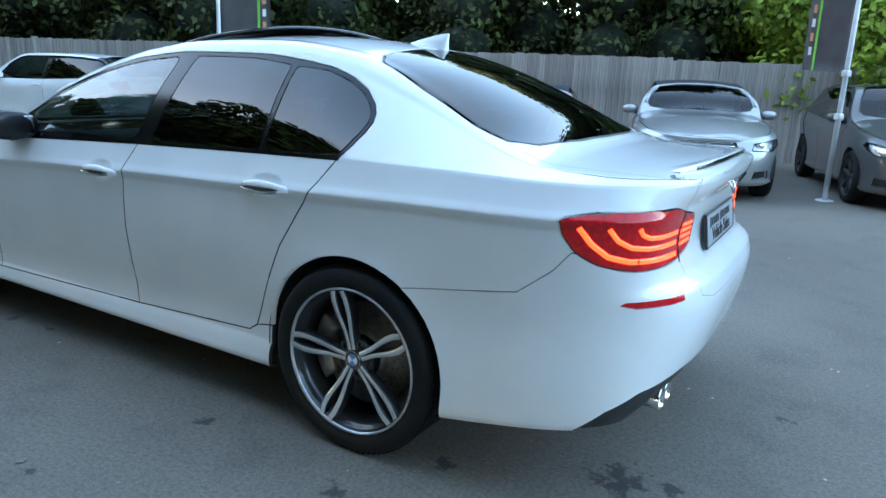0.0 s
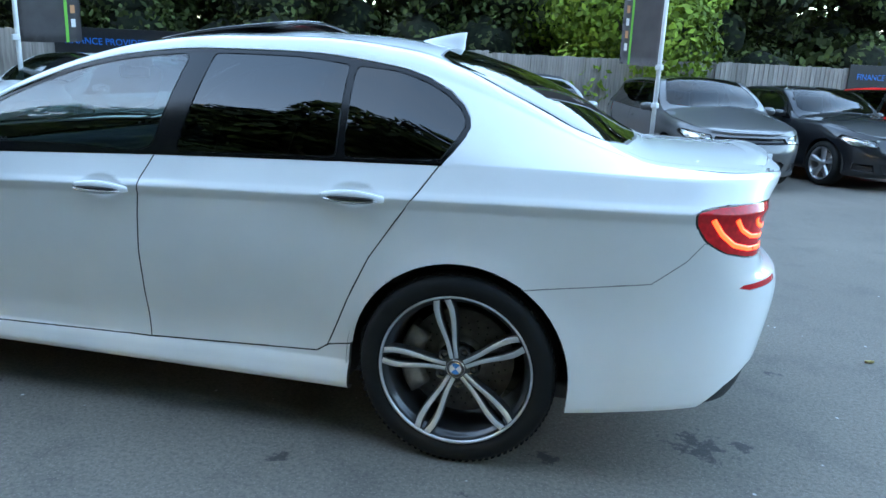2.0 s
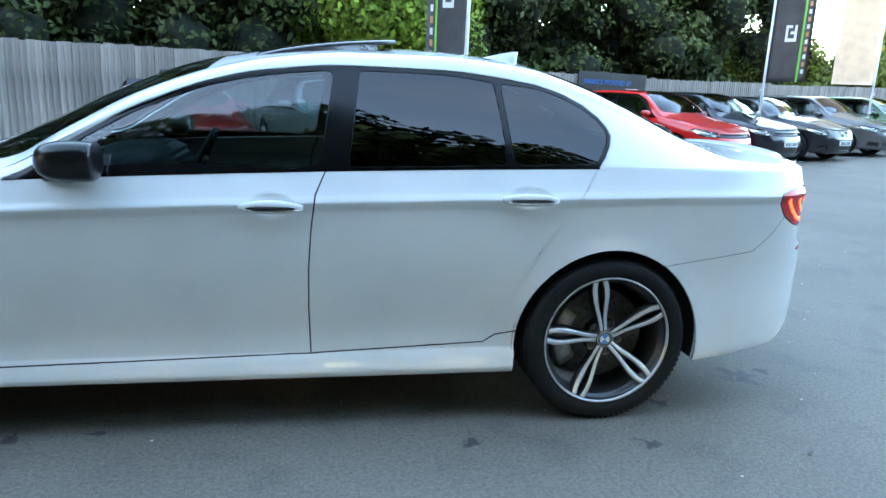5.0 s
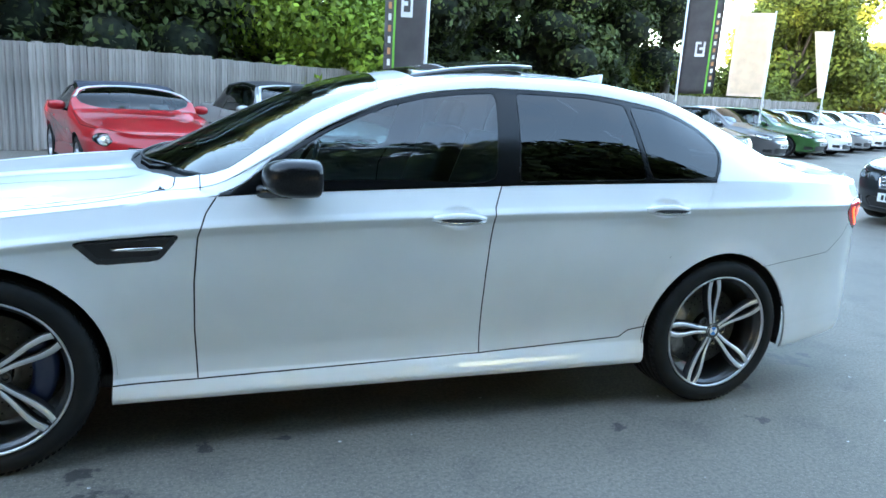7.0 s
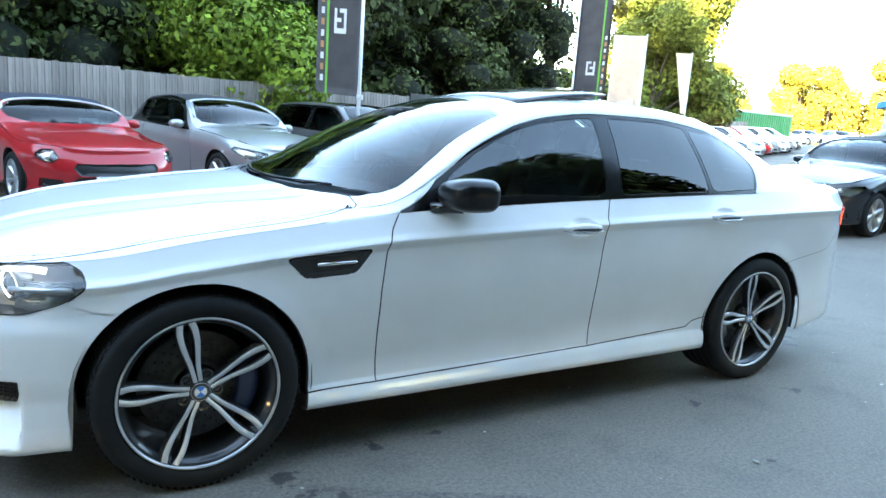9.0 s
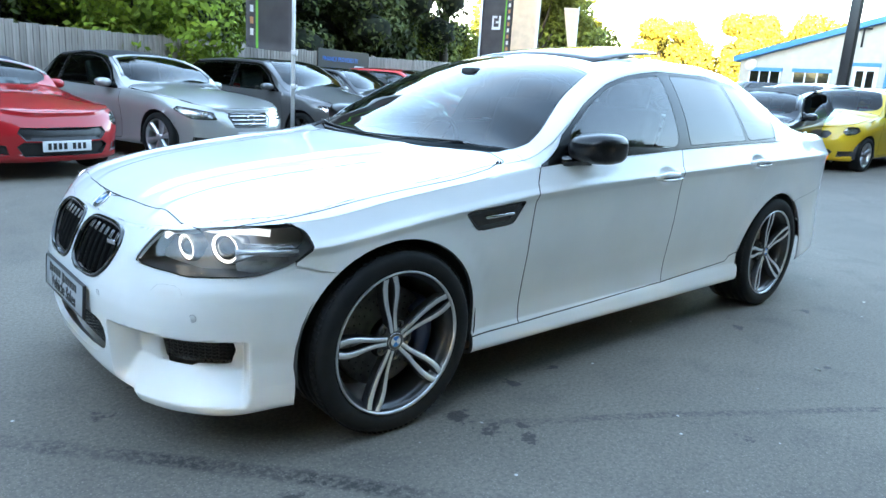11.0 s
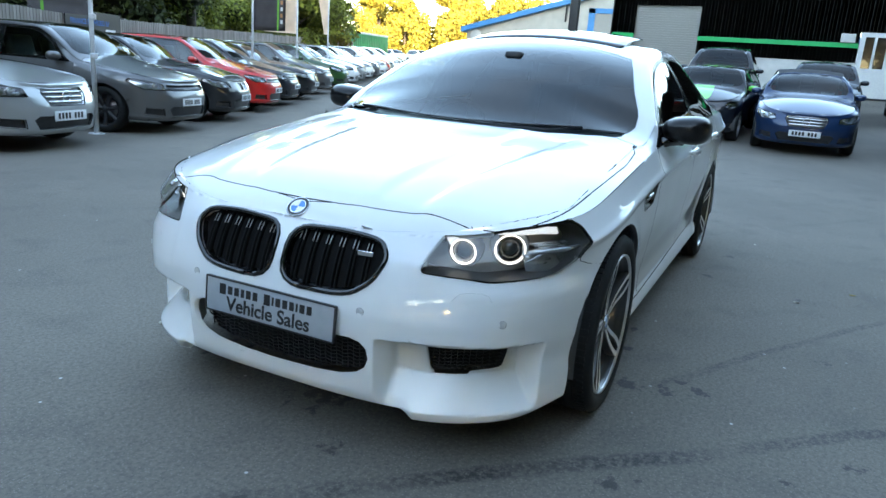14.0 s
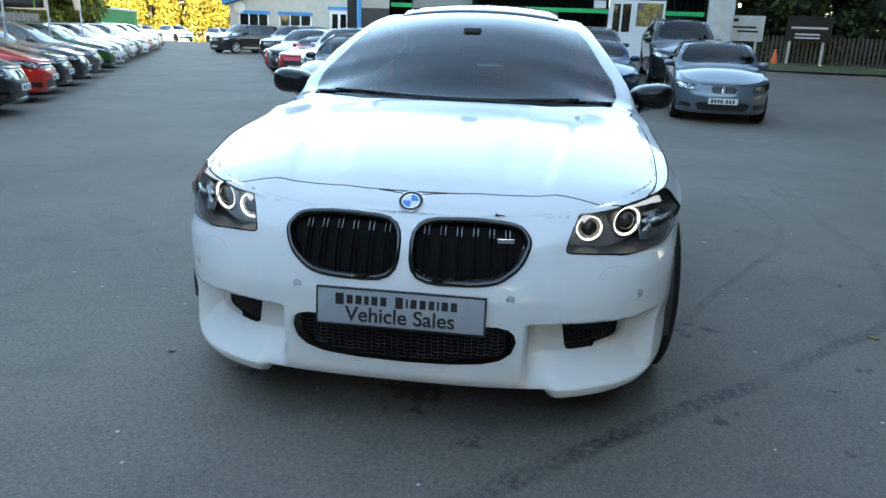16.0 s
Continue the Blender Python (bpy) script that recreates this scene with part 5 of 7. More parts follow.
        for p, n in zip(rows, rows[1:]):
            for j in range(3):
                bm.faces.new((p[j], p[j + 1], n[j + 1], n[j]))
        bmesh.ops.recalc_face_normals(bm, faces=bm.faces)
        part("spoke", bm, rim_mat, wh)
    part("hub_cap", spun([(0, -hw + 0.03), (0.04, -hw + 0.032), (0.06, -hw + 0.05)], 20), rim_mat, wh)
    return wh


def make_car(label, colour, L=4.3, W=0.90, wheelbase=2.6, over_f=0.86, H=1.45, belt=0.92, bonnet=0.92, nose_z=0.68, cowl=0.29, screen=0.47, roof_end=0.86, tail_base=0.97, boot=0.0, roof_mat=None, wheel_r=0.32, rim_r=0.235, rim_mat=None, spokes=10, grille="slim", lamp="wide", stripe=None, group="parked cars", detail=1.0, doors=2, pf=3.0, pr=3.6, glassy=None, name="parked_car", plate=True, roof_w=0.60, tyre_w=0.21, frame_mat=None):
    """A parked car with its nose at x = 0 pointing to -x and its length towards +x, standing on z = 0."""
    th = tagged(new(name), label, "car", group)
    MIDDLE.x = L / 2
    fx = lambda f: L * f
    ax_f, ax_r = over_f, over_f + wheelbase
    rear_z = belt + 0.08
    boot_z = boot or rear_z + 0.02
    tail_z = boot_z if boot else rear_z
    Q = Shell(nose=0.0, tail=L, width=W, front_from=min(0.95, ax_f + 0.1), rear_from=L - 0.85, pf=pf, pr=pr,
              side=curve((0, 0.07), (0.05, 0.02), (0.12, 0.035), (0.3, 0.035), (0.6, 0.012), (0.8, 0.0), (0.88, 0.012), (1.0, 0.05)),
              front=curve((0, 0.09), (0.06, 0.04), (0.3, 0.01), (0.55, 0.0), (0.75, 0.03), (1.0, 0.10)),
              rear=curve((0, 0.12), (0.1, 0.04), (0.35, 0.0), (0.55, 0.02), (0.8, 0.05), (1.0, 0.07)),
              ztop=curve((0.0, nose_z), (0.25, nose_z + 0.05), (ax_f * 0.75, bonnet - 0.11), (ax_f + 0.2, bonnet - 0.05), (fx(cowl), belt), (fx(0.6), belt + 0.03), (fx(0.9), rear_z), (L, tail_z)),
              zbot=curve((0, 0.19), (ax_f, 0.2), (ax_r, 0.2), (L, 0.27)),
              edge_y=curve((0.05, 0.5 * W), (0.3, 0.78 * W), (ax_f, 0.86 * W), (fx(cowl), 0.9 * W), (fx(screen), roof_w + 0.05), (fx(0.65), roof_w), (fx(roof_end), roof_w + 0.02), (fx(min(0.995, tail_base)), roof_w + (0.12 if boot else 0.06)), (L, 0.72)),
              edge_z=curve((0.03, nose_z + 0.01), (0.3, nose_z + 0.09), (ax_f, bonnet - 0.04), (fx(cowl), belt + 0.03), (fx((cowl + screen) / 2), (belt + H) / 2 + 0.02), (fx(screen), H - (0.12 if roof_mat else 0.07)), (fx((screen + roof_end) / 2), H - 0.045), (fx(roof_end), H - 0.09), (fx(tail_base) - 0.02, boot_z + 0.01), (L + 0.01, boot_z - 0.02)),
              centre=curve((0.05, nose_z + 0.01), (0.18, nose_z + 0.07), (ax_f, bonnet + 0.02), (fx(cowl) - 0.12, bonnet + 0.08), (fx(cowl), bonnet + 0.12), (fx((cowl + screen) / 2), (bonnet + H) / 2 + (0.06 if roof_mat else 0.09)), (fx(screen), H - (0.065 if roof_mat else 0.015)), (fx((screen + roof_end) / 2), H), (fx(roof_end), H - 0.04), (fx(tail_base), boot_z + 0.03), (L + 0.02, boot_z)), crown=2.1)
    lowp = Q.low_point

    def fs(*pts):
        return [(Q.front_y(y) if y >= 0 else y, Q.h_of(max(0, Q.front_y(max(y, 0))), z)) for y, z in pts]
    zb = nose_z
    gr = {"slim": [(-0.2, zb - 0.10), (-0.2, zb - 0.02), (0.50, zb - 0.02), (0.52, zb - 0.09)],
          "big": [(-0.2, zb - 0.19), (-0.2, zb + 0.0), (0.33, zb + 0.0), (0.36, zb - 0.06), (0.28, zb - 0.19)],
          "kidney": [(0.02, zb - 0.13), (0.02, zb - 0.01), (0.20, zb - 0.01), (0.235, zb - 0.05), (0.19, zb - 0.13)],
          "mini": [(-0.2, zb - 0.17), (-0.2, zb - 0.05), (0.38, zb - 0.05), (0.43, zb - 0.09), (0.36, zb - 0.17)],
          "mouth": [(-0.2, zb - 0.24), (-0.2, zb - 0.11), (0.44, zb - 0.11), (0.47, zb - 0.16), (0.40, zb - 0.24)]}[grille]
    lp = {"wide": [(Q.front_y(0.52), Q.h_of(Q.front_y(0.52), zb - 0.09)), (Q.front_y(0.56), Q.h_of(Q.front_y(0.56), zb - 0.005)), lowp(0.26, zb + 0.035), lowp(0.48, zb + 0.055), lowp(0.52, zb + 0.02), lowp(0.28, zb - 0.09)],
          "oval": [(Q.front_y(0.60), Q.h_of(Q.front_y(0.60), zb - 0.05)), (Q.front_y(0.66), Q.h_of(Q.front_y(0.66), zb + 0.02)), lowp(0.18, zb + 0.035), lowp(0.30, zb + 0.03), lowp(0.34, zb - 0.03), lowp(0.24, zb - 0.09), (Q.front_y(0.66), Q.h_of(Q.front_y(0.66), zb - 0.11))]}[lamp]
    if lamp == "oval":
        lp = rounded(lp, 0.3, 3)
    hb, ht_ = 0.255, 0.40
    doorx = (fx(cowl) + 0.05, fx(0.595 if doors == 2 else 0.66), ax_r - 0.30)
    shapes = [("arch", [lowp(x, z) for x, z in circle(ax_f, wheel_r - 0.005, wheel_r + 0.045, 32)]), ("arch", [lowp(x, z) for x, z in circle(ax_r, wheel_r - 0.005, wheel_r + 0.045, 32)]),
              ("lamp", lp), ("grille", fs(*gr)),
              ("mouth", fs((-0.2, 0.26), (-0.2, 0.40), (0.42, 0.40), (0.48, 0.36), (0.42, 0.26))),
              ("fog", fs((0.55, 0.27), (0.57, 0.37), (0.76, 0.38), (0.77, 0.29))),
              ("tail_lamp", [lowp(L - 0.30, tail_z - 0.06), lowp(L - 0.06, tail_z - 0.02), (Q.rear_y(0.52), Q.h_of(Q.rear_y(0.52), tail_z - 0.04)), (Q.rear_y(0.50), Q.h_of(Q.rear_y(0.50), tail_z - 0.18)), lowp(L - 0.08, tail_z - 0.20), lowp(L - 0.22, tail_z - 0.15)]),
              ("door", [lowp(doorx[0] + 0.02, 0.26), lowp(doorx[0], 0.6), lowp(doorx[0] + 0.04, belt + 0.1), lowp(doorx[1] + 0.03, belt + 0.2), lowp(doorx[1], 0.6), lowp(doorx[1], 0.26)])]
    if doors == 2:
        shapes.append(("door2", [lowp(doorx[1], 0.26), lowp(doorx[1], 0.6), lowp(doorx[1] + 0.03, belt + 0.2), lowp(ax_r + 0.18, belt + 0.2), lowp(ax_r - 0.05, 0.74), lowp(doorx[2], 0.5), lowp(doorx[2] - 0.06, 0.26)]))
    mid = fx((cowl + screen) / 2)
    d0, d1 = fx(cowl) + 0.16, min(fx(tail_base) - 0.12, fx(roof_end) + 0.22)
    bp = doorx[1] + 0.03
    gt = H - 0.125
    dlo_top = [(mid + 0.1, (belt + H) / 2 - 0.02), (fx(screen) + 0.08, gt), (fx(0.65), gt + 0.02), (fx(roof_end) - 0.05, gt - 0.02), (d1, (belt + H) / 2 + 0.02)]
    panes = [("window", [Q.side_point(x, z) for x, z in ((d0 + 0.1, belt + 0.035), dlo_top[0], dlo_top[1], (bp - 0.03, gt + 0.012), (bp - 0.05, belt + 0.04))]),
             ("window2", [Q.side_point(x, z) for x, z in ((bp + 0.04, belt + 0.045), (bp + 0.05, gt + 0.012), dlo_top[3], (d1 - 0.02, (belt + H) / 2 + 0.01), (d1 - 0.06, belt + 0.07))]),
             ("frame", [Q.side_point(x, z) for x, z in ((d0, belt - 0.1), (d0, belt + 0.025), (dlo_top[0][0] - 0.03, dlo_top[0][1] + 0.035), (dlo_top[1][0] - 0.02, gt + 0.03), (fx(0.65), gt + 0.045), (dlo_top[3][0] + 0.02, gt + 0.012), (d1 + 0.04, (belt + H) / 2 + 0.03), (d1, belt + 0.03), (d1, belt - 0.1))]),
             ("screen", [Q.top_point(x, y) for x, y in ((fx(cowl) - 0.06, -0.1), (fx(cowl) - 0.02, 0.4), (fx(cowl) + 0.12, 0.66), (fx(cowl) + 0.2, 0.70), (mid + 0.05, 0.64), (fx(screen) - 0.06, roof_w - 0.05), (fx(screen) - 0.02, 0.3), (fx(screen), -0.1))]),
             ("rear_screen", [Q.top_point(x, y) for x, y in ((fx(roof_end) + 0.03, -0.1), (fx(roof_end) + 0.04, roof_w - 0.12), (fx(roof_end) + 0.1, roof_w - 0.06), (fx(tail_base) - 0.1, roof_w - 0.02), (fx(tail_base) - 0.04, roof_w - 0.1), (fx(tail_base) - 0.02, -0.1))]),
             ("bonnet", [Q.top_point(x, y) for x, y in ((0.12, -0.1), (0.16, 0.4), (0.3, 0.66), (0.6, 0.76), (ax_f, 0.80), (fx(cowl), 0.78), (fx(cowl) + 0.03, 0.7), (fx(cowl) - 0.05, 0.4), (fx(cowl) - 0.09, -0.1))])]
    if stripe:
        panes.insert(3, ("bonnet_stripe", [Q.top_point(x, y) for x, y in ((0.13, -0.1), (0.14, 0.19), (fx(cowl) - 0.08, 0.19), (fx(cowl) - 0.09, -0.1))]))
    if roof_mat or stripe:
        panes.append(("roof", [Q.top_point(x, y) for x, y in ((fx(screen) + 0.01, -0.1), (fx(screen) + 0.0, roof_w + 0.0), (fx(roof_end) + 0.15, roof_w + 0.2), (fx(tail_base) - 0.02, roof_w + 0.1), (fx(tail_base), -0.1))] if roof_mat else [Q.top_point(fx(screen) + 0.02, -0.1), Q.top_point(fx(screen) + 0.02, 0.3), Q.top_point(fx(roof_end), 0.3), Q.top_point(fx(roof_end), -0.1)]))
    k = detail
    us = spread(0, Q.length, int(64 * k), (0, 0.05, 3))
    lf, uf = cut_sheet(us, spread(0, 1, int(15 * k)), shapes), cut_sheet(us, spread(0, 2, int(20 * k), (0.85, 1.15, 7)), panes)
    dk, bt = 0.012, [colour, M_SEAM]
    bd = part("body", skin([(Q.lower, lf["rest"]), (Q.upper, uf["rest"])], "both", gap=0.0035, depth=dk), bt, th)
    part("bonnet", skin([(Q.upper, uf["bonnet"])], "both", gap=0.0035, depth=dk), bt, th)
    part("windscreen", skin([(Q.upper, uf["screen"])], "both", gap=0.01, depth=0.004), [M_SCREEN, M_TRIM], th, "windscreen")
    if "rear_screen" in uf:
        part("rear_window", skin([(Q.upper, uf["rear_screen"])], "both", gap=0.01, depth=0.004), [M_PRIVACY, M_TRIM], th)
    if "roof" in uf:
        part("roof", skin([(Q.upper, uf["roof"])], "both", gap=0.003, depth=dk), [roof_mat or stripe, M_SEAM], th)
    if "bonnet_stripe" in uf:
        part("bonnet_stripe", skin([(Q.upper, uf["bonnet_stripe"])], "both", gap=0.0, inset=-0.001), [stripe], th, "bright green stripe")
    if grille == "big":
        for k_ in range(3):
            zz = zb - 0.045 - 0.05 * k_
            bm = bmesh.new()
            tube(bm, [Q.lower(Q.front_y(abs(q)), Q.h_of(Q.front_y(abs(q)), zz), 0.004) * Vector((1, 1, 1)) if q <= 0 else Vector((Q.lower(Q.front_y(q), Q.h_of(Q.front_y(q), zz), 0.004).x, -Q.lower(Q.front_y(q), Q.h_of(Q.front_y(q), zz), 0.004).y, zz)) for q in np.linspace(-0.32 + 0.02 * k_, 0.32 - 0.02 * k_, 9)], 0.010, 6)
            part("grille_bar", bm, M_CHROME, bd, "chrome grille bar")
        cst = Q.lower(0.0, Q.h_of(0.0, zb - 0.09))
        bm = bmesh.new()
        ring(bm, Matrix.Translation((cst.x - 0.012, 0, cst.z)), 0.062, 0.008)
        part("round_emblem", bm, M_CHROME, bd, "plain chrome ring emblem")
    if frame_mat:
        bm = bmesh.new()
        edge = [(fx(cowl) + 0.20, 0.735), (mid + 0.0, 0.685), (mid + 0.12, 0.655), (fx(screen) - 0.05, roof_w - 0.01), (fx(screen) - 0.005, roof_w - 0.10), (fx(screen) + 0.01, 0.3), (fx(screen) + 0.012, 0.0)]
        edge = [Q.upper(*Q.top_point(x, max(y, 0.001))) for x, y in edge]
        edge += [Vector((p.x, -p.y, p.z)) for p in edge[-2::-1]]
        tube(bm, edge, 0.018, 8)
        part("screen_frame", bm, frame_mat, th, "bright windscreen frame")
    part("grille", skin([(Q.lower, lf["grille"])], "both", gap=0.012, depth=-0.012, inset=0.025), [M_TRIM, M_CHROME if grille in ("big", "mini", "kidney") else M_TRIM], bd, "dark grille")
    part("lower_grille", skin([(Q.lower, lf["mouth"])], "both", gap=0.006, depth=-0.01, inset=0.03), [M_TRIM, M_TRIM], bd)
    for sd in (None, "other"):
        part("door", skin([(Q.lower, lf["door"])], sd, gap=0.0035, depth=dk), bt, th)
        if doors == 2:
            part("rear_door", skin([(Q.lower, lf["door2"])], sd, gap=0.0035, depth=dk), bt, th)
        part("window", skin([(Q.upper, uf["window"])], sd, gap=0.004, depth=0.004), [M_GLASS, M_TRIM], th)
        part("window", skin([(Q.upper, uf["window2"])], sd, gap=0.004, depth=0.004), [M_PRIVACY, M_TRIM], th)
        part("window_frame", skin([(Q.upper, uf["frame"])], sd, gap=0.003, depth=0.006), [M_GLOSSBLACK, M_GLOSSBLACK], th)
        hl = part("headlamp", skin([(Q.lower, lf["lamp"])], sd, gap=0.006, depth=0.01), [M_LENS, M_DARKLAMP], th)
        part("lamp_bowl", skin([(Q.lower, lf["lamp"])], sd, gap=0.004, depth=-0.04, inset=0.05), [M_LAMPSILVER, M_DARKLAMP], hl)
        u_ = Q.front_y(0.66)
        c_ = Q.lower(u_, Q.h_of(u_, zb - 0.03), 0.035)
        part("lamp_reflector", mirrored(placed(spun([(0, -0.008), (0.02, -0.004), (0.03, 0.004), (0.046, -0.004), (0.048, 0.02)], 18, "x"), Matrix.Translation(c_) @ Matrix.Rotation(radians(20), 4, "Z")), sd), M_CHROME, hl)
        part("fog_recess", skin([(Q.lower, lf["fog"])], sd, gap=0.006, depth=-0.015, inset=0.03), [M_TRIM, colour], bd)
        part("tail_lamp", skin([(Q.lower, lf["tail_lamp"])], sd, gap=0.004, depth=0.01), [M_RED, M_DARKLAMP], th)
        bm = bmesh.new()
        bmesh.ops.create_uvsphere(bm, u_segments=16, v_segments=10, radius=1)
        for v in bm.verts:
            q = [math.copysign(abs(c) ** 0.8, c) for c in v.co]
            q[0] = min(q[0], 0.5)
            v.co = Vector((fx(cowl) + 0.33 + 0.09 * q[0], -W - 0.045 + 0.105 * q[1], belt + 0.075 + 0.062 * q[2]))
        mi = part("door_mirror", mirrored(bm, sd), stripe or colour, th)
        bm = bmesh.new()
        tube(bm, [(fx(cowl) + 0.36, -W + 0.09, belt + 0.01), (fx(cowl) + 0.35, -W - 0.0, belt + 0.04)], 0.022, 6)
        part("mirror_arm", mirrored(bm, sd), M_PLASTIC, mi)
        for x in (doorx[1] - 0.14,) + ((ax_r + 0.0,) if doors == 2 else ()):
            part("handle", mirrored(boxed(x, -W + 0.004, belt - 0.085, 0.17, 0.03, 0.024, 0.008), sd), colour, th)
    if plate:
        pz = {"slim": 0.46, "big": 0.40, "kidney": 0.43, "mini": 0.44, "mouth": 0.36}[grille]
        px_ = Q.lower(0.0, Q.h_of(0.0, pz)).x - 0.012
        pl = part("number_plate", boxed(px_, 0, pz, 0.008, 0.52, 0.111, 0.003), M_PLATEWHITE, th, "white number plate")
        for i, y in enumerate((0.19, 0.135, 0.08, 0.025, -0.07, -0.125, -0.18)):
            part("plain_bar", boxed(px_ - 0.0045, y, pz, 0.001, 0.036, 0.066), M_INK, pl, smooth=False)
    part("underside", boxed(L / 2, 0, 0.25, L * 0.88, W * 1.6, 0.1, 0.02), M_PLASTIC, th)
    part("cabin", boxed(fx(0.62), 0, 0.55, fx(0.5), W * 1.6, 0.5, 0.05), M_LEATHER, th)
    for y in (0.36, -0.36):
        part("seat_back", boxed(fx(screen) + 0.55, y, 0.98, 0.14, 0.46, 0.55, 0.05, rot=Matrix.Rotation(radians(14), 3, "Y")), M_LEATHER, th)
    part("dashboard", boxed(fx(cowl) + 0.28, 0, belt - 0.03, 0.45, W * 1.5, 0.12, 0.04), M_LEATHER, th)
    part("price_card", boxed(fx(cowl) + 0.34, -0.36, belt + 0.085, 0.008, 0.24, 0.13, 0.002, rot=Matrix.Rotation(radians(50), 3, "Y")), M_PLATEWHITE, th, "white price card behind the windscreen", smooth=False)
    wh = simple_wheel(wheel_r, rim_r, tyre_w, rim_mat or M_ALLOYS, spokes)
    for x in (ax_f, ax_r):
        for sgn in (1, -1):
            w_ = wh if (x == ax_f and sgn == 1) else copy_thing(wh, Matrix())
            w_.parent = th
            w_.matrix_local = Matrix.Translation((x, -sgn * (W - 0.012 - tyre_w / 2), wheel_r)) @ (Matrix() if sgn == 1 else Matrix.Rotation(math.pi, 4, "Z"))
            lin = bmesh.new()
            rows = []
            for i in range(13):
                a = radians(-10 + 200 * i / 12)
                rows.append([lin.verts.new((x + (wheel_r + 0.055) * math.cos(a), -sgn * yy, wheel_r + (wheel_r + 0.055) * math.sin(a))) for yy in (W - 0.05, W - 0.4)])
            for p, n in zip(rows, rows[1:]):
                lin.faces.new((p[0], p[1], n[1], n[0]))
            lin.faces.new([r[1] for r in rows])
            part("arch_liner", lin, M_PLASTIC, th)
    return th


M_LAMPSILVER = mat("lamp_silver", (0.45, 0.46, 0.48), 0.2, 0.8, vary=0.25, scale=20)
P_SILVER = paint("silver_paint", (0.42, 0.43, 0.43), rough=0.3, metal=0.55)
P_GREY = paint("grey_paint", (0.115, 0.115, 0.118), rough=0.3, metal=0.4)
P_BLACK = paint("black_paint", (0.010, 0.011, 0.014))
P_RED = paint("red_paint", (0.42, 0.012, 0.018))
P_RED2 = paint("bright_red_paint", (0.55, 0.012, 0.010))
P_BLUE = paint("blue_paint", (0.008, 0.028, 0.085), rough=0.3, metal=0.3)
P_DARKBLUE = paint("navy_paint", (0.007, 0.009, 0.016))
P_YELLOW = paint("yellow_paint", (0.62, 0.42, 0.02))
P_GREEN = paint("green_paint", (0.02, 0.075, 0.015))
P_LIME = paint("lime_paint", (0.16, 0.62, 0.06))
P_SOFT = mat("black_soft_top", (0.018, 0.018, 0.020), 0.85, vary=0.2, bump=0.3, bump_scale=300)
P_SOFTBLUE = mat("navy_soft_top", (0.02, 0.024, 0.04), 0.85, vary=0.2, bump=0.3, bump_scale=300)
P_FRAME = paint("pale_frame_paint", (0.55, 0.56, 0.57), rough=0.3)
P_M3 = paint("slate_paint", (0.13, 0.16, 0.19), rough=0.3, metal=0.4)


def park(th, x, y, heading, z=None):
    """Stand a car with its nose at (x, y), facing heading degrees (counter-clockwise from -x)."""
    th.matrix_world = Matrix.Translation((x, y, ground_z(x, y) if z is None else z)) @ slope_at(x, y, heading) @ Matrix.Rotation(radians(heading), 4, "Z")
    return th


def slope_at(x, y, heading):
    h = radians(heading)
    bx, by = x + 3 * math.cos(h), y + 3 * math.sin(h)
    tilt = (ground_z(bx, by) - ground_z(x, y)) / 3
    ax = Vector((-math.sin(h), math.cos(h), 0))
    return Matrix.Rotation(-math.atan(tilt), 4, ax)


def repaint(th, colour, label):
    """Another colour for a copied car."""
    base = th["base_paint"]
    for o in th.children_recursive:
        if o.type == "MESH":
            for s in o.material_slots:
                if s.material and s.material.name == base:
                    s.link = "OBJECT"
                    s.material = colour
    tagged(th, label)
    return th

# ---------------------------------------------------------------- the yard
def asphalt():
    """Worn tarmac: aggregate, blotches, pale grit, oil spots and tyre marks at their places in the yard."""
    m = bpy.data.materials.new("asphalt")
    m.use_nodes = True
    nt = m.node_tree
    b = nt.nodes["Principled BSDF"]
    tc = nt.nodes.new("ShaderNodeTexCoord").outputs["Object"]

    def noisy(sc, detail=4, rough=0.55):
        n = nt.nodes.new("ShaderNodeTexNoise")
        for k, v in (("Scale", sc), ("Detail", detail), ("Roughness", rough)):
            n.inputs[k].default_value = v
        nt.links.new(tc, n.inputs["Vector"])
        return n.outputs["Fac"]

    def link(v, sock):
        if hasattr(v, "is_linked"):
            nt.links.new(v, sock)
        else:
            sock.default_value = v

    def calc(op, *v):
        n = nt.nodes.new("ShaderNodeMath")
        n.operation = op
        for q, s in zip(v, n.inputs):
            link(q, s)
        return n.outputs[0]

    def ranged(v, lo, hi, x, y):
        r = nt.nodes.new("ShaderNodeMapRange")
        for k, q in enumerate((v, lo, hi, x, y)):
            link(q, r.inputs[k])
        return r.outputs[0]

    def mixed(f, x, y):
        n = nt.nodes.new("ShaderNodeMix")
        n.data_type = "RGBA"
        for q, s in zip((f, x, y), (n.inputs[0], n.inputs[6], n.inputs[7])):
            link((*q, 1) if isinstance(q, tuple) else q, s)
        return n.outputs[2]

    def cells(sc):
        n = nt.nodes.new("ShaderNodeTexVoronoi")
        n.inputs["Scale"].default_value = sc
        nt.links.new(tc, n.inputs["Vector"])
        return n.outputs["Distance"], n.outputs["Color"]
    rough_edge = noisy(16, 6, 0.7)
    fine = noisy(60, 5, 0.7)
    col = mixed(ranged(noisy(0.45, 5), 0.35, 0.65, 0, 1), (0.142, 0.127, 0.106), (0.190, 0.171, 0.141))
    col = mixed(ranged(noisy(3.1, 5), 0.52, 0.70, 0, 0.55), col, (0.110, 0.101, 0.089))
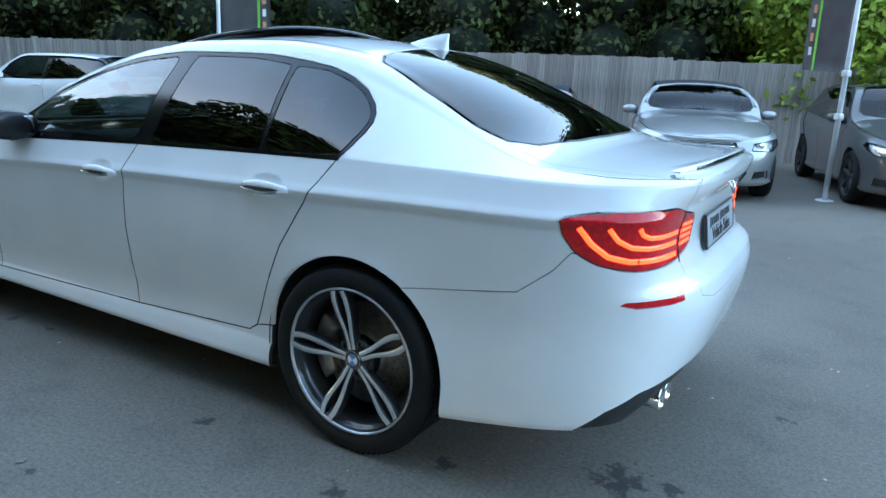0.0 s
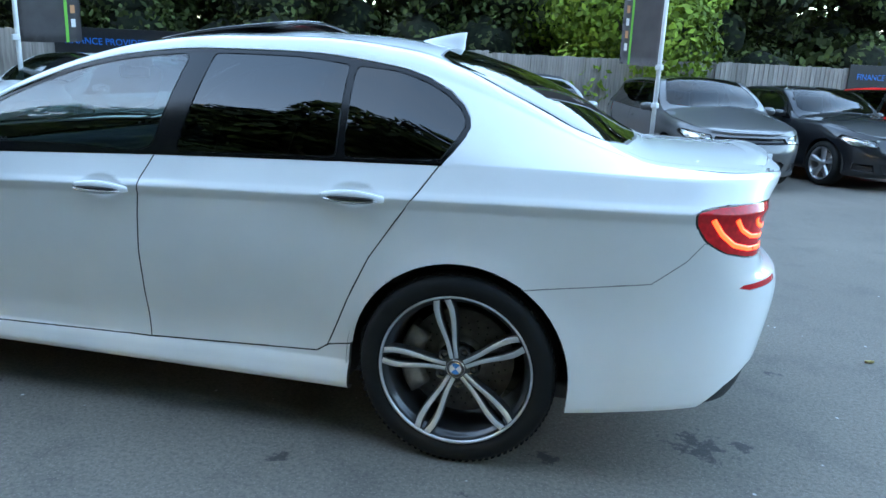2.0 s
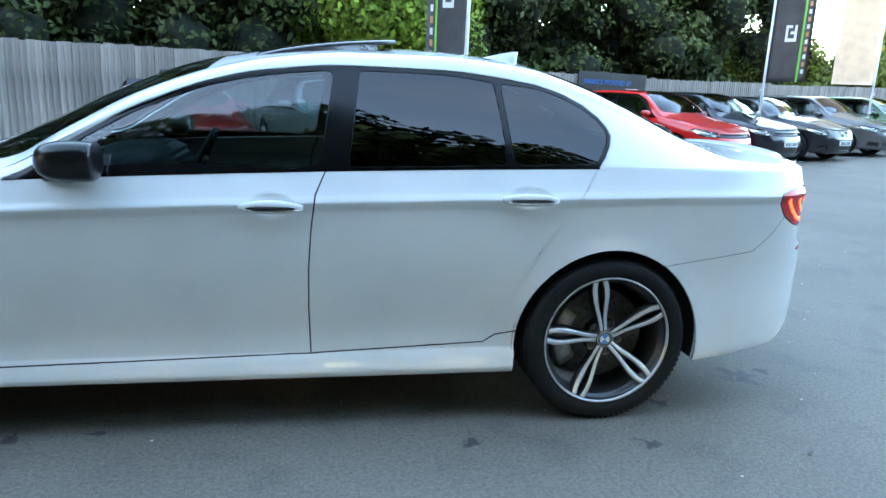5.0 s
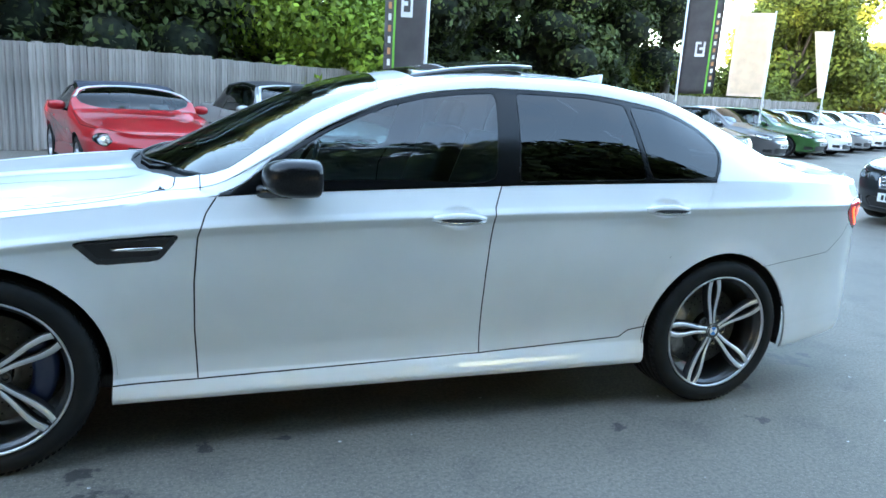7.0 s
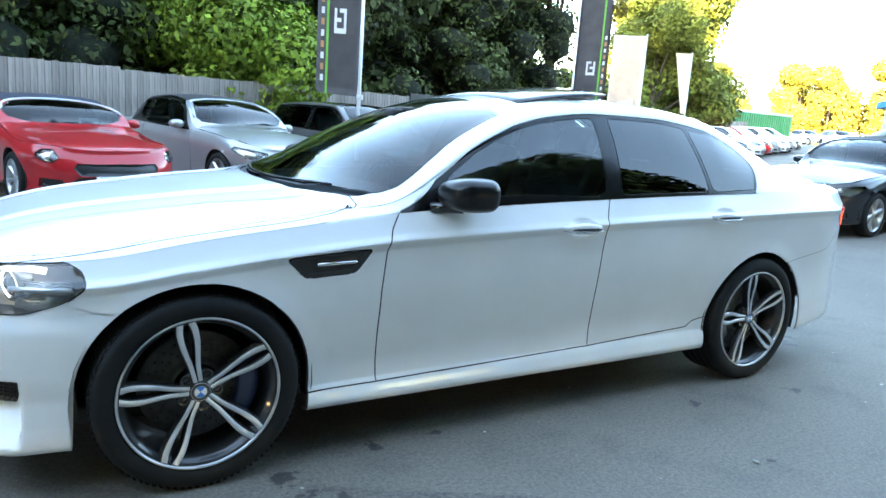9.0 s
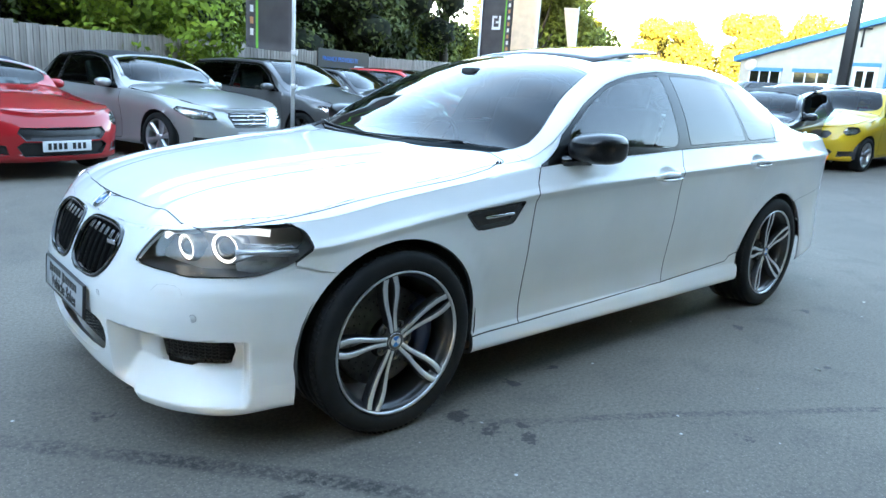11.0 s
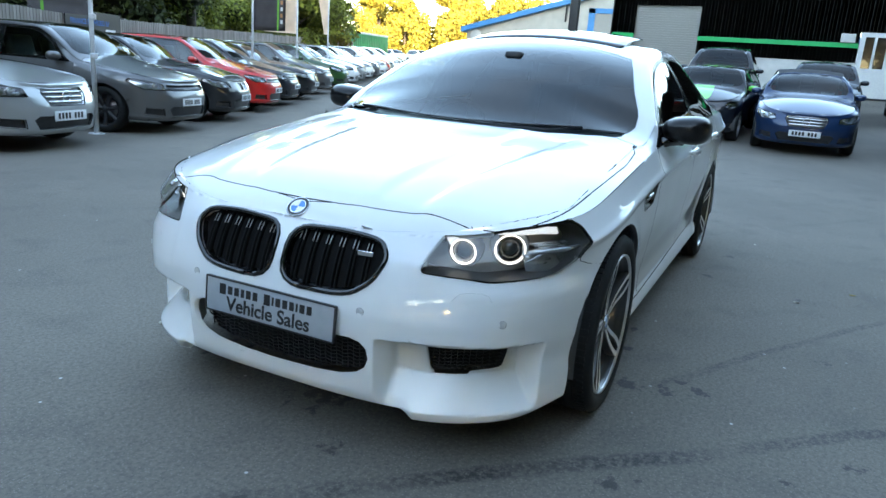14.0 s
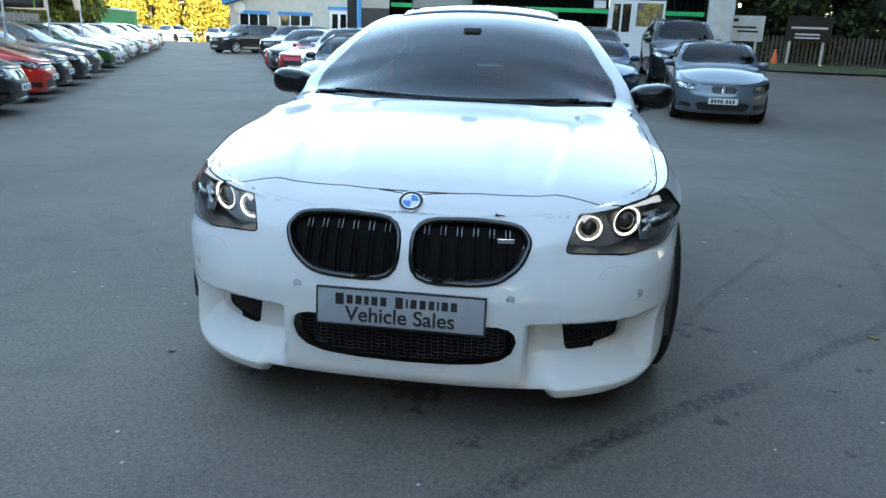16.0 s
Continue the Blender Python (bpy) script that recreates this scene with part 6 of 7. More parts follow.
    col = mixed(ranged(fine, 0.38, 0.58, 0.5, 0.0), col, (0.060, 0.055, 0.050))
    dist, tint = cells(85)
    col = mixed(ranged(dist, 0.14, 0.30, 0.60, 0.0), col, (0.265, 0.248, 0.215))
    # pale grit
    dist, tint = cells(7)
    pick = nt.nodes.new("ShaderNodeSeparateColor")
    nt.links.new(tint, pick.inputs[0])
    grit = calc("MULTIPLY", ranged(dist, 0.035, 0.055, 1, 0), ranged(pick.outputs[0], 0.55, 0.6, 0, 1))
    col = mixed(grit, col, (0.50, 0.49, 0.46))
    # oil spots: place and radius
    marks = None
    for x, y, r in ((2.38, -0.55, 0.13), (2.55, -0.50, 0.05), (0.90, -1.07, 0.05), (0.70, -1.62, 0.03), (-0.80, -0.88, 0.05), (-0.50, -0.86, 0.04), (-1.20, -0.99, 0.07), (-1.16, -1.12, 0.065), (-1.10, -1.25, 0.06), (-2.00, -1.09, 0.045), (-1.94, -1.16, 0.03), (-1.66, -1.60, 0.035), (-1.44, -1.83, 0.04), (-2.14, -1.47, 0.03), (-1.87, 0.64, 0.12), (-2.02, 0.01, 0.13), (-1.05, -1.18, 0.05), (-2.30, -0.23, 0.05), (1.81, -0.80, 0.05), (2.82, 0.31, 0.04), (1.6, -1.15, 0.05), (-0.4, -1.75, 0.04)):
        n = nt.nodes.new("ShaderNodeVectorMath")
        n.operation = "DISTANCE"
        nt.links.new(tc, n.inputs[0])
        n.inputs[1].default_value = (x, y, 0)
        v = calc("ADD", n.outputs["Value"], calc("MULTIPLY", calc("SUBTRACT", rough_edge, 0.5), r * 6.0))
        k = ranged(v, r * 0.35, r * 0.75, 0.85, 0)
        marks = k if marks is None else calc("MAXIMUM", marks, k)
    # tyre marks: from, to, half width
    for (x0, y0), (x1, y1), hw, dark in (((-2.75, -0.10), (-1.57, -1.41), 0.05, 0.95), ((-1.57, -1.41), (-0.70, -2.30), 0.045, 0.9), ((-0.70, -2.30), (0.61, -2.72), 0.045, 0.6), ((0.61, -2.72), (3.2, -2.80), 0.045, 0.4), ((-1.15, -1.07), (0.6, -2.1), 0.032, 0.7), ((0.6, -2.1), (1.4, -2.38), 0.04, 0.5), ((1.4, -2.38), (3.9, -2.36), 0.04, 0.4), ((-4.6, 1.2), (-2.75, -0.10), 0.03, 0.25), ((3.0, -1.3), (7.5, -4.2), 0.05, 0.3), ((-3.4, -1.0), (-2.2, -2.9), 0.04, 0.25), ((0.5, -2.6), (6.5, -3.4), 0.04, 0.25)):
        mp = nt.nodes.new("ShaderNodeMapping")
        mp.vector_type = "TEXTURE"
        mp.inputs["Location"].default_value = (x0, y0, 0)
        mp.inputs["Rotation"].default_value = (0, 0, math.atan2(y1 - y0, x1 - x0))
        nt.links.new(tc, mp.inputs[0])
        sp = nt.nodes.new("ShaderNodeSeparateXYZ")
        nt.links.new(mp.outputs[0], sp.inputs[0])
        L = math.hypot(x1 - x0, y1 - y0)
        across = calc("ABSOLUTE", calc("ADD", sp.outputs[1], calc("MULTIPLY", calc("SUBTRACT", noisy(1.3, 2), 0.5), 0.10)))
        on = calc("MULTIPLY", ranged(across, hw * 0.5, hw, dark, 0), calc("MULTIPLY", ranged(sp.outputs[0], -0.03, 0.1, 0, 1), ranged(sp.outputs[0], L - 0.1, L + 0.03, 1, 0)))
        on = calc("MULTIPLY", on, calc("MULTIPLY", ranged(noisy(38, 3, 0.7), 0.44, 0.56, 0.15, 1), ranged(noisy(2.2, 2), 0.35, 0.6, 0.3, 1)))
        marks = calc("MAXIMUM", marks, on)
    col = mixed(marks, col, (0.028, 0.027, 0.027))
    nt.links.new(col, b.inputs["Base Color"])
    nt.links.new(ranged(marks, 0, 1, 0.82, 0.6), b.inputs["Roughness"])
    b.inputs["Specular IOR Level"].default_value = 0.35
    bp = nt.nodes.new("ShaderNodeBump")
    bp.inputs["Strength"].default_value, bp.inputs["Distance"].default_value = 0.42, 0.005
    nt.links.new(calc("ADD", fine, calc("MULTIPLY", noisy(190, 2), 0.6)), bp.inputs["Height"])
    nt.links.new(bp.outputs[0], b.inputs["Normal"])
    return m


M_ASPHALT = asphalt()
M_FENCE = mat("weathered_boards", (0.29, 0.262, 0.24), 0.85, vary=0.3, scale=22, bump=0.3, bump_scale=70, by_object=0.22, stretch=0.06, dirt=(0.15, 0.13, 0.11), dirt_scale=9, dirt_amount=0.5)
M_FENCEFAR = mat("weathered_boards_far", (0.29, 0.262, 0.24), 0.85, vary=0.3, scale=22, by_island=0.22, stretch=0.06)
M_LEAF = mat("dark_leaves", (0.050, 0.068, 0.018), 0.65, spec=0.25, by_island=0.6, vary=0.5, scale=0.6)
# near-black lumps: the shade deep inside the hedges, put into a colour
M_CORESHADE = mat("inner_leaves", (0.010, 0.015, 0.007), 0.95, vary=0.6, scale=9)
M_LEAFMID = mat("mid_green_leaves", (0.125, 0.145, 0.020), 0.65, spec=0.25, by_island=0.5, vary=0.4, scale=0.6)
M_LEAF2 = mat("light_leaves", (0.145, 0.215, 0.020), 0.65, spec=0.25, by_island=0.45, vary=0.3, scale=0.7)
M_LEAF3 = mat("autumn_leaves", (0.20, 0.165, 0.022), 0.65, spec=0.25, by_island=0.45, vary=0.3, scale=0.5)
M_BARK = mat("bark", (0.07, 0.055, 0.04), 0.9, vary=0.3, scale=8, bump=0.6, bump_scale=20)

bm = bmesh.new()
gx = sorted(set(list(np.linspace(-60, 90, 76).round(3)) + [-3000, -800, -300, -120, 140, 300, 800, 3000]))
gy = sorted(set(list(np.linspace(-60, 90, 51).round(3)) + [-3000, -800, -300, -120, 140, 300, 800, 3000]))
gv = [[bm.verts.new((x, y, ground_z(x, y))) for y in gy] for x in gx]
for i in range(len(gx) - 1):
    for j in range(len(gy) - 1):
        bm.faces.new((gv[i][j], gv[i + 1][j], gv[i + 1][j + 1], gv[i][j + 1]))
ground = tagged(part("ground", bm, M_ASPHALT), "worn grey tarmac yard with stains and tyre marks", "ground", kind="structure")

# the row's line: origin and directions along the fence and out of it
ROW0 = Vector((3.86, 6.73, 0))
ROW_A = math.radians(16.2)
ROW_D = Vector((math.cos(ROW_A), math.sin(ROW_A), 0))
ROW_N = Vector((-math.sin(ROW_A), math.cos(ROW_A), 0))


BEND_AT, BEND = 2.5, math.radians(8.5)


def straight(along, back, z=0.0):
    return ROW0 + ROW_D * along + ROW_N * back + Vector((0, 0, z))


def row_turn(along):
    """The row and its fence turn a little away from the yard past the third car."""
    return ROW_A + (BEND if along > BEND_AT else 0.0)


def on_row(along, back, z=0.0):
    if along <= BEND_AT:
        return straight(along, back, z)
    a, over = row_turn(along), along - BEND_AT
    return straight(BEND_AT, 0, z) + Vector((math.cos(a), math.sin(a), 0)) * over + Vector((-math.sin(a), math.cos(a), 0)) * back


bm = bmesh.new()
w = 0.118
prism(bm, [(0, -0.016), (0.02, -0.016), (w, 0.001), (w, 0.008), (0, 0.008)], 0, 1.80, to=lambda a, b, d: (a, b, d))
board = bpy.data.meshes.new("board")
bm.to_mesh(board)
bm.free()
board.materials.append(M_FENCE)
fence = tagged(new("fence"), "weathered grey close-board timber fence", "fence", kind="structure")
rnd = random.Random(4)
n_board = 0
far_v, far_f = [], []
base_v, base_f = [v.co.copy() for v in board.vertices], [tuple(p.vertices) for p in board.polygons]
for i in range(-330, 560):
    p = on_row(i * 0.112, 5.45)
    ob_m = Matrix.Translation((p.x, p.y, ground_z(p.x, p.y) + rnd.uniform(-0.012, 0.012) + 0.02 * math.sin(i // 26 * 2.1))) @ Matrix.Rotation(row_turn(i * 0.112) + rnd.uniform(-0.008, 0.008), 4, "Z") @ Matrix.Rotation(rnd.uniform(-0.005, 0.005), 4, "Y")
    if -145 <= i < 155:
        ob = new("board", board)
        ob.matrix_world = ob_m
        ob.parent = fence
    else:
        k = len(far_v)
        far_v += [ob_m @ v for v in base_v]
        far_f += [tuple(k + q for q in f) for f in base_f]
far_me = bpy.data.meshes.new("boards")
far_me.from_pydata(far_v, [], far_f)
far_me.materials.append(M_FENCEFAR)
far_ob = tagged(new("boards", far_me), kind="stuff")
far_ob.parent = fence
for i in range(-14, 15):
    p = on_row(i * 26 * 0.112, 5.45)
    ps = part("post", boxed(0, 0.07, 0.9, 0.1, 0.1, 1.86, 0.008), M_FENCEFAR, fence, smooth=False)
    ps.matrix_local = Matrix.Translation((p.x, p.y, ground_z(p.x, p.y))) @ Matrix.Rotation(row_turn(i * 26 * 0.112), 4, "Z")


ico_bm = bmesh.new()
bmesh.ops.create_icosphere(ico_bm, subdivisions=1, radius=1.0)
ICO_V = np.array([v.co[:] for v in ico_bm.verts])
ICO_F = np.array([[v.index for v in f.verts] for f in ico_bm.faces])
ico_bm.free()


def leaf_cloud(count, blobs, size, seed, cores=()):
    """Leaves as small bent quads scattered in the shells of ellipsoid clumps: (centre, radii). cores: clumps filled
    with lumps painted as inner shade.
    """
    rg = np.random.default_rng(seed)
    vol = np.array([r[0] * r[1] + r[1] * r[2] + r[0] * r[2] for c, r in blobs])
    pick = rg.choice(len(blobs), count, p=vol / vol.sum())
    cen, rad = np.array([b[0] for b in blobs])[pick], np.array([b[1] for b in blobs])[pick]
    d = rg.normal(size=(count, 3))
    d /= np.linalg.norm(d, axis=1)[:, None]
    p = cen + d * rad * rg.uniform(0.55, 1.08, (count, 1)) ** 0.6
    n = d + rg.normal(scale=0.7, size=(count, 3)) + np.array([0, 0, 0.3])
    n /= np.linalg.norm(n, axis=1)[:, None]
    a = np.cross(n, rg.normal(size=(count, 3)))
    a /= np.linalg.norm(a, axis=1)[:, None]
    b = np.cross(n, a)
    s = size * rg.uniform(0.6, 1.4, (count, 1))
    q = np.stack([p - a * s, p + b * s * 0.55 + n * s * 0.12, p + a * s, p - b * s * 0.55 + n * s * 0.12], 1).reshape(-1, 3)
    idx, starts = np.arange(count * 4), np.arange(count) * 4
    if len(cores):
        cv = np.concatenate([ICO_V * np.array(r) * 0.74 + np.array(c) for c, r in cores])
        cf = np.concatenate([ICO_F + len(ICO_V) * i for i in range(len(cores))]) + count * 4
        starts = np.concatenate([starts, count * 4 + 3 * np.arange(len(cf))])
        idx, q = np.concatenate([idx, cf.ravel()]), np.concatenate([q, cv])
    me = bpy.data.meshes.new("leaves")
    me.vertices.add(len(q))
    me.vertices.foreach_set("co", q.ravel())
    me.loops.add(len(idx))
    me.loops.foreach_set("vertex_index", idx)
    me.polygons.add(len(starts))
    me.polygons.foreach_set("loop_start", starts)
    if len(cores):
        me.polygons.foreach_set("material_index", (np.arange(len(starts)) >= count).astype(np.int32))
    me.update(calc_edges=True)
    return me


def make_tree(name, height, spread_r, leaf, count, seed, label, low=0.15, size=0.16, group="trees"):
    rg = random.Random(seed)
    t = tagged(new(name), label, "tree", group)
    bm = bmesh.new()
    tube(bm, [(0, 0, -0.2), (rg.uniform(-.1, .1), 0.05, height * 0.3), (rg.uniform(-.3, .3), rg.uniform(-.3, .3), height * 0.75)], 0.2, 8, [0.22, 0.16, 0.05])
    blobs = []
    for k in range(16):
        a, f = rg.uniform(0, 6.28), rg.uniform(low, 0.95)
        rr = spread_r * (0.35 + 0.65 * math.sin(math.pi * min(0.97, max(0.12, f)))) * rg.uniform(0.35, 0.8)
        c = (rr * math.cos(a), rr * math.sin(a), height * f)
        blobs.append((c, (spread_r * rg.uniform(0.28, 0.5), spread_r * rg.uniform(0.28, 0.5), spread_r * rg.uniform(0.22, 0.4))))
        if k < 9:
            tube(bm, [(0, 0, height * f * 0.55), (c[0] * 0.6, c[1] * 0.6, height * f * 0.85), c], 0.05, 5, [0.08, 0.05, 0.02])
    part("trunk", bm, M_BARK, t)
    me = leaf_cloud(count, blobs, size, seed)
    me.materials.append(leaf)
    cr = new("crown", me)
    cr.parent = t
    return t


# a thick dark hedge behind the fence
def hedge(name, p0, p1, height, depth, leaf, count, seed, label, size=0.13):
    p0, p1 = Vector(p0), Vector(p1)
    L = (p1 - p0).length
    rg = random.Random(seed)
    blobs = []
    for k in range(int(L / 0.9)):
        s = (k + rg.random()) / int(L / 0.9)
        q = p0.lerp(p1, s)
        for z in np.arange(0.5, height, 1.1):
            o = rg.uniform(-0.4, 0.4) * depth
            nn = ROW_N if abs((p1 - p0).normalized().dot(ROW_D)) > 0.7 else Vector((1, 0, 0))
            blobs.append((tuple(q + nn * o + Vector((0, 0, z + rg.uniform(-0.4, 0.5)))), (rg.uniform(0.7, 1.2), rg.uniform(0.7, 1.2), rg.uniform(0.6, 1.0))))
    # every clump gets a solid core whose dark colour stands in for shade
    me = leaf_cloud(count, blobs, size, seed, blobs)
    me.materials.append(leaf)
    me.materials.append(M_CORESHADE)
    return tagged(new(name, me), label, "hedge", kind="stuff")


hedge("hedge", straight(-34, 8.0), straight(14, 8.4), 7.2, 2.6, M_LEAF, 150000, 3, "dense dark green hedge of overgrown shrubs behind the fence", size=0.085)
hedge("hedge", straight(-36, 11.5), straight(15, 11.5), 8.5, 2.0, M_LEAF, 40000, 6, "tall dark shrubs and trees behind the hedge", size=0.16)
hedge("hedge", on_row(14, 8.5), on_row(29.5, 8.5), 3.6, 2.6, M_LEAFMID, 60000, 5, "lower mid-green hedge of shrubs behind the fence", size=0.10)
hedge("hedge", (27.5, -7.2, 0.6), (27.5, -30, 0.6), 7.6, 3.0, M_LEAF, 45000, 8, "dark shaded shrubs behind the picket fence", size=0.13)
# two belts out of view, added to stop sun flecks between the trees
hedge("hedge", (-44, -25, 0), (-8, -25, 0), 13.0, 3.0, M_LEAF, 26000, 9, "unseen belt of dark trees added to block the low sun", size=0.26)
hedge("hedge", (-46, -28, 0), (-8, -28, 0), 13.0, 3.0, M_LEAF, 8000, 10, "unseen belt of dark trees added to block the low sun", size=0.26)
hedge("hedge", (30.0, -7.2, 0.4), (30.0, -30, 0.4), 8.2, 3.0, M_LEAF, 14000, 18, "dark shaded trees behind the picket fence", size=0.2)
t_light = make_tree("broadleaf_tree", 5.6, 2.7, M_LEAF2, 26000, 11, "bright yellow-green broadleaf tree behind the fence", size=0.075)
t_light.matrix_world = Matrix.Translation(on_row(0.7, 7.2))
t_dark = make_tree("broadleaf_tree", 9.0, 3.4, M_LEAF, 15000, 12, "tall dark green broadleaf tree of the fence line and the unseen open side", size=0.14)
t_dark.matrix_world = Matrix.Translation(on_row(6, 9.5))
for a, bk, sc, rz in ((-20, 10, 1.0, 20), (-11, 10.5, 1.1, 80), (-4, 11, 1.1, 140), (11, 10, 1.1, 60), (15, 11.5, 1.0, 130)):
    copy_thing(t_dark, Matrix.Translation(straight(a, bk)) @ Matrix.Rotation(radians(rz), 4, "Z") @ Matrix.Scale(sc, 4))
t_mid = make_tree("broadleaf_tree", 7.0, 2.9, M_LEAFMID, 30000, 17, "mid-green broadleaf tree behind the fence", size=0.085)
t_mid.matrix_world = Matrix.Translation(straight(27.5, 10.4)) @ Matrix.Scale(1.15, 4)
for a, bk, sc, rz in ((31.5, 11.3, 1.4, 70), (37, 14.5, 1.5, 140)):
    copy_thing(t_mid, Matrix.Translation(straight(a, bk)) @ Matrix.Rotation(radians(rz), 4, "Z") @ Matrix.Scale(sc, 4))
t_far = make_tree("autumn_tree", 10.0, 4.6, M_LEAF3, 12000, 14, "yellowing tree lit by the low evening sun", size=0.20)
t_far.matrix_world = Matrix.Translation((86, 50, 0.5))
for x, y, sc, rz in ((92, 58, 1.1, 40), (80, 62, 1.0, 90), (98, 40, 1.15, 160), (104, 30, 1.2, 220), (92, 33, 1.0, 280), (88, 44, 1.1, 310), (110, 50, 1.3, 10), (74, 70, 1.0, 70), (112, 18, 1.2, 120)):
    copy_thing(t_far, Matrix.Translation((x, y, 0.5)) @ Matrix.Rotation(radians(rz), 4, "Z") @ Matrix.Scale(sc, 4))
# no sun reaches this crown: its sunlit look is in the yellow leaf colour
t_top = make_tree("autumn_tree", 9.0, 2.7, M_LEAF3, 9000, 23, "tall tree overhanging the fence, its sunlit yellow put into the leaf colour", low=0.60, size=0.12)
t_top.matrix_world = Matrix.Translation(straight(14.5, 8.2))
# tall trees out of view round the yard's open side, which keep the low sun off it; this first row is mirrored in the
# windows
for k in range(9):
    copy_thing(t_dark, Matrix.Translation((-28 + 4.7 * k, -13.6 - 1.2 * math.sin(k * 2.1), 0)) @ Matrix.Rotation(k * 1.3, 4, "Z") @ Matrix.Scale(2.05 + 0.16 * math.sin(k * 3.7), 4))
# unseen second row, added to close gaps that let sun onto the bumper
for k in range(8):
    copy_thing(t_dark, Matrix.Translation((-34 + 4.5 * k, -21 - 1.3 * math.sin(k * 1.7), 0)) @ Matrix.Rotation(k * 0.9 + 0.5, 4, "Z") @ Matrix.Scale(2.0, 4))
# unseen, added to shade the verge; their tops mirror in the side glass
for x, y, sc in ((11, -16, 2.1), (16, -18, 2.2), (21, -21, 2.2), (27, -25, 2.1), (33, -30, 2.0)):
    copy_thing(t_dark, Matrix.Translation((x, y, 0.4)) @ Matrix.Rotation(x * 0.7, 4, "Z") @ Matrix.Scale(sc, 4))
# unseen row towards -x, added as a screen against the low sun
for k in range(8):
    copy_thing(t_dark, Matrix.Translation((-24 - 2 * math.sin(k * 1.7), -12 + 4.6 * k, 0)) @ Matrix.Rotation(k * 2.3, 4, "Z") @ Matrix.Scale(1.35 + 0.15 * math.sin(k * 2.9), 4))

# ---------------------------------------------------------------- who stands where
def in_row(along, back, turn=0.0):
    p = on_row(along, back)
    return p.x, p.y, 90 + math.degrees(row_turn(along)) + turn


def take(th, colour):
    th["base_paint"] = colour.name
    return th


hatch = take(park(make_car("grey metallic hatchback with black and red trimmed wheels", P_GREY, L=4.2, W=0.89, wheelbase=2.58, over_f=0.86, H=1.47, belt=0.93, bonnet=0.95, nose_z=0.72, rim_mat=M_TRIM, wheel_r=0.32, detail=1.15, spokes=7), *in_row(0, -0.02)), P_GREY)
conv = take(park(make_car("silver convertible with black fabric roof", P_SILVER, L=4.7, W=0.89, wheelbase=2.76, over_f=0.84, H=1.42, belt=0.90, bonnet=0.92, nose_z=0.70, cowl=0.33, screen=0.475, roof_end=0.72, tail_base=0.83, boot=0.99, roof_mat=P_SOFT, frame_mat=P_SILVER, grille="big", spokes=6, doors=1, wheel_r=0.325, rim_r=0.24, detail=1.15), *in_row(-2.62, 0.0)), P_SILVER)
road = take(park(make_car("red two-seat roadster with dark soft top and silver screen frame", P_RED, L=4.05, W=0.87, wheelbase=2.31, over_f=0.86, H=1.27, belt=0.86, bonnet=0.83, nose_z=0.66, cowl=0.37, screen=0.505, roof_end=0.66, tail_base=0.80, boot=0.93, roof_mat=P_SOFTBLUE, frame_mat=P_FRAME, grille="mouth", lamp="oval", spokes=8, doors=1, wheel_r=0.31, rim_r=0.225, detail=1.15), *in_row(-5.09, 0.1)), P_RED)
coupe = take(park(make_car("black small saloon with kidney grille", P_BLACK, L=4.35, W=0.875, wheelbase=2.66, over_f=0.76, H=1.41, belt=0.90, bonnet=0.93, nose_z=0.70, cowl=0.33, screen=0.48, roof_end=0.76, tail_base=0.86, boot=0.98, grille="kidney", spokes=5, detail=1.1), *in_row(2.52, 0.3)), P_BLACK)
mini = take(park(make_car("small dark hatchback with bright green stripes and mirrors", P_DARKBLUE, L=3.7, W=0.845, wheelbase=2.47, over_f=0.62, H=1.41, belt=0.93, bonnet=0.95, nose_z=0.76, cowl=0.28, screen=0.43, roof_end=0.87, tail_base=0.965, grille="mini", lamp="oval", stripe=P_LIME, doors=1, spokes=5, wheel_r=0.30, rim_r=0.215, roof_w=0.58), 10.9, 0.45, -4), P_DARKBLUE)
suv = take(park(make_car("black four-wheel-drive estate car", P_BLACK, L=4.6, W=0.93, wheelbase=2.68, over_f=0.88, H=1.70, belt=1.08, bonnet=1.08, nose_z=0.86, cowl=0.27, screen=0.42, roof_end=0.90, tail_base=0.975, grille="big", spokes=5, wheel_r=0.36, rim_r=0.25), 36.5, 18.6, -30), P_BLACK)

row = ((hatch, 5.02, 0.35, P_RED2, "bright red hatchback"), (hatch, 6.98, 0.4, P_DARKBLUE, "navy hatchback"), (coupe, 9.3, 0.4, P_BLACK, "black small saloon with kidney grille"), (hatch, 12.0, 0.5, P_GREY, "dark grey hatchback"), (hatch, 15.15, 0.5, P_GREEN, "metallic green hatchback"), (coupe, 17.7, 0.5, M_WHITE, "white saloon"), (hatch, 20.4, 0.6, P_SILVER, "silver hatchback"), (hatch, 22.9, 0.6, M_WHITE, "white hatchback"), (coupe, 25.4, 0.6, P_GREY, "dark grey saloon"), (hatch, 27.9, 0.5, M_WHITE, "white hatchback"), (hatch, 30.4, 0.6, P_RED2, "red hatchback"), (coupe, 33.0, 0.6, P_SILVER, "silver saloon"), (hatch, 35.5, 0.6, M_WHITE, "white hatchback"), (coupe, 38.0, 0.6, P_SILVER, "silver saloon"), (hatch, 40.0, 0.6, P_GREY, "grey hatchback"))
for src, along, back, colour, label in row:
    park(repaint(copy_thing(src, Matrix()), colour, label + " parked by the fence"), *in_row(along, back))
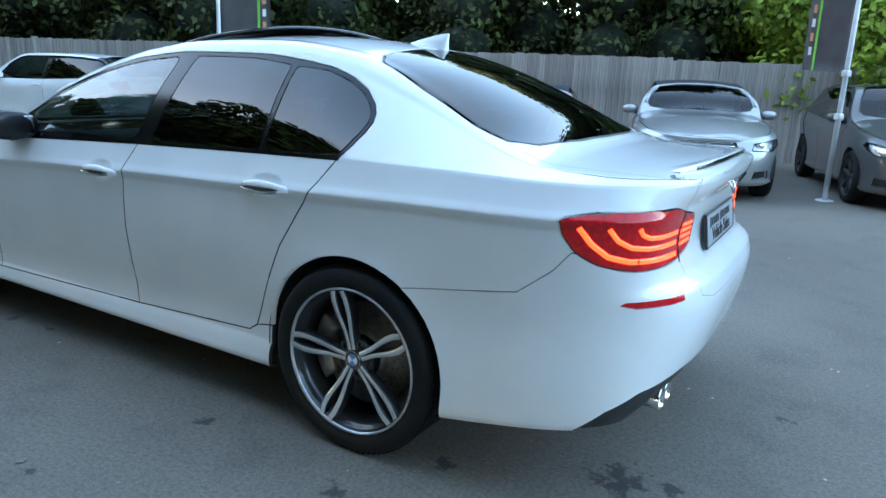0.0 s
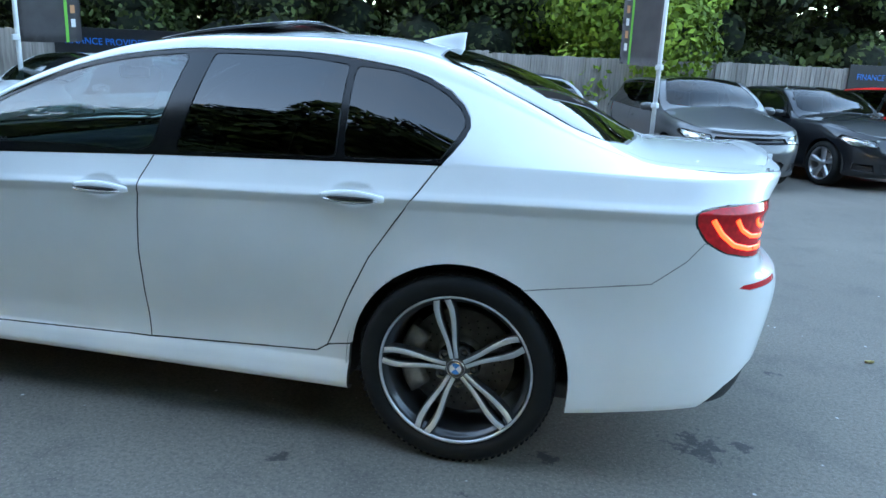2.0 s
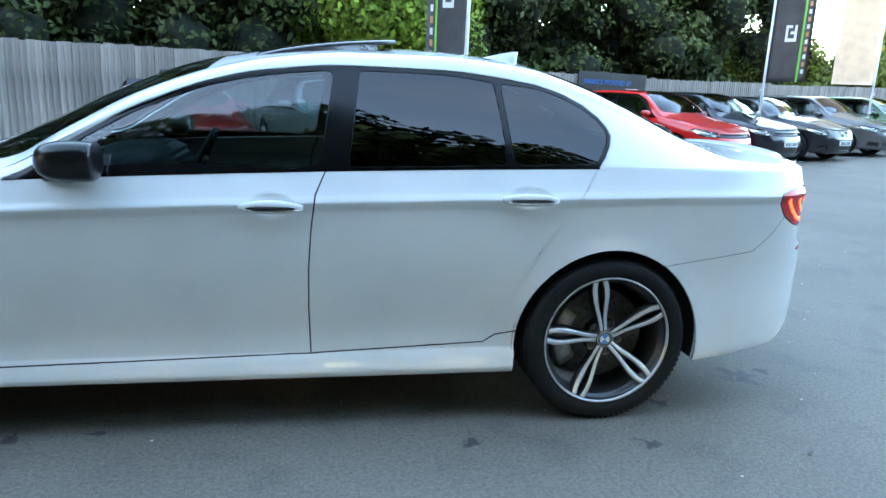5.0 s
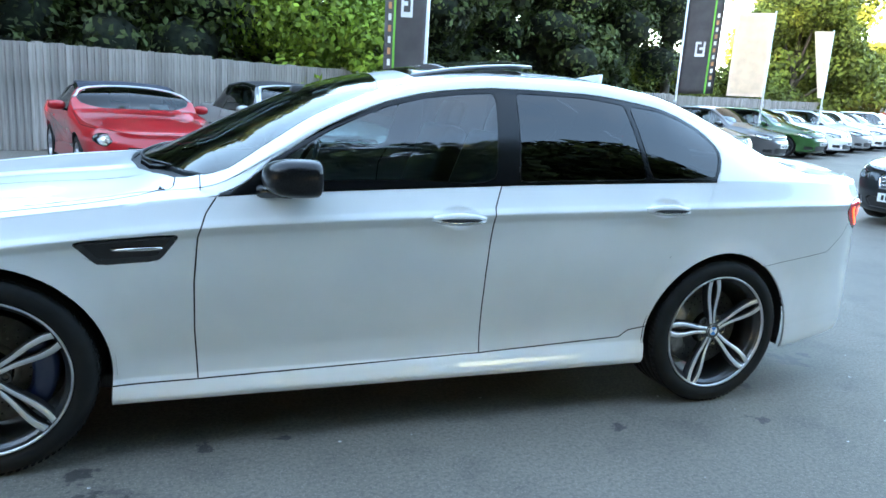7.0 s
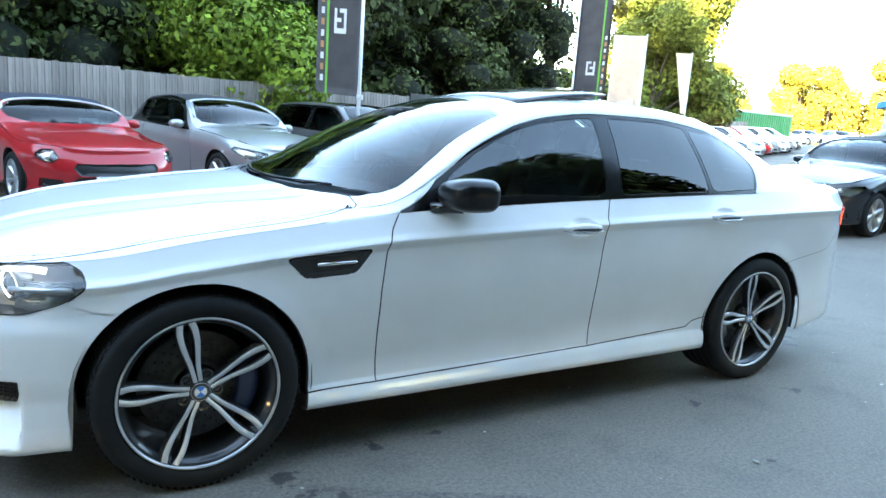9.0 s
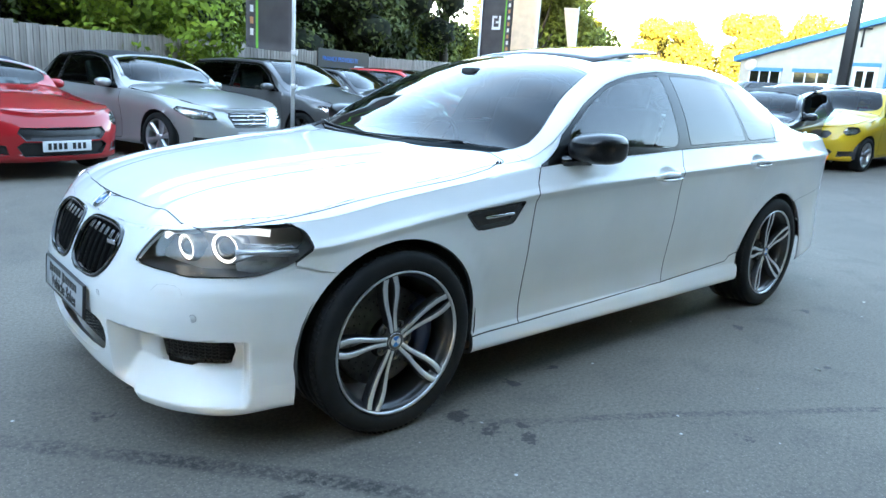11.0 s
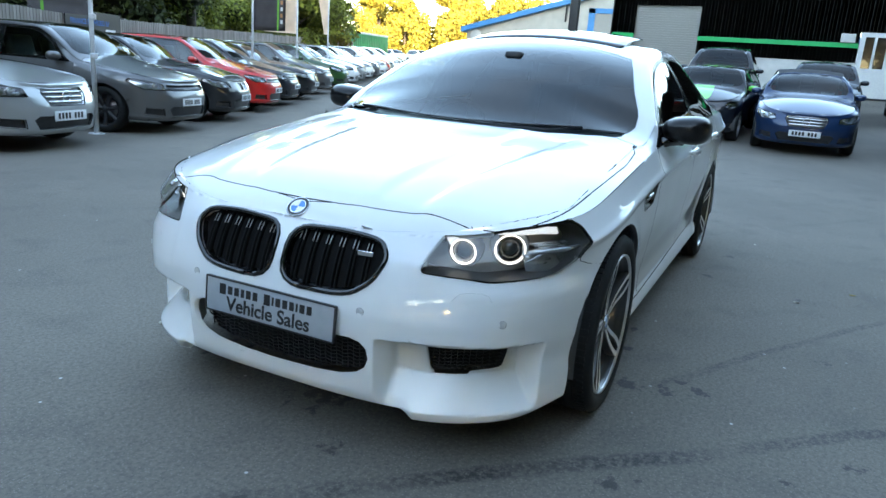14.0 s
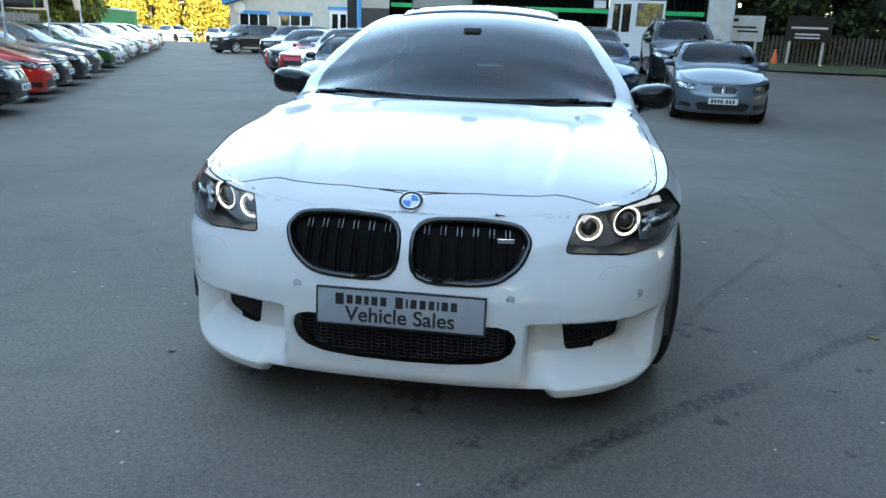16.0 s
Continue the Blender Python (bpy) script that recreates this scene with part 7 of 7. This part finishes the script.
others = (
    (conv, 7.7, 3.0, 4, P_BLACK, "black executive saloon with three-bar chrome grille"),
    (mini, 10.4, 2.55, -4, P_YELLOW, "small yellow hatchback with bright green mirrors"),
    (conv, 10.2, -1.6, 2, P_BLUE, "metallic blue coupe with wide chrome grille"),
    (coupe, 9.4, -3.8, -6, P_M3, "slate grey sports coupe with bulged bonnet"),
    (hatch, 13.2, 4.9, -6, P_SILVER, "silver hatchback parked in the yard"),
    (road, 16.0, 6.6, -8, P_RED, "small red roadster parked in the yard"),
    (hatch, 18.8, 8.0, -10, P_GREY, "grey hatchback parked in the yard"),
    (suv, 15.6, 0.6, 2, P_BLACK, "black estate car in the second row"),
    (coupe, 15.4, -1.9, 0, P_DARKBLUE, "navy saloon in the second row"),
    (suv, 15.6, -4.3, -3, P_BLACK, "black pick-up sized car in the second row"),
    (conv, 15.8, 3.2, 0, P_BLACK, "black convertible in the second row"),
    (suv, 31.0, 13.2, -20, P_BLACK, "black estate car by the workshop"),
    (road, 21.0, 9.0, -10, P_RED, "red roadster parked far back"),
    (hatch, 62, 33, 60, M_WHITE, "white car in the sun"), (hatch, 66, 30, 60, M_WHITE, "white car in the sun"), (coupe, 64, 37, 70, M_WHITE, "white car in the sun"))
for src, x, y, hd, colour, label in others:
    park(repaint(copy_thing(src, Matrix()), colour, label), x, y, hd)
park(repaint(copy_thing(coupe, Matrix()), M_WHITE, "white coupe parked slantwise by the fence"), *in_row(-9.94, -0.97, -29.4))
park(repaint(copy_thing(hatch, Matrix()), M_WHITE, "white hatchback parked along the fence"), *in_row(-16.8, 3.2, -90))

# ---------------------------------------------------------------- flags
M_POLE = mat("white_pole", (0.62, 0.63, 0.64), 0.35, 0.2, vary=0.06, scale=6)
M_FLAG = mat("grey_flag", (0.115, 0.105, 0.108), 0.7, vary=0.12, scale=4)
M_FLAGL = mat("pale_flag", (0.78, 0.62, 0.48), 0.7, vary=0.08, scale=4)
M_FLAGW = mat("white_print", (0.7, 0.7, 0.7), 0.6)
M_FLAGG = mat("green_print", (0.18, 0.50, 0.06), 0.6)
M_FLAGO = mat("orange_print", (0.55, 0.26, 0.12), 0.6)


def banner(name, x, y, turn, side, cloth, lean=0.0, width=0.72, z0=1.98, z1=4.7, printed=True, top_taper=1.0, label=""):
    """A tall flag on a pole: the cloth hangs to one side of it."""
    g = ground_z(x, y)
    fl = tagged(new(name), label, "flag", "yard flags")
    bm = bmesh.new()
    tube(bm, [(0, 0, 0), (0, 0, 1.5), (0, 0, z1 + 0.05)], 0.028, 10, [0.034, 0.030, 0.024])
    pole = part("pole", bm, M_POLE, fl, "white metal pole")
    for z in (1.04, 1.55):
        part("clamp", boxed(-0.02 * side, -0.02, z, 0.09, 0.07, 0.075, 0.012), M_POLE, pole)
    part("base_plate", spun([(0.0, 0.012), (0.10, 0.010), (0.11, 0.0)], 24, "z"), M_POLE, pole)
    bm = bmesh.new()
    n, m = 10, 24

    def pt(a, b):
        zz = z0 + (z1 - z0) * b
        ww = width * (1 - (1 - top_taper) * (1 - b)) 
        droop = 0.10 * a * a * (1 - b) if printed else 0.0
        return Vector((side * (0.02 + ww * a), 0.03 * math.sin(3.3 * a + 2.1 * b) * a, zz + droop * 0.4))
    gg = [[bm.verts.new(pt(i / n, j / m)) for j in range(m + 1)] for i in range(n + 1)]
    for i in range(n):
        for j in range(m):
            bm.faces.new((gg[i][j], gg[i + 1][j], gg[i + 1][j + 1], gg[i][j + 1]))
    bmesh.ops.solidify(bm, geom=bm.faces[:], thickness=0.004)
    cl = part("cloth", bm, cloth, fl, "printed flag cloth")
    if printed:
        def strip(nm, a0, a1, b0, b1, mt, lift):
            sb = bmesh.new()
            k = 12
            for s_ in (-1, 1):
                rows = []
                for i in range(k + 1):
                    b = b0 + (b1 - b0) * i / k
                    rows.append([sb.verts.new(pt(a, b) + Vector((0, s_ * lift, 0))) for a in (a0, (a0 + a1) / 2, a1)])
                for p, q in zip(rows, rows[1:]):
                    for j in range(2):
                        sb.faces.new((p[j], p[j + 1], q[j + 1], q[j]))
            part(nm, sb, mt, cl)
        strip("green_line", 0.74, 0.79, 0.0, 1.0, M_FLAGG, 0.008)
        for i in range(11):
            strip("plain_bar", 0.84, 0.91, 0.06 + 0.055 * i, 0.06 + 0.055 * i + 0.032, M_FLAGO if i % 2 else M_FLAGW, 0.008)
        for a0, a1, b0, b1 in ((0.34, 0.40, 0.30, 0.42), (0.56, 0.62, 0.30, 0.42), (0.34, 0.62, 0.30, 0.325), (0.34, 0.50, 0.40, 0.42), (0.46, 0.62, 0.355, 0.375)):
            strip("logo_stroke", a0, a1, b0, b1, M_FLAGW, 0.009)
    fl.matrix_world = Matrix.Translation((x, y, g)) @ Matrix.Rotation(radians(turn), 4, "Z") @ Matrix.Rotation(radians(lean), 4, "Y")
    return fl


banner("yard_flag", 2.60, 7.2, -44.5, -1, M_FLAG, z0=1.56, label="tall dark grey printed flag on a white pole")
banner("yard_flag", -5.44, 4.74, 48, 1, M_FLAG, z0=1.5, label="tall dark grey printed flag on a white pole")
banner("yard_flag", 10.55, 11.43, -38, 1, M_FLAG, z0=1.75, width=0.82, label="tall dark grey printed flag on a white pole")
banner("yard_flag", 15.9, 14.2, -46, -1, M_FLAGL, width=1.05, z0=1.8, z1=4.3, printed=False, label="pale orange sunlit flag on a white pole")
banner("yard_flag", 20.6, 16.3, -40, -1, M_FLAGL, width=0.6, z0=1.9, z1=4.2, printed=False, top_taper=0.25, label="pale tapering feather flag on a white pole")

# ---------------------------------------------------------------- the buildings
M_CORR = mat("dark_cladding", (0.030, 0.032, 0.034), 0.5, 0.1, vary=0.15, scale=3)
M_GREEN = mat("green_strip", (0.01, 0.42, 0.11), 0.45, vary=0.05)
M_WALLW = mat("white_render", (0.62, 0.61, 0.58), 0.85, vary=0.08, scale=3, dirt=(0.4, 0.38, 0.34), dirt_scale=0.8, dirt_amount=0.5)
M_SHUT = mat("beige_shutter", (0.30, 0.29, 0.265), 0.5, 0.2, vary=0.06)
M_PVC = mat("white_frame", (0.72, 0.72, 0.71), 0.4, vary=0.04)
M_CREAM = mat("cream_cladding", (0.44, 0.43, 0.38), 0.6, vary=0.06, scale=2)
M_BLUETRIM = mat("blue_trim", (0.05, 0.22, 0.48), 0.5, vary=0.1)
BX = 23.8


def slab(name, x0, x1, y0, y1, z0, z1, m, parent, label="", bevel=0.0):
    return part(name, boxed((x0 + x1) / 2, (y0 + y1) / 2, (z0 + z1) / 2, abs(x1 - x0), abs(y1 - y0), abs(z1 - z0), bevel), m, parent, label, smooth=False)


def corrugated(name, x, y0, y1, z0, z1, m, parent, label="", pitch=0.22):
    bm = bmesh.new()
    pts = []
    y = y0
    while y < y1 - 1e-6:
        for f, d in ((0, 0), (0.35, 0), (0.45, 0.035), (0.90, 0.035)):
            pts.append((min(y1, y + f * pitch), x + d))
        y += pitch
    pts.append((y1, x))
    for za, zb in ((z0, z1),):
        lo_, hi_ = [bm.verts.new((px, py, za)) for py, px in pts], [bm.verts.new((px, py, zb)) for py, px in pts]
        for i in range(len(pts) - 1):
            bm.faces.new((lo_[i], hi_[i], hi_[i + 1], lo_[i + 1]))
    bmesh.ops.solidify(bm, geom=bm.faces[:], thickness=-0.02)
    return part(name, bm, m, parent, label, smooth=False)


show = tagged(new("showroom_building"), "dark corrugated showroom building with bright green strip", "building")
slab("base_wall", BX + 0.04, BX + 0.3, -6.4, 2.29, 0.6, 2.36, M_WALLW, show, "white rendered base wall")
slab("base_wall", BX + 0.04, BX + 0.3, 4.6, 5.5, 0.6, 2.36, M_WALLW, show)
corrugated("cladding", BX, -6.4, -4.92, 2.36, 6.0, M_CORR, show, "dark grey corrugated cladding")
corrugated("cladding", BX, -4.92, -2.84, 3.34, 6.0, M_CORR, show, "dark grey corrugated cladding")
corrugated("cladding", BX, -2.84, 2.29, 2.36, 6.0, M_CORR, show, "dark grey corrugated cladding")
corrugated("cladding", BX, 2.29, 4.6, 4.0, 6.0, M_CORR, show, "dark grey corrugated cladding")
corrugated("cladding", BX, 4.6, 5.5, 2.36, 6.0, M_CORR, show, "dark grey corrugated cladding")
slab("side_wall", BX + 0.3, BX + 14, 5.3, 5.5, 0.6, 6.0, M_CORR, show)
slab("side_wall", BX + 0.3, BX + 14, -6.4, -6.2, 0.6, 6.0, M_CORR, show)
slab("roof", BX - 0.15, BX + 14, -6.6, 5.7, 6.0, 6.18, M_CORR, show)
for a, b in ((-2.84, 2.29), (-6.3, -4.92), (4.6, 5.42)):
    slab("green_strip", BX - 0.05, BX - 0.005, a, b, 2.83, 2.985, M_GREEN, show, "bright green strip", 0.006)
shut = slab("roller_shutter", BX + 0.14, BX + 0.17, 2.29, 4.6, 1.1, 4.0, M_SHUT, show, "closed beige roller shutter")
for i in range(34):
    part("slat", boxed(BX + 0.12, 3.445, 1.2 + 0.083 * i, 0.03, 2.31, 0.078, 0.012), M_SHUT, shut, smooth=False)
dr1 = slab("entrance", BX - 0.02, BX + 0.10, -4.90, -2.86, 1.15, 3.34, M_PVC, show, "white entrance door and window frame", 0.01)
for a, b, z0_, z1_ in ((-3.28, -3.02, 2.20, 3.20), (-3.66, -3.36, 2.20, 3.20)):
    slab("door_pane", BX - 0.03, BX - 0.015, a, b, z0_, z1_, M_GLOSSBLACK, dr1, "dark glass pane")
slab("show_window", BX - 0.03, BX - 0.015, -4.82, -3.88, 2.42, 3.24, mat("poster_gold", (0.30, 0.22, 0.05), 0.4, vary=0.6, scale=4, dirt=(0.05, 0.04, 0.12), dirt_scale=2.5, dirt_amount=0.9), dr1, "window with a gold and violet poster")
slab("door_sill", BX - 0.06, BX, -4.9, -2.86, 1.1, 1.25, M_TRIM, dr1)
slab("wall_box", BX - 0.12, BX, -2.72, -2.28, 3.0, 3.28, M_WALLW, show, "pale grey wall box", 0.02)
slab("corner_pillar", BX - 0.15, BX + 0.5, -7.3, -6.42, 0.6, 6.0, M_WALLW, show, "white corner pillar", 0.02)
slab("bracket", BX - 0.22, BX - 0.15, -7.32, -7.22, 1.6, 4.5, M_POLE, show)

gab = tagged(new("gabled_workshop"), "cream gabled workshop building with blue roof edge", "building")
GX = 42.0
bm = bmesh.new()
prism(bm, [(20.0, 0.3), (20.0, 3.75), (7.5, 7.2), (-5.0, 3.75), (-5.0, 0.3)], GX, GX + 18, to=lambda a, b, d: (d, a, b))
part("wall", bm, M_CREAM, gab, "cream clad gable wall", smooth=False)
for y0, y1 in ((20.35, 7.5), (-5.35, 7.5)):
    bm = bmesh.new()
    prism(bm, [(y0, 3.66), (y0, 4.0), (7.5, 7.5), (7.5, 7.16)], GX - 0.35, GX + 18.3, to=lambda a, b, d: (d, a, b))
    part("roof", bm, M_BLUETRIM, gab, "blue roof edge", smooth=False)
for y0, y1 in ((19.3, 17.35), (16.55, 14.45)):
    wn_ = slab("window", GX - 0.04, GX + 0.05, y1, y0, 2.1, 3.2, M_GLOSSBLACK, gab, "dark window in a blue frame")
    slab("window_head", GX - 0.10, GX - 0.02, y1 - 0.1, y0 + 0.1, 3.12, 3.34, M_BLUETRIM, wn_)
    for yy in np.linspace(y1, y0, 4):
        slab("mullion", GX - 0.08, GX - 0.03, yy - 0.04, yy + 0.04, 2.1, 3.15, M_PVC, wn_)
    slab("window_sill", GX - 0.14, GX - 0.02, y1 - 0.1, y0 + 0.1, 2.02, 2.12, M_BLUETRIM, wn_)
dw = slab("double_door", GX - 0.05, GX + 0.05, 11.9, 13.2, 1.0, 3.55, M_PVC, gab, "white glazed double door")
for yy in (12.1, 12.65):
    slab("door_pane", GX - 0.07, GX - 0.04, yy, yy + 0.38, 1.6, 3.3, M_GLOSSBLACK, dw)
slab("door_head", GX - 0.1, GX - 0.04, 11.8, 13.3, 3.55, 3.75, M_BLUETRIM, dw)
ld = slab("loading_door", GX - 0.06, GX + 0.05, 7.6, 11.1, 3.75, 5.2, M_SHUT, gab, "pale raised loading shutter")
# flat slab on the closed wall; black stands in for the bay's darkness
slab("door_opening", GX - 0.05, GX + 0.05, 7.6, 11.1, 1.0, 3.75, M_TRIM, gab, "black slab painted as the unlit inside of the open loading bay")
slab("door_frame", GX - 0.16, GX - 0.04, 11.1, 11.5, 1.0, 5.5, M_BLUETRIM, gab, "blue door frame")
slab("door_frame", GX - 0.16, GX - 0.04, 7.6, 11.5, 5.2, 5.5, M_BLUETRIM, gab, "blue door frame")
part("round_sign", spun([(0, GX - 0.12), (0.36, GX - 0.12), (0.38, GX - 0.08), (0.38, GX)], 28, "x", centre=(0, 19.3, 3.5)), M_WALLW, gab, "white round sign")
slab("notice", GX - 0.1, GX - 0.02, 18.9, 19.9, 1.6, 2.2, mat("yellow_notice", (0.55, 0.6, 0.04), 0.5), gab, "yellow notice board")
bm = bmesh.new()
tube(bm, [(GX - 0.15, 13.0, 4.6), (GX - 0.15, 13.0, 5.6), (GX - 0.15, 12.6, 5.6)], 0.05, 6)
part("flue", bm, M_TRIM, gab)
post = tagged(part("lamp_post", boxed(BX - 0.3, 6.9, 3.4, 0.28, 0.32, 5.6, 0.02), M_TRIM), "square black post beside the showroom", "post")

cont = tagged(new("shipping_container"), "green steel storage container with pale roof", "container")
bm = bmesh.new()
box(bm, 6, 1.2, 1.3, 12, 2.4, 2.55)
part("shell", bm, mat("container_green", (0.02, 0.20, 0.06), 0.5, vary=0.12, scale=2, dirt=(0.1, 0.2, 0.1), dirt_scale=0.7, dirt_amount=0.4), cont, smooth=False)
for i in range(40):
    part("rib", boxed(0.15 + i * 0.3, -0.02, 1.3, 0.16, 0.05, 2.5), cont.children[0].data.materials[0], cont, smooth=False)
part("roof", boxed(6, 1.2, 2.66, 12.1, 2.5, 0.14, 0.02), M_WALLW, cont, smooth=False)
part("end_frame", boxed(12.05, 1.2, 1.3, 0.12, 2.44, 2.6, 0.02), mat("container_edge", (0.05, 0.30, 0.08), 0.5), cont, smooth=False)
cont.matrix_world = Matrix.Translation((38.3, 30.6, 0.72)) @ Matrix.Rotation(radians(3.7), 4, "Z")

# verge, picket fence and signs by the showroom
M_GRASS = mat("grass", (0.06, 0.085, 0.03), 0.9, vary=0.35, scale=5, bump=0.8, bump_scale=30, dirt=(0.14, 0.11, 0.07), dirt_scale=0.9, dirt_amount=0.6)
bm = bmesh.new()
gx_ = [bm.verts.new(v) for v in ((21.6, -6.9, 1.06), (21.0, -10, 1.05), (21.0, -26, 1.05), (30, -26, 1.4), (30, -6.9, 1.4), (23.6, -6.9, 1.3))]
bm.faces.new(gx_)
bmesh.ops.recalc_face_normals(bm, faces=bm.faces)
tagged(part("verge", bm, M_GRASS), "strip of worn grass by the yard's edge", "grass", kind="structure")
pk = tagged(new("picket_fence"), "low dark picket fence behind the verge", "fence", kind="structure")
bm = bmesh.new()
prism(bm, [(-0.045, 0), (0.045, 0), (0.045, 1.05), (0, 1.12), (-0.045, 1.05)], 0, 0.02, to=lambda a, b, d: (d, a, b))
pm = bpy.data.meshes.new("picket")
bm.to_mesh(pm)
bm.free()
pm.materials.append(mat("picket_wood", (0.10, 0.085, 0.07), 0.85, vary=0.3, by_object=0.2))
for i in range(110):
    ob = new("picket", pm)
    ob.matrix_world = Matrix.Translation((24.6, -7.5 - 0.16 * i, 1.2))
    ob.parent = pk


def signboard(name, y0, y1, z0, z1, face, label, bars, barm, post_y):
    sg = tagged(new(name), label, "sign")
    slab("board", 24.2, 24.26, y0, y1, z0, z1, face, sg)
    for py in post_y:
        slab("post", 24.27, 24.35, py - 0.04, py + 0.04, 1.1, z1, M_POLE, sg)
    for a, b, c, d in bars:
        slab("plain_bar", 24.188, 24.199, y1 - (y1 - y0) * b, y1 - (y1 - y0) * a, z0 + (z1 - z0) * c, z0 + (z1 - z0) * d, barm, sg)


signboard("white_sign", -8.6, -7.25, 2.05, 2.95, M_WALLW, "white roadside sign with illegible dark lettering", ((0.15, 0.3, 0.75, 0.88), (0.12, 0.8, 0.5, 0.58), (0.3, 0.85, 0.34, 0.42)), M_INK, (-8.4, -7.45))
signboard("black_sign", -11.0, -9.4, 2.1, 3.0, M_INK, "black sign with pale illegible lettering and blue roof mark", ((0.1, 0.9, 0.5, 0.58), (0.2, 0.75, 0.25, 0.32), (0.2, 0.75, 0.12, 0.18)), M_FLAGW, (-10.8, -9.6))
cone = tagged(new("traffic_cone"), "orange traffic cone on the verge", "cone")
part("cone_body", spun([(0.14, 0.03), (0.03, 0.55), (0.0, 0.55)], 20, "z"), mat("cone_orange", (0.6, 0.12, 0.03), 0.5), cone)
part("cone_base", boxed(0, 0, 0.02, 0.36, 0.36, 0.04, 0.01), M_TRIM, cone)
cone.matrix_world = Matrix.Translation((23.8, -9.0, 1.24))

# finance boards on the fence
M_BOARD = mat("black_board", (0.012, 0.013, 0.016), 0.4, vary=0.2)
for along in (-9.9, 7.0):
    bd_ = tagged(new("advert_board"), "black advertising board on the fence with blue lettering", "board")
    part("panel", boxed(0, 0, 0, 2.6, 0.03, 1.15, 0.005), M_BOARD, bd_, smooth=False)
    cu = bpy.data.curves.new("lettering", "FONT")
    cu.body, cu.size, cu.align_x, cu.extrude = "FINANCE PROVIDED BY", 0.17, "CENTER", 0.001
    cu.materials.append(M_BLUEINK)
    tx = new("lettering", cu)
    tx.parent = bd_
    tx.matrix_local = Matrix.Translation((-0.2, -0.02, 0.27)) @ Matrix.Rotation(radians(90), 4, "X")
    part("plain_mark", boxed(0.75, -0.02, 0.05, 0.5, 0.006, 0.28), M_FLAGW, bd_, smooth=False)
    p = on_row(along, 5.40)
    bd_.matrix_world = Matrix.Translation((p.x, p.y, ground_z(p.x, p.y) + 1.32)) @ Matrix.Rotation(row_turn(along), 4, "Z")

# ---------------------------------------------------------------- small things on the ground and the cars
M_DRYLEAF = mat("dry_leaf", (0.42, 0.33, 0.12), 0.8, vary=0.3, scale=40)
M_PALELEAF = mat("pale_leaf", (0.45, 0.43, 0.36), 0.8, vary=0.3, scale=40)


def fallen_leaf(x, y, size, turn, m, label):
    """A small curled leaf lying on the tarmac."""
    bm = bmesh.new()
    rows = []
    for i in range(7):
        t = i / 6
        w_ = size * 0.34 * math.sin(math.pi * min(1, t * 0.92 + 0.06)) ** 0.8
        lift = size * 0.25 * (t - 0.5) ** 2
        rows.append([bm.verts.new((size * (t - 0.5), s_ * w_, 0.002 + lift + size * 0.10 * abs(s_))) for s_ in (-1, 0, 1)])
    for p, n in zip(rows, rows[1:]):
        for j in range(2):
            bm.faces.new((p[j], p[j + 1], n[j + 1], n[j]))
    bmesh.ops.solidify(bm, geom=bm.faces[:], thickness=0.0012)
    lf = tagged(part("leaf", bm, m), label, "leaf", "fallen leaves")
    lf.matrix_world = Matrix.Translation((x, y, ground_z(x, y))) @ Matrix.Rotation(radians(turn), 4, "Z")


for x, y, s_, tn in ((3.35, 0.62, 0.055, 20), (-1.04, -2.02, 0.05, 60), (1.05, -1.95, 0.04, 110)):
    fallen_leaf(x, y, s_, tn, M_DRYLEAF, "dry yellow leaf fallen on the tarmac")
for x, y, s_, tn in ((-1.85, 1.04, 0.05, 15), (0.62, -1.62, 0.035, 80), (-2.55, -0.9, 0.03, 130), (-0.2, -2.2, 0.03, 40), (2.2, -1.3, 0.03, 10), (4.1, 1.6, 0.04, 75)):
    fallen_leaf(x, y, s_, tn, M_PALELEAF, "pale dry leaf fallen on the tarmac")
